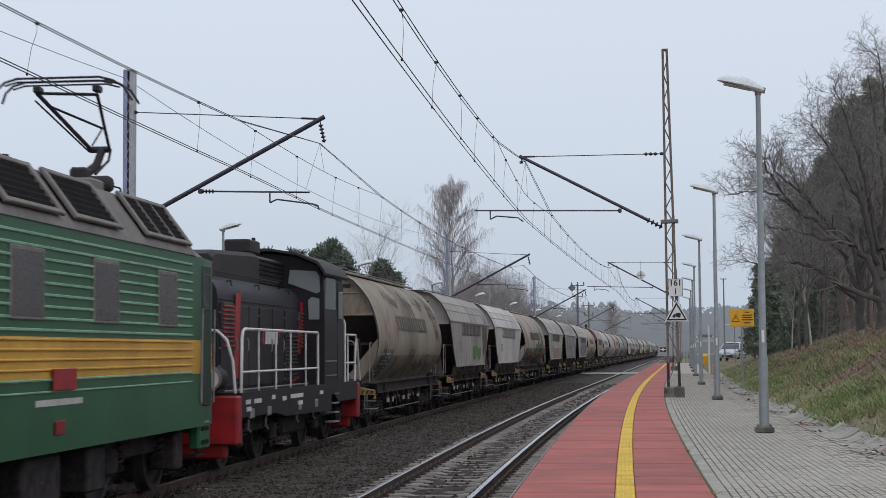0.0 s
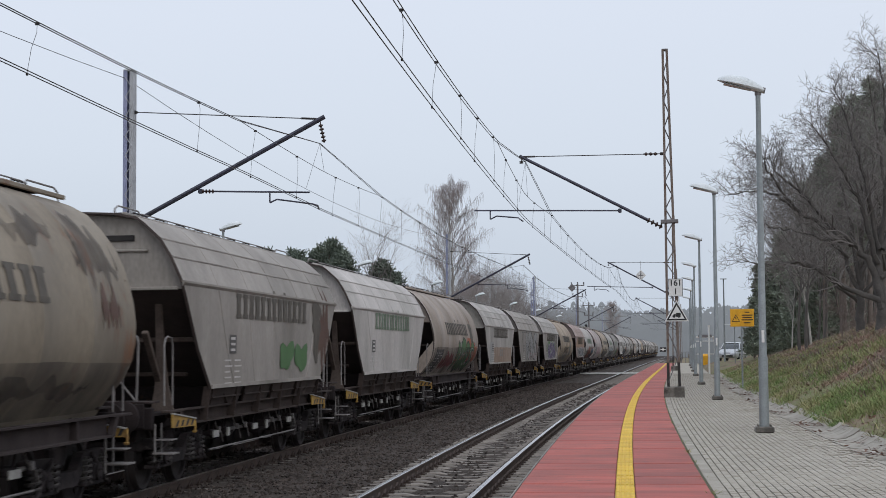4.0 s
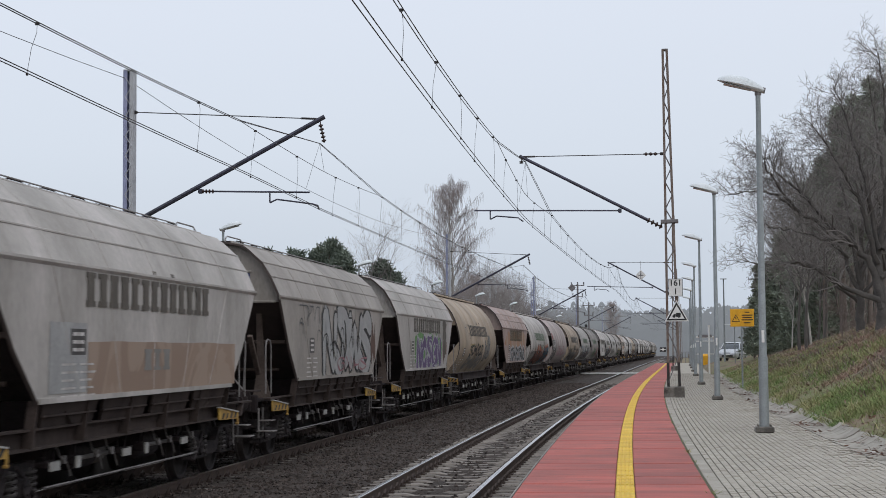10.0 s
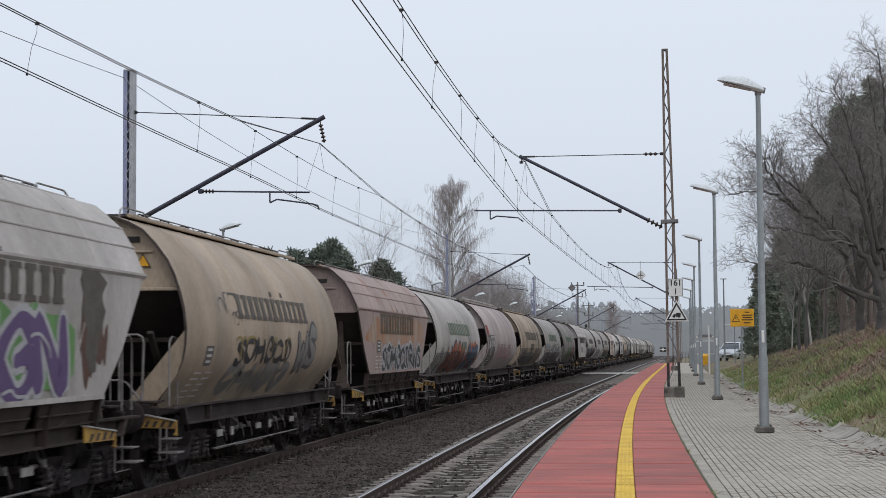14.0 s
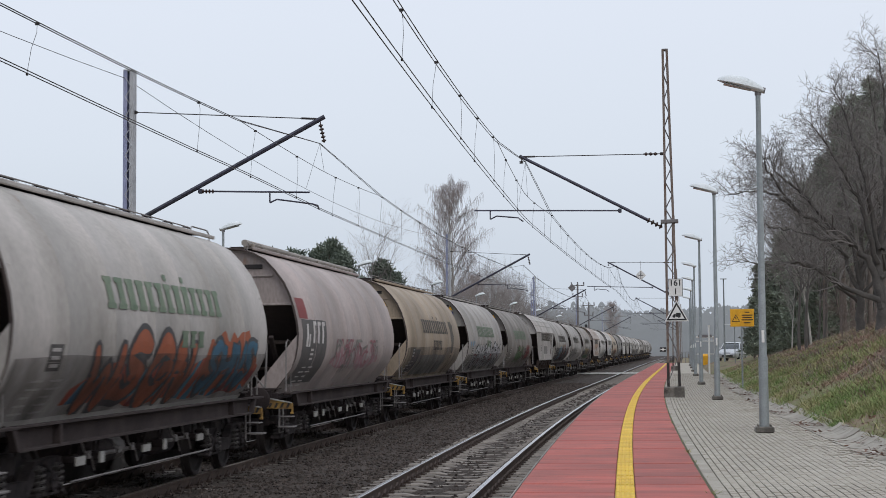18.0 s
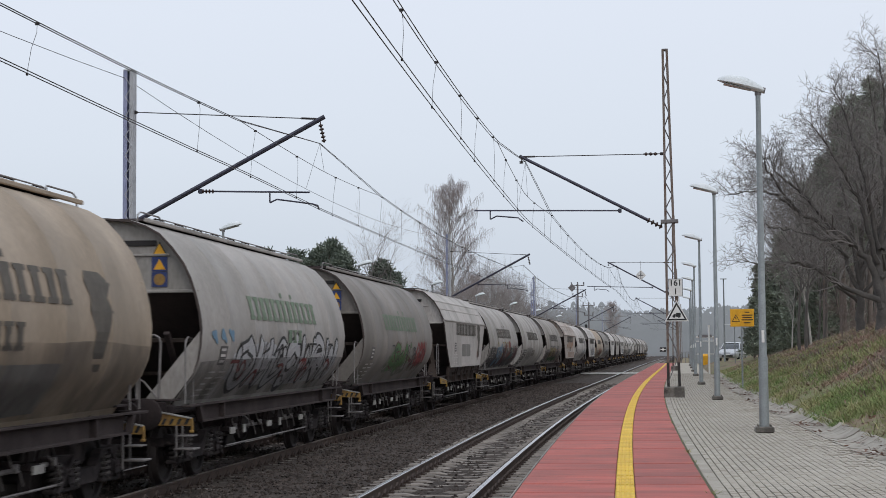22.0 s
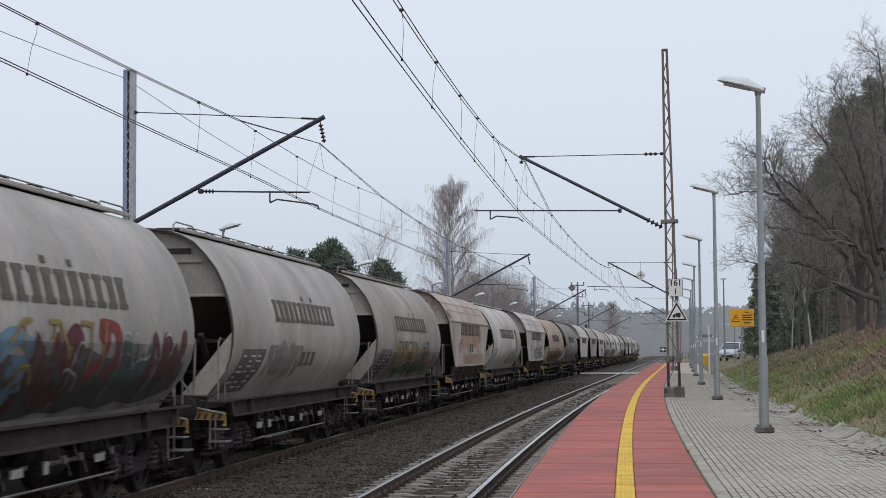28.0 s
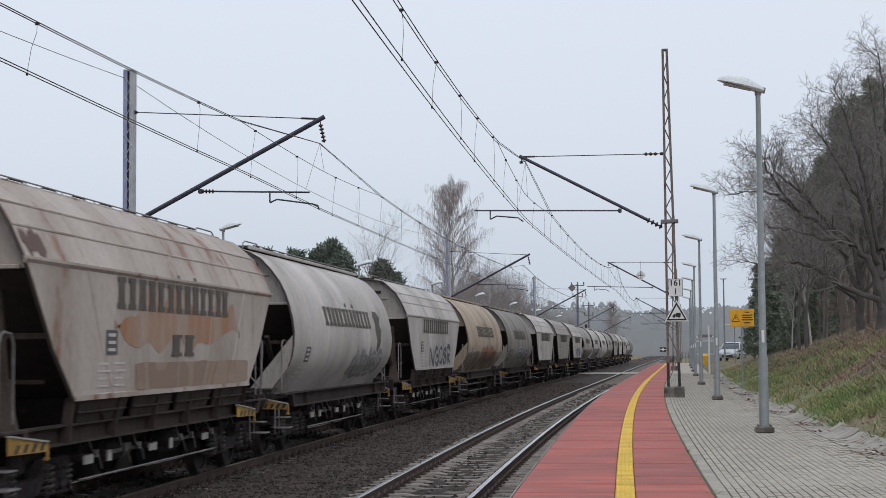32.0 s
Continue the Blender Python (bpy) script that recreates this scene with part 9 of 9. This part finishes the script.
# dark pines and spruces behind them
p1 = pine("pine_tree", "tall dark green pine with a bare stem in the wood", 3, 14.0, 2.7, 0.40, 26)
p2 = pine("spruce_tree", "dark green spruce at the edge of the wood", 8, 9.0, 2.3, 0.05, 30)
place(p1, (bearing(9.52) * 85.0, 85.0), 0, 0.85, True)
place(p2, (bearing(8.78) * 108, 108.0), 0, 0.68, True)
for k, y, sz, pr in ((8.62, 106, 0.56, p2), (8.95, 100, 0.72, p2), (8.5, 118, 0.5, p2), (8.80, 112, 0.62, p2), (9.05, 98, 0.82, p2), (9.3, 88, 0.72, p1), (9.5, 86, 0.88, p1), (9.7, 84, 0.84, p1), (9.9, 82, 0.88, p1), (9.82, 94, 0.95, p1), (9.24, 99, 0.80, p1), (10.1, 80, 0.9, p1), (9.1, 96, 0.66, p1), (9.45, 108, 1.08, p1), (9.62, 112, 1.1, p1), (9.98, 104, 1.12, p1), (9.75, 126, 1.2, p1), (9.35, 122, 1.0, p1), (10.05, 118, 1.2, p1), (9.2, 130, 0.95, p1), (8.92, 122, 0.56, p2), (8.56, 112, 0.74, p2), (8.68, 109, 0.80, p2), (8.82, 106, 0.82, p2), (9.12, 94, 0.80, p2), (9.22, 90, 0.85, p2), (9.30, 97, 0.90, p2), (9.0, 93, 0.66, p2), (9.15, 118, 0.8, p2), (9.4, 135, 1.0, p2), (9.65, 140, 1.05, p2), (9.9, 138, 1.05, p2), (10.1, 132, 1.0, p2)):
    place(pr, (bearing(k) * y, y), rng.uniform(0, 6.3), sz * rng.uniform(0.84, 1.06))
# slim birches
def weeping_birch(name, label, seed, height, girth, reach):
    """A pale stem, limbs that rise and arch over, and long fine twigs that hang from them."""
    r = random.Random(seed)
    limbs, twigs = MB(), MB()
    stem, x, y = [], 0.0, 0.0
    for k in range(15):
        x, y = x + r.gauss(0, 0.05), y + r.gauss(0, 0.05)
        stem.append(Vector((x, y, height * k / 14 - 0.2)))
    limbs.tube(stem, [max(girth * (1 - k / 14.3) ** 0.9, 0.012) for k in range(15)], 8, 0, False)

    def hang(p, d, length):
        pts, q, v = [p.copy()], p.copy(), d.copy()
        for k in range(4):
            v = (v * 0.5 + Vector((r.gauss(0, 0.10), r.gauss(0, 0.10), -0.75))).normalized()
            q = q + v * length / 4
            pts.append(q.copy())
        twigs.tube(pts, [0.006, 0.0055, 0.005, 0.004, 0.003], 3, 0, False)

    def limb(p, d, length, radius, level):
        n, q, v = 8, p.copy(), d.normalized()
        pts = [p.copy()]
        for k in range(n):
            v = (v + Vector((r.gauss(0, 0.09), r.gauss(0, 0.09), r.gauss(0, 0.05) - 0.085 * (k / n) * (1.6 if level else 1.0)))).normalized()
            q = q + v * length / n
            pts.append(q.copy())
        (limbs if level == 0 else twigs).tube(pts, [max(radius * (1 - 0.8 * k / n), 0.006) for k in range(n + 1)], 5 if level == 0 else 3, 0, False)
        for k in range(2, n + 1):
            for _ in range(2):
                side = Vector((r.gauss(0, 1), r.gauss(0, 1), r.uniform(-0.2, 0.5))).normalized()
                hang(pts[k] + side * 0.12, side, length * r.uniform(0.10, 0.28) + r.uniform(0.2, 0.7))
            if level == 0 and k > 1:
                a = Matrix.Rotation(r.choice((-1, 1)) * r.uniform(0.4, 0.9), 3, "Z") @ (pts[k] - pts[k - 1]).normalized()
                limb(pts[k], a + Vector((0, 0, 0.25)), length * r.uniform(0.22, 0.42), radius * 0.45, 1)

    count = 58
    for i in range(count):
        f = 0.30 + 0.68 * (i + r.random()) / count
        i0 = min(int(f * 14), 13)
        p = stem[i0] + (stem[i0 + 1] - stem[i0]) * (f * 14 - i0)
        wide = float(np.interp(f, [0.3, 0.5, 0.7, 0.85, 1.0], [0.8, 1.0, 0.92, 0.66, 0.2]))
        a = i * 2.4 + r.uniform(-0.5, 0.5)
        d = Vector((math.cos(a), math.sin(a), r.uniform(1.0, 1.7) * (1.25 if f > 0.7 else 1.0)))
        limb(p, d, reach * (0.12 + 1.05 * wide) * r.uniform(0.75, 1.15), 0.012 + girth * 0.35 * (1 - f), 0)
    b = thing(name, Matrix.Identity(4), label, "tree", "trees by the line")
    part("trunk", limbs, BIRCH_BARK, b, smooth=60)
    part("crown", twigs, BIRCH_TWIG, b, "hanging bare twigs", smooth=0)
    return b


birch = weeping_birch("birch_tree", "tall weeping birch with a pale trunk and fine hanging twigs", 9, 15.0, 0.15, 2.9)
place(birch, (bearing(5.10) * 130, 130.0), 0.4, 1.0, True)
scrub = bare_tree("bare_tree", "slim leafless tree in the roadside scrub", 21, 9.0, 0.11, (0.02, 0.02), TWIG, HAZED_TWIG, 0.02, 0.6, (14, 8, 6), 3, 0.4)
place(scrub, (-5.5, 122.0), 0, 1.05, True)
scrub2 = bare_tree("bare_tree", "slim leafless tree in the roadside scrub", 33, 8.0, 0.09, (-0.02, 0.02), BIRCH_BARK, HAZED_TWIG, 0.08, 0.65, (13, 8, 6), 3, 0.35, wander=0.03)
place(scrub2, (-0.6, 150.0), 0, 1.0, True)
for i in range(104):
    k = 4.08 + 2.55 * rng.random() ** 0.9
    y = rng.uniform(140, 260)
    steep = float(np.interp(k, [4.08, 4.72, 5.10, 5.42, 5.77, 6.12, 6.44, 6.70], [0.030, 0.0334, 0.0386, 0.0462, 0.0455, 0.0334, 0.0214, 0.0162])) - rng.uniform(-0.0034, 0.0070)
    place(scrub if i % 2 else scrub2, (bearing(k) * y, y), rng.uniform(0, 6.3), steep * y / (9.0 if i % 2 else 8.2))
place(birch, (bearing(5.35) * 205, 205.0), 2.0, 0.75)
place(birch, (bearing(6.9) * 300, 300.0), 2.0, 0.7)
for k, y, sz in ((9.14, 74, 0.62), (8.92, 88, 0.5)):
    place(scrub2, (bearing(k) * y, y), rng.uniform(0, 6.3), sz)
for i in range(40):
    k = rng.uniform(8.75, 10.25)
    y = rng.uniform(112, 170)
    place(scrub if i % 2 else scrub2, (bearing(k) * y, y), rng.uniform(0, 6.3), rng.uniform(0.75, 1.25))
under = bare_tree("bare_tree", "slim dark leafless tree at the edge of the wood", 41, 7.0, 0.08, (0.02, 0.02), BARK, TWIG, 0.02, 0.7, (14, 8, 6), 3, 0.3)
place(under, (bearing(9.3) * 78, 78.0), 0, 0.9, True)
for i in range(7):
    k = rng.uniform(8.9, 10.15)
    y = rng.uniform(66, 92)
    place(under, (bearing(k) * y, y), rng.uniform(0, 6.3), rng.uniform(0.6, 1.0))
shrub = bare_tree("shrub", "rusty brown leafless shrub under the oaks", 51, 1.7, 0.03, (0.0, 0.0), SHRUB, SHRUB, 0.0, 1.0, (16, 9, 6), 3, 0.2, "shrub", (0.5, 0.8))
place(shrub, (bearing(9.5) * 62, 62.0), 0, 1.0, True)
for i in range(12):
    k = rng.uniform(9.25, 10.15)
    y = rng.uniform(62, 92)
    place(shrub, (bearing(k) * y, y), rng.uniform(0, 6.3), rng.uniform(0.3, 0.55))
# pines over the train
p3 = pine("pine_tree", "young green pine behind the far platform", 14, 9.3, 1.75, 0.42, 22, True, NEEDLE_GREEN)
place(p3, (bearing(3.72) * 118, 118.0), 0, 1.05, True)
for k, y, sz in ((3.86, 116, 0.94), (3.58, 122, 0.98), (3.34, 125, 1.02), (4.3, 124, 0.93), (4.45, 126, 0.84), (2.97, 112, 0.94), (3.78, 126, 1.04), (3.66, 120, 0.94)):
    place(p3, (bearing(k) * y, y), rng.uniform(0, 6.3), sz)


def far_wood():
    """Edge of the wood where the line disappears, haze painted in its glowing colour."""
    m = bpy.data.materials.new("haze_painted_wood")
    m.use_nodes = True
    n, l = m.node_tree.nodes, m.node_tree.links
    b = n["Principled BSDF"]
    no, ra, tc = n.new("ShaderNodeTexNoise"), n.new("ShaderNodeValToRGB"), n.new("ShaderNodeTexCoord")
    no.inputs["Scale"].default_value, no.inputs["Detail"].default_value = 0.05, 6
    l.new(tc.outputs["Object"], no.inputs["Vector"])
    l.new(no.outputs["Fac"], ra.inputs["Fac"])
    # Distance haze is put into the colours, with a glow to keep them pale.
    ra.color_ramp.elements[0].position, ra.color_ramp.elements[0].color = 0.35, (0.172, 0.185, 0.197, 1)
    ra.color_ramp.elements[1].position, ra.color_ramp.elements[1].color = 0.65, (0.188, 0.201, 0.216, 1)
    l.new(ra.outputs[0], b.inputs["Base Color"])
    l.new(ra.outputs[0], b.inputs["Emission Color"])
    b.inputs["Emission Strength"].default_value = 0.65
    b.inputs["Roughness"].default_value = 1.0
    r = np.random.default_rng(2)
    V, F = [], []
    for dist, hgt in ((520, 12.0), (580, 15.5), (660, 18.5), (760, 22.0)):
        x = -260.0
        while x < 420:
            h = hgt * (r.uniform(0.86, 1.05) + 0.05 * math.sin(x * 0.05 + dist) + 0.04 * math.sin(x * 0.021))
            w = h * r.uniform(0.16, 0.30)
            slim = r.uniform(0.4, 1.0)
            n = 150
            t = r.random(n) ** 0.8
            a = r.uniform(0, 2 * np.pi, n)
            rad = w * np.sqrt(np.clip(1 - t ** (2.0 + 3 * slim), 0, 1)) * np.sqrt(r.random(n))
            cx, cy, cz = x + rad * np.cos(a), dist + rad * np.sin(a), h * t
            L = h * r.uniform(0.018, 0.05, n)
            for i in range(n):
                n0 = len(V)
                V += [(cx[i] - L[i] * 0.9, cy[i], cz[i] - L[i] * 0.5), (cx[i] + L[i] * 0.9, cy[i], cz[i] - L[i] * 0.5), (cx[i] + r.uniform(-0.3, 0.3), cy[i], cz[i] + L[i])]
                F.append((n0, n0 + 1, n0 + 2))
            x += w * r.uniform(0.6, 1.0)
        xs = np.arange(-270, 430, 6.0)
        tops = hgt * (0.80 + 0.05 * np.sin(xs * 0.05 + dist) + 0.04 * np.sin(xs * 0.021) + 0.03 * np.sin(xs * 1.7))
        for x0, x1, h0, h1 in zip(xs, xs[1:], tops, tops[1:]):
            n0 = len(V)
            V += [(x0, dist + 6, -2), (x1, dist + 6, -2), (x1, dist + 6, h1), (x0, dist + 6, h0)]
            F.append((n0, n0 + 1, n0 + 2, n0 + 3))
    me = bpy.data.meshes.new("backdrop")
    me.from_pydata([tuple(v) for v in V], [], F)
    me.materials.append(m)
    tagged(new("backdrop", me), "grey edge of a distant wood with haze in its colour", "woodland", kind="structure")


far_wood()


def blades(name, label, category, mat, n, s_rng, o_rng, length, width, seed, lean=0.5, density=None, flat=False, clump=0, spread=0.09):
    """A field of single blades or leaves on the ground; clump: how many stand together in a tuft."""
    g = np.random.default_rng(seed)
    m = n // clump if clump else n
    s = s_rng[0] + (s_rng[1] - s_rng[0]) * g.random(m) ** 1.4
    o = g.uniform(o_rng[0], o_rng[1], m)
    if clump:
        s, o = np.repeat(s, clump), np.repeat(o, clump)
        s, o = s + g.normal(0, spread, len(s)), np.maximum(o + g.normal(0, spread, len(o)), o_rng[0])
        n = len(s)
    if density is not None:
        keep = density(s, o) > g.random(n)
        s, o = s[keep], o[keep]
    n = len(s)
    base = at_many(s, o, 0.0)
    base[:, 2] = np.where(o < 6.26, PLAT_Z - 0.045, ground_height(s, o)) - (0.0 if flat else 0.02)
    a = g.uniform(0, 2 * np.pi, n)
    L = g.uniform(length[0], length[1], n)
    W = g.uniform(width[0], width[1], n)
    side = np.stack([np.cos(a), np.sin(a), np.zeros(n)], -1)
    d = np.stack([g.normal(0, lean, n), g.normal(0, lean, n), np.ones(n) * (0.15 if flat else 1)], -1)
    d /= np.linalg.norm(d, axis=1)[:, None]
    if flat:
        base[:, 2] += g.uniform(0.03, 0.06, n)
    mid = base + d * (L * 0.55)[:, None]
    d2 = d + np.stack([g.normal(0, lean, n), g.normal(0, lean, n), -0.3 * np.ones(n)], -1)
    tip = mid + d2 * (L * 0.45)[:, None]
    w = side * W[:, None]
    V = np.stack([base - w, base + w, mid + w * 0.8, mid - w * 0.8, tip], 1).reshape(-1, 3)
    i = (np.arange(n) * 5)[:, None]
    quads = (i + np.array([[0, 1, 2, 3]])).tolist()
    tris = (i + np.array([[3, 2, 4]])).tolist()
    me = bpy.data.meshes.new(name)
    me.from_pydata(V.tolist(), [], quads + tris)
    me.materials.append(mat)
    tagged(new(name, me), label, category, kind="stuff")


def patchy(seed, cut, floor=0.05):
    ph = np.random.default_rng(seed).uniform(0, 6, 6)

    def f(s, o):
        v = np.sin(s * 0.55 + ph[0]) + np.sin(o * 1.7 + s * 0.3 + ph[1]) + np.sin(s * 1.3 - o * 1.1 + ph[2]) * 0.7
        return np.clip((v - cut) * 0.8 + 0.5, floor, 1)
    return f


def green_share(s, o):
    """Grass is greenest low on the bank and in long streaks up it."""
    return np.clip(patchy(1, -0.3, 0.05)(s, o) * 1.5 - 0.2, 0.04, 1) * np.clip(1.3 - (o - 6.3) / 3.2, 0.10, 1)


blades("grass", "short green and yellowing grass on the bank", "grass", GRASS, 200000, (14, 100), (6.3, 12.0), (0.05, 0.15), (0.004, 0.009), 1, 0.6, green_share)
blades("grass_tufts", "long green grass bending in tufts on the bank", "grass", GRASS, 110000, (14, 85), (6.32, 11.5), (0.14, 0.34), (0.005, 0.011), 16, 0.75, green_share, clump=26, spread=0.11)
blades("weeds", "tufts of pale dry grass on the bank", "grass", TUFT, 42000, (14, 90), (6.4, 12.5), (0.14, 0.36), (0.004, 0.010), 6, 0.8, patchy(6, 0.6), clump=20, spread=0.10)
blades("bracken", "brown dry bracken and dead stalks on the bank", "bracken", DRY, 170000, (14, 95), (6.8, 15.0), (0.10, 0.28), (0.006, 0.014), 2, 1.0, lambda s, o: patchy(2, -0.7)(s, o) * np.clip((o - 6.8) / 1.5, 0.06, 1), clump=14, spread=0.16)
blades("brambles", "dark brambles and dead stalks in hollows of the bank", "bramble", SHRUB, 60000, (18, 95), (7.2, 14.0), (0.16, 0.42), (0.006, 0.014), 22, 1.1, lambda s, o: np.clip(patchy(22, 0.5, 0.0)(s, o) * 1.3 - 0.15, 0.01, 1), clump=30, spread=0.2)
blades("fallen_leaves", "brown fallen leaves along the gutter and bank", "leaves", LEAF, 24000, (17, 80), (5.74, 9.5), (0.05, 0.10), (0.02, 0.035), 3, 1.0, lambda s, o: np.where(o < 6.3, np.clip(np.sin(s * 0.9) + np.sin(s * 2.3 + 1) - 0.3, 0.02, 1), 0.30), True)
blades("joint_weeds", "small weeds and grass in the joint beside the red slabs", "grass", GRASS, 2600, (15, 70), (KERB - 0.025, KERB + 0.012), (0.08, 0.15), (0.003, 0.007), 31, 0.5, lambda s, o: np.clip(np.sin(s * 2.9) + np.sin(s * 7.1 + 1) - 0.7, 0.02, 1))
# a few dead branches lying on the slope
for s0, o0, ln, turn in ((27.5, 8.6, 1.6, 0.5), (31.0, 9.4, 1.3, 1.2), (36.0, 8.2, 1.5, 0.2)):
    mb = MB()
    mb.tube([(-ln / 2, 0, 0.03), (-ln / 6, 0.05, 0.08), (ln / 5, -0.04, 0.10), (ln / 2, 0.06, 0.16)], [0.016, 0.014, 0.011, 0.006], 6)
    mb.tube([(ln / 5, -0.04, 0.10), (ln / 3, 0.2, 0.2)], [0.009, 0.004], 5)
    z0 = float(ground_height(s0, o0))
    slope = math.atan2(float(ground_height(s0, o0 + 0.4)) - float(ground_height(s0, o0 - 0.4)), 0.8)
    solid("dead_branch", mb, BRANCH, "pale dead branch lying on the grassy bank", "branch", "dead branches", m=on_line(s0, o0, z0) @ Matrix.Rotation(-slope, 4, "Y") @ Matrix.Rotation(turn, 4, "Z"))

# ---- many small pieces, last ----
build_platform()
build_stones()


# ---- what moves ----
def ride(s0, reach, t):
    """Pose of a vehicle whose middle stands at s0 at the start, carried on two pivots."""
    s = s0 - train_run(t)
    a, b = at(s - reach, TRACK2), at(s + reach, TRACK2)
    d = b - a
    return Matrix.Translation((a + b) / 2) @ Matrix.Rotation(math.atan2(-d.x, d.y), 4, "Z")


def motions():
    times = [i * 1.0 for i in range(33)]
    for i, w in enumerate(WAGONS):
        mid = MIDS[i]
        walk(w, [(t, ride(mid, 4.65, t)) for t in times])
    # the locomotives are built from their ends, so their pivots lie off the middle
    walk(ELECTRIC, [(t, ride(25.35 - 8.2, 5.0, t) @ pose(0, 8.2, 0)) for t in times])
    walk(SHUNTER, [(t, ride(26.5 + 6.2, 3.6, t) @ pose(0, -6.2, 0)) for t in times])
    spin_wheels()


def spin_wheels():
    """Each wheelset turns while it rolls past."""
    for w, s0 in [(w, MIDS[i]) for i, w in enumerate(WAGONS)] + [(ELECTRIC, 16.85), (SHUNTER, 32.35)]:
        for c in w.children:
            if not c.name.startswith("wheelset"):
                continue
            base = c.matrix_basis.copy()
            r = base.translation.z
            near = [0.1 * i for i in range(321) if 13 < s0 - train_run(0.1 * i) < 36]
            if not near:
                continue
            fine, t = [], near[0]
            while t < near[-1]:
                fine.append(t)
                t += 1 / 15
            rows = [(0.0, 0.0)] if fine[0] > 0.05 else []
            d0 = train_run(fine[0])
            for t in fine:
                rows.append((t, (train_run(t) - d0) / r))
            if fine[-1] < 31.9:
                rows.append((32.0, rows[-1][1]))
            walk(c, [(t, base @ Matrix.Rotation(a, 4, "X")) for t, a in rows])


motions()
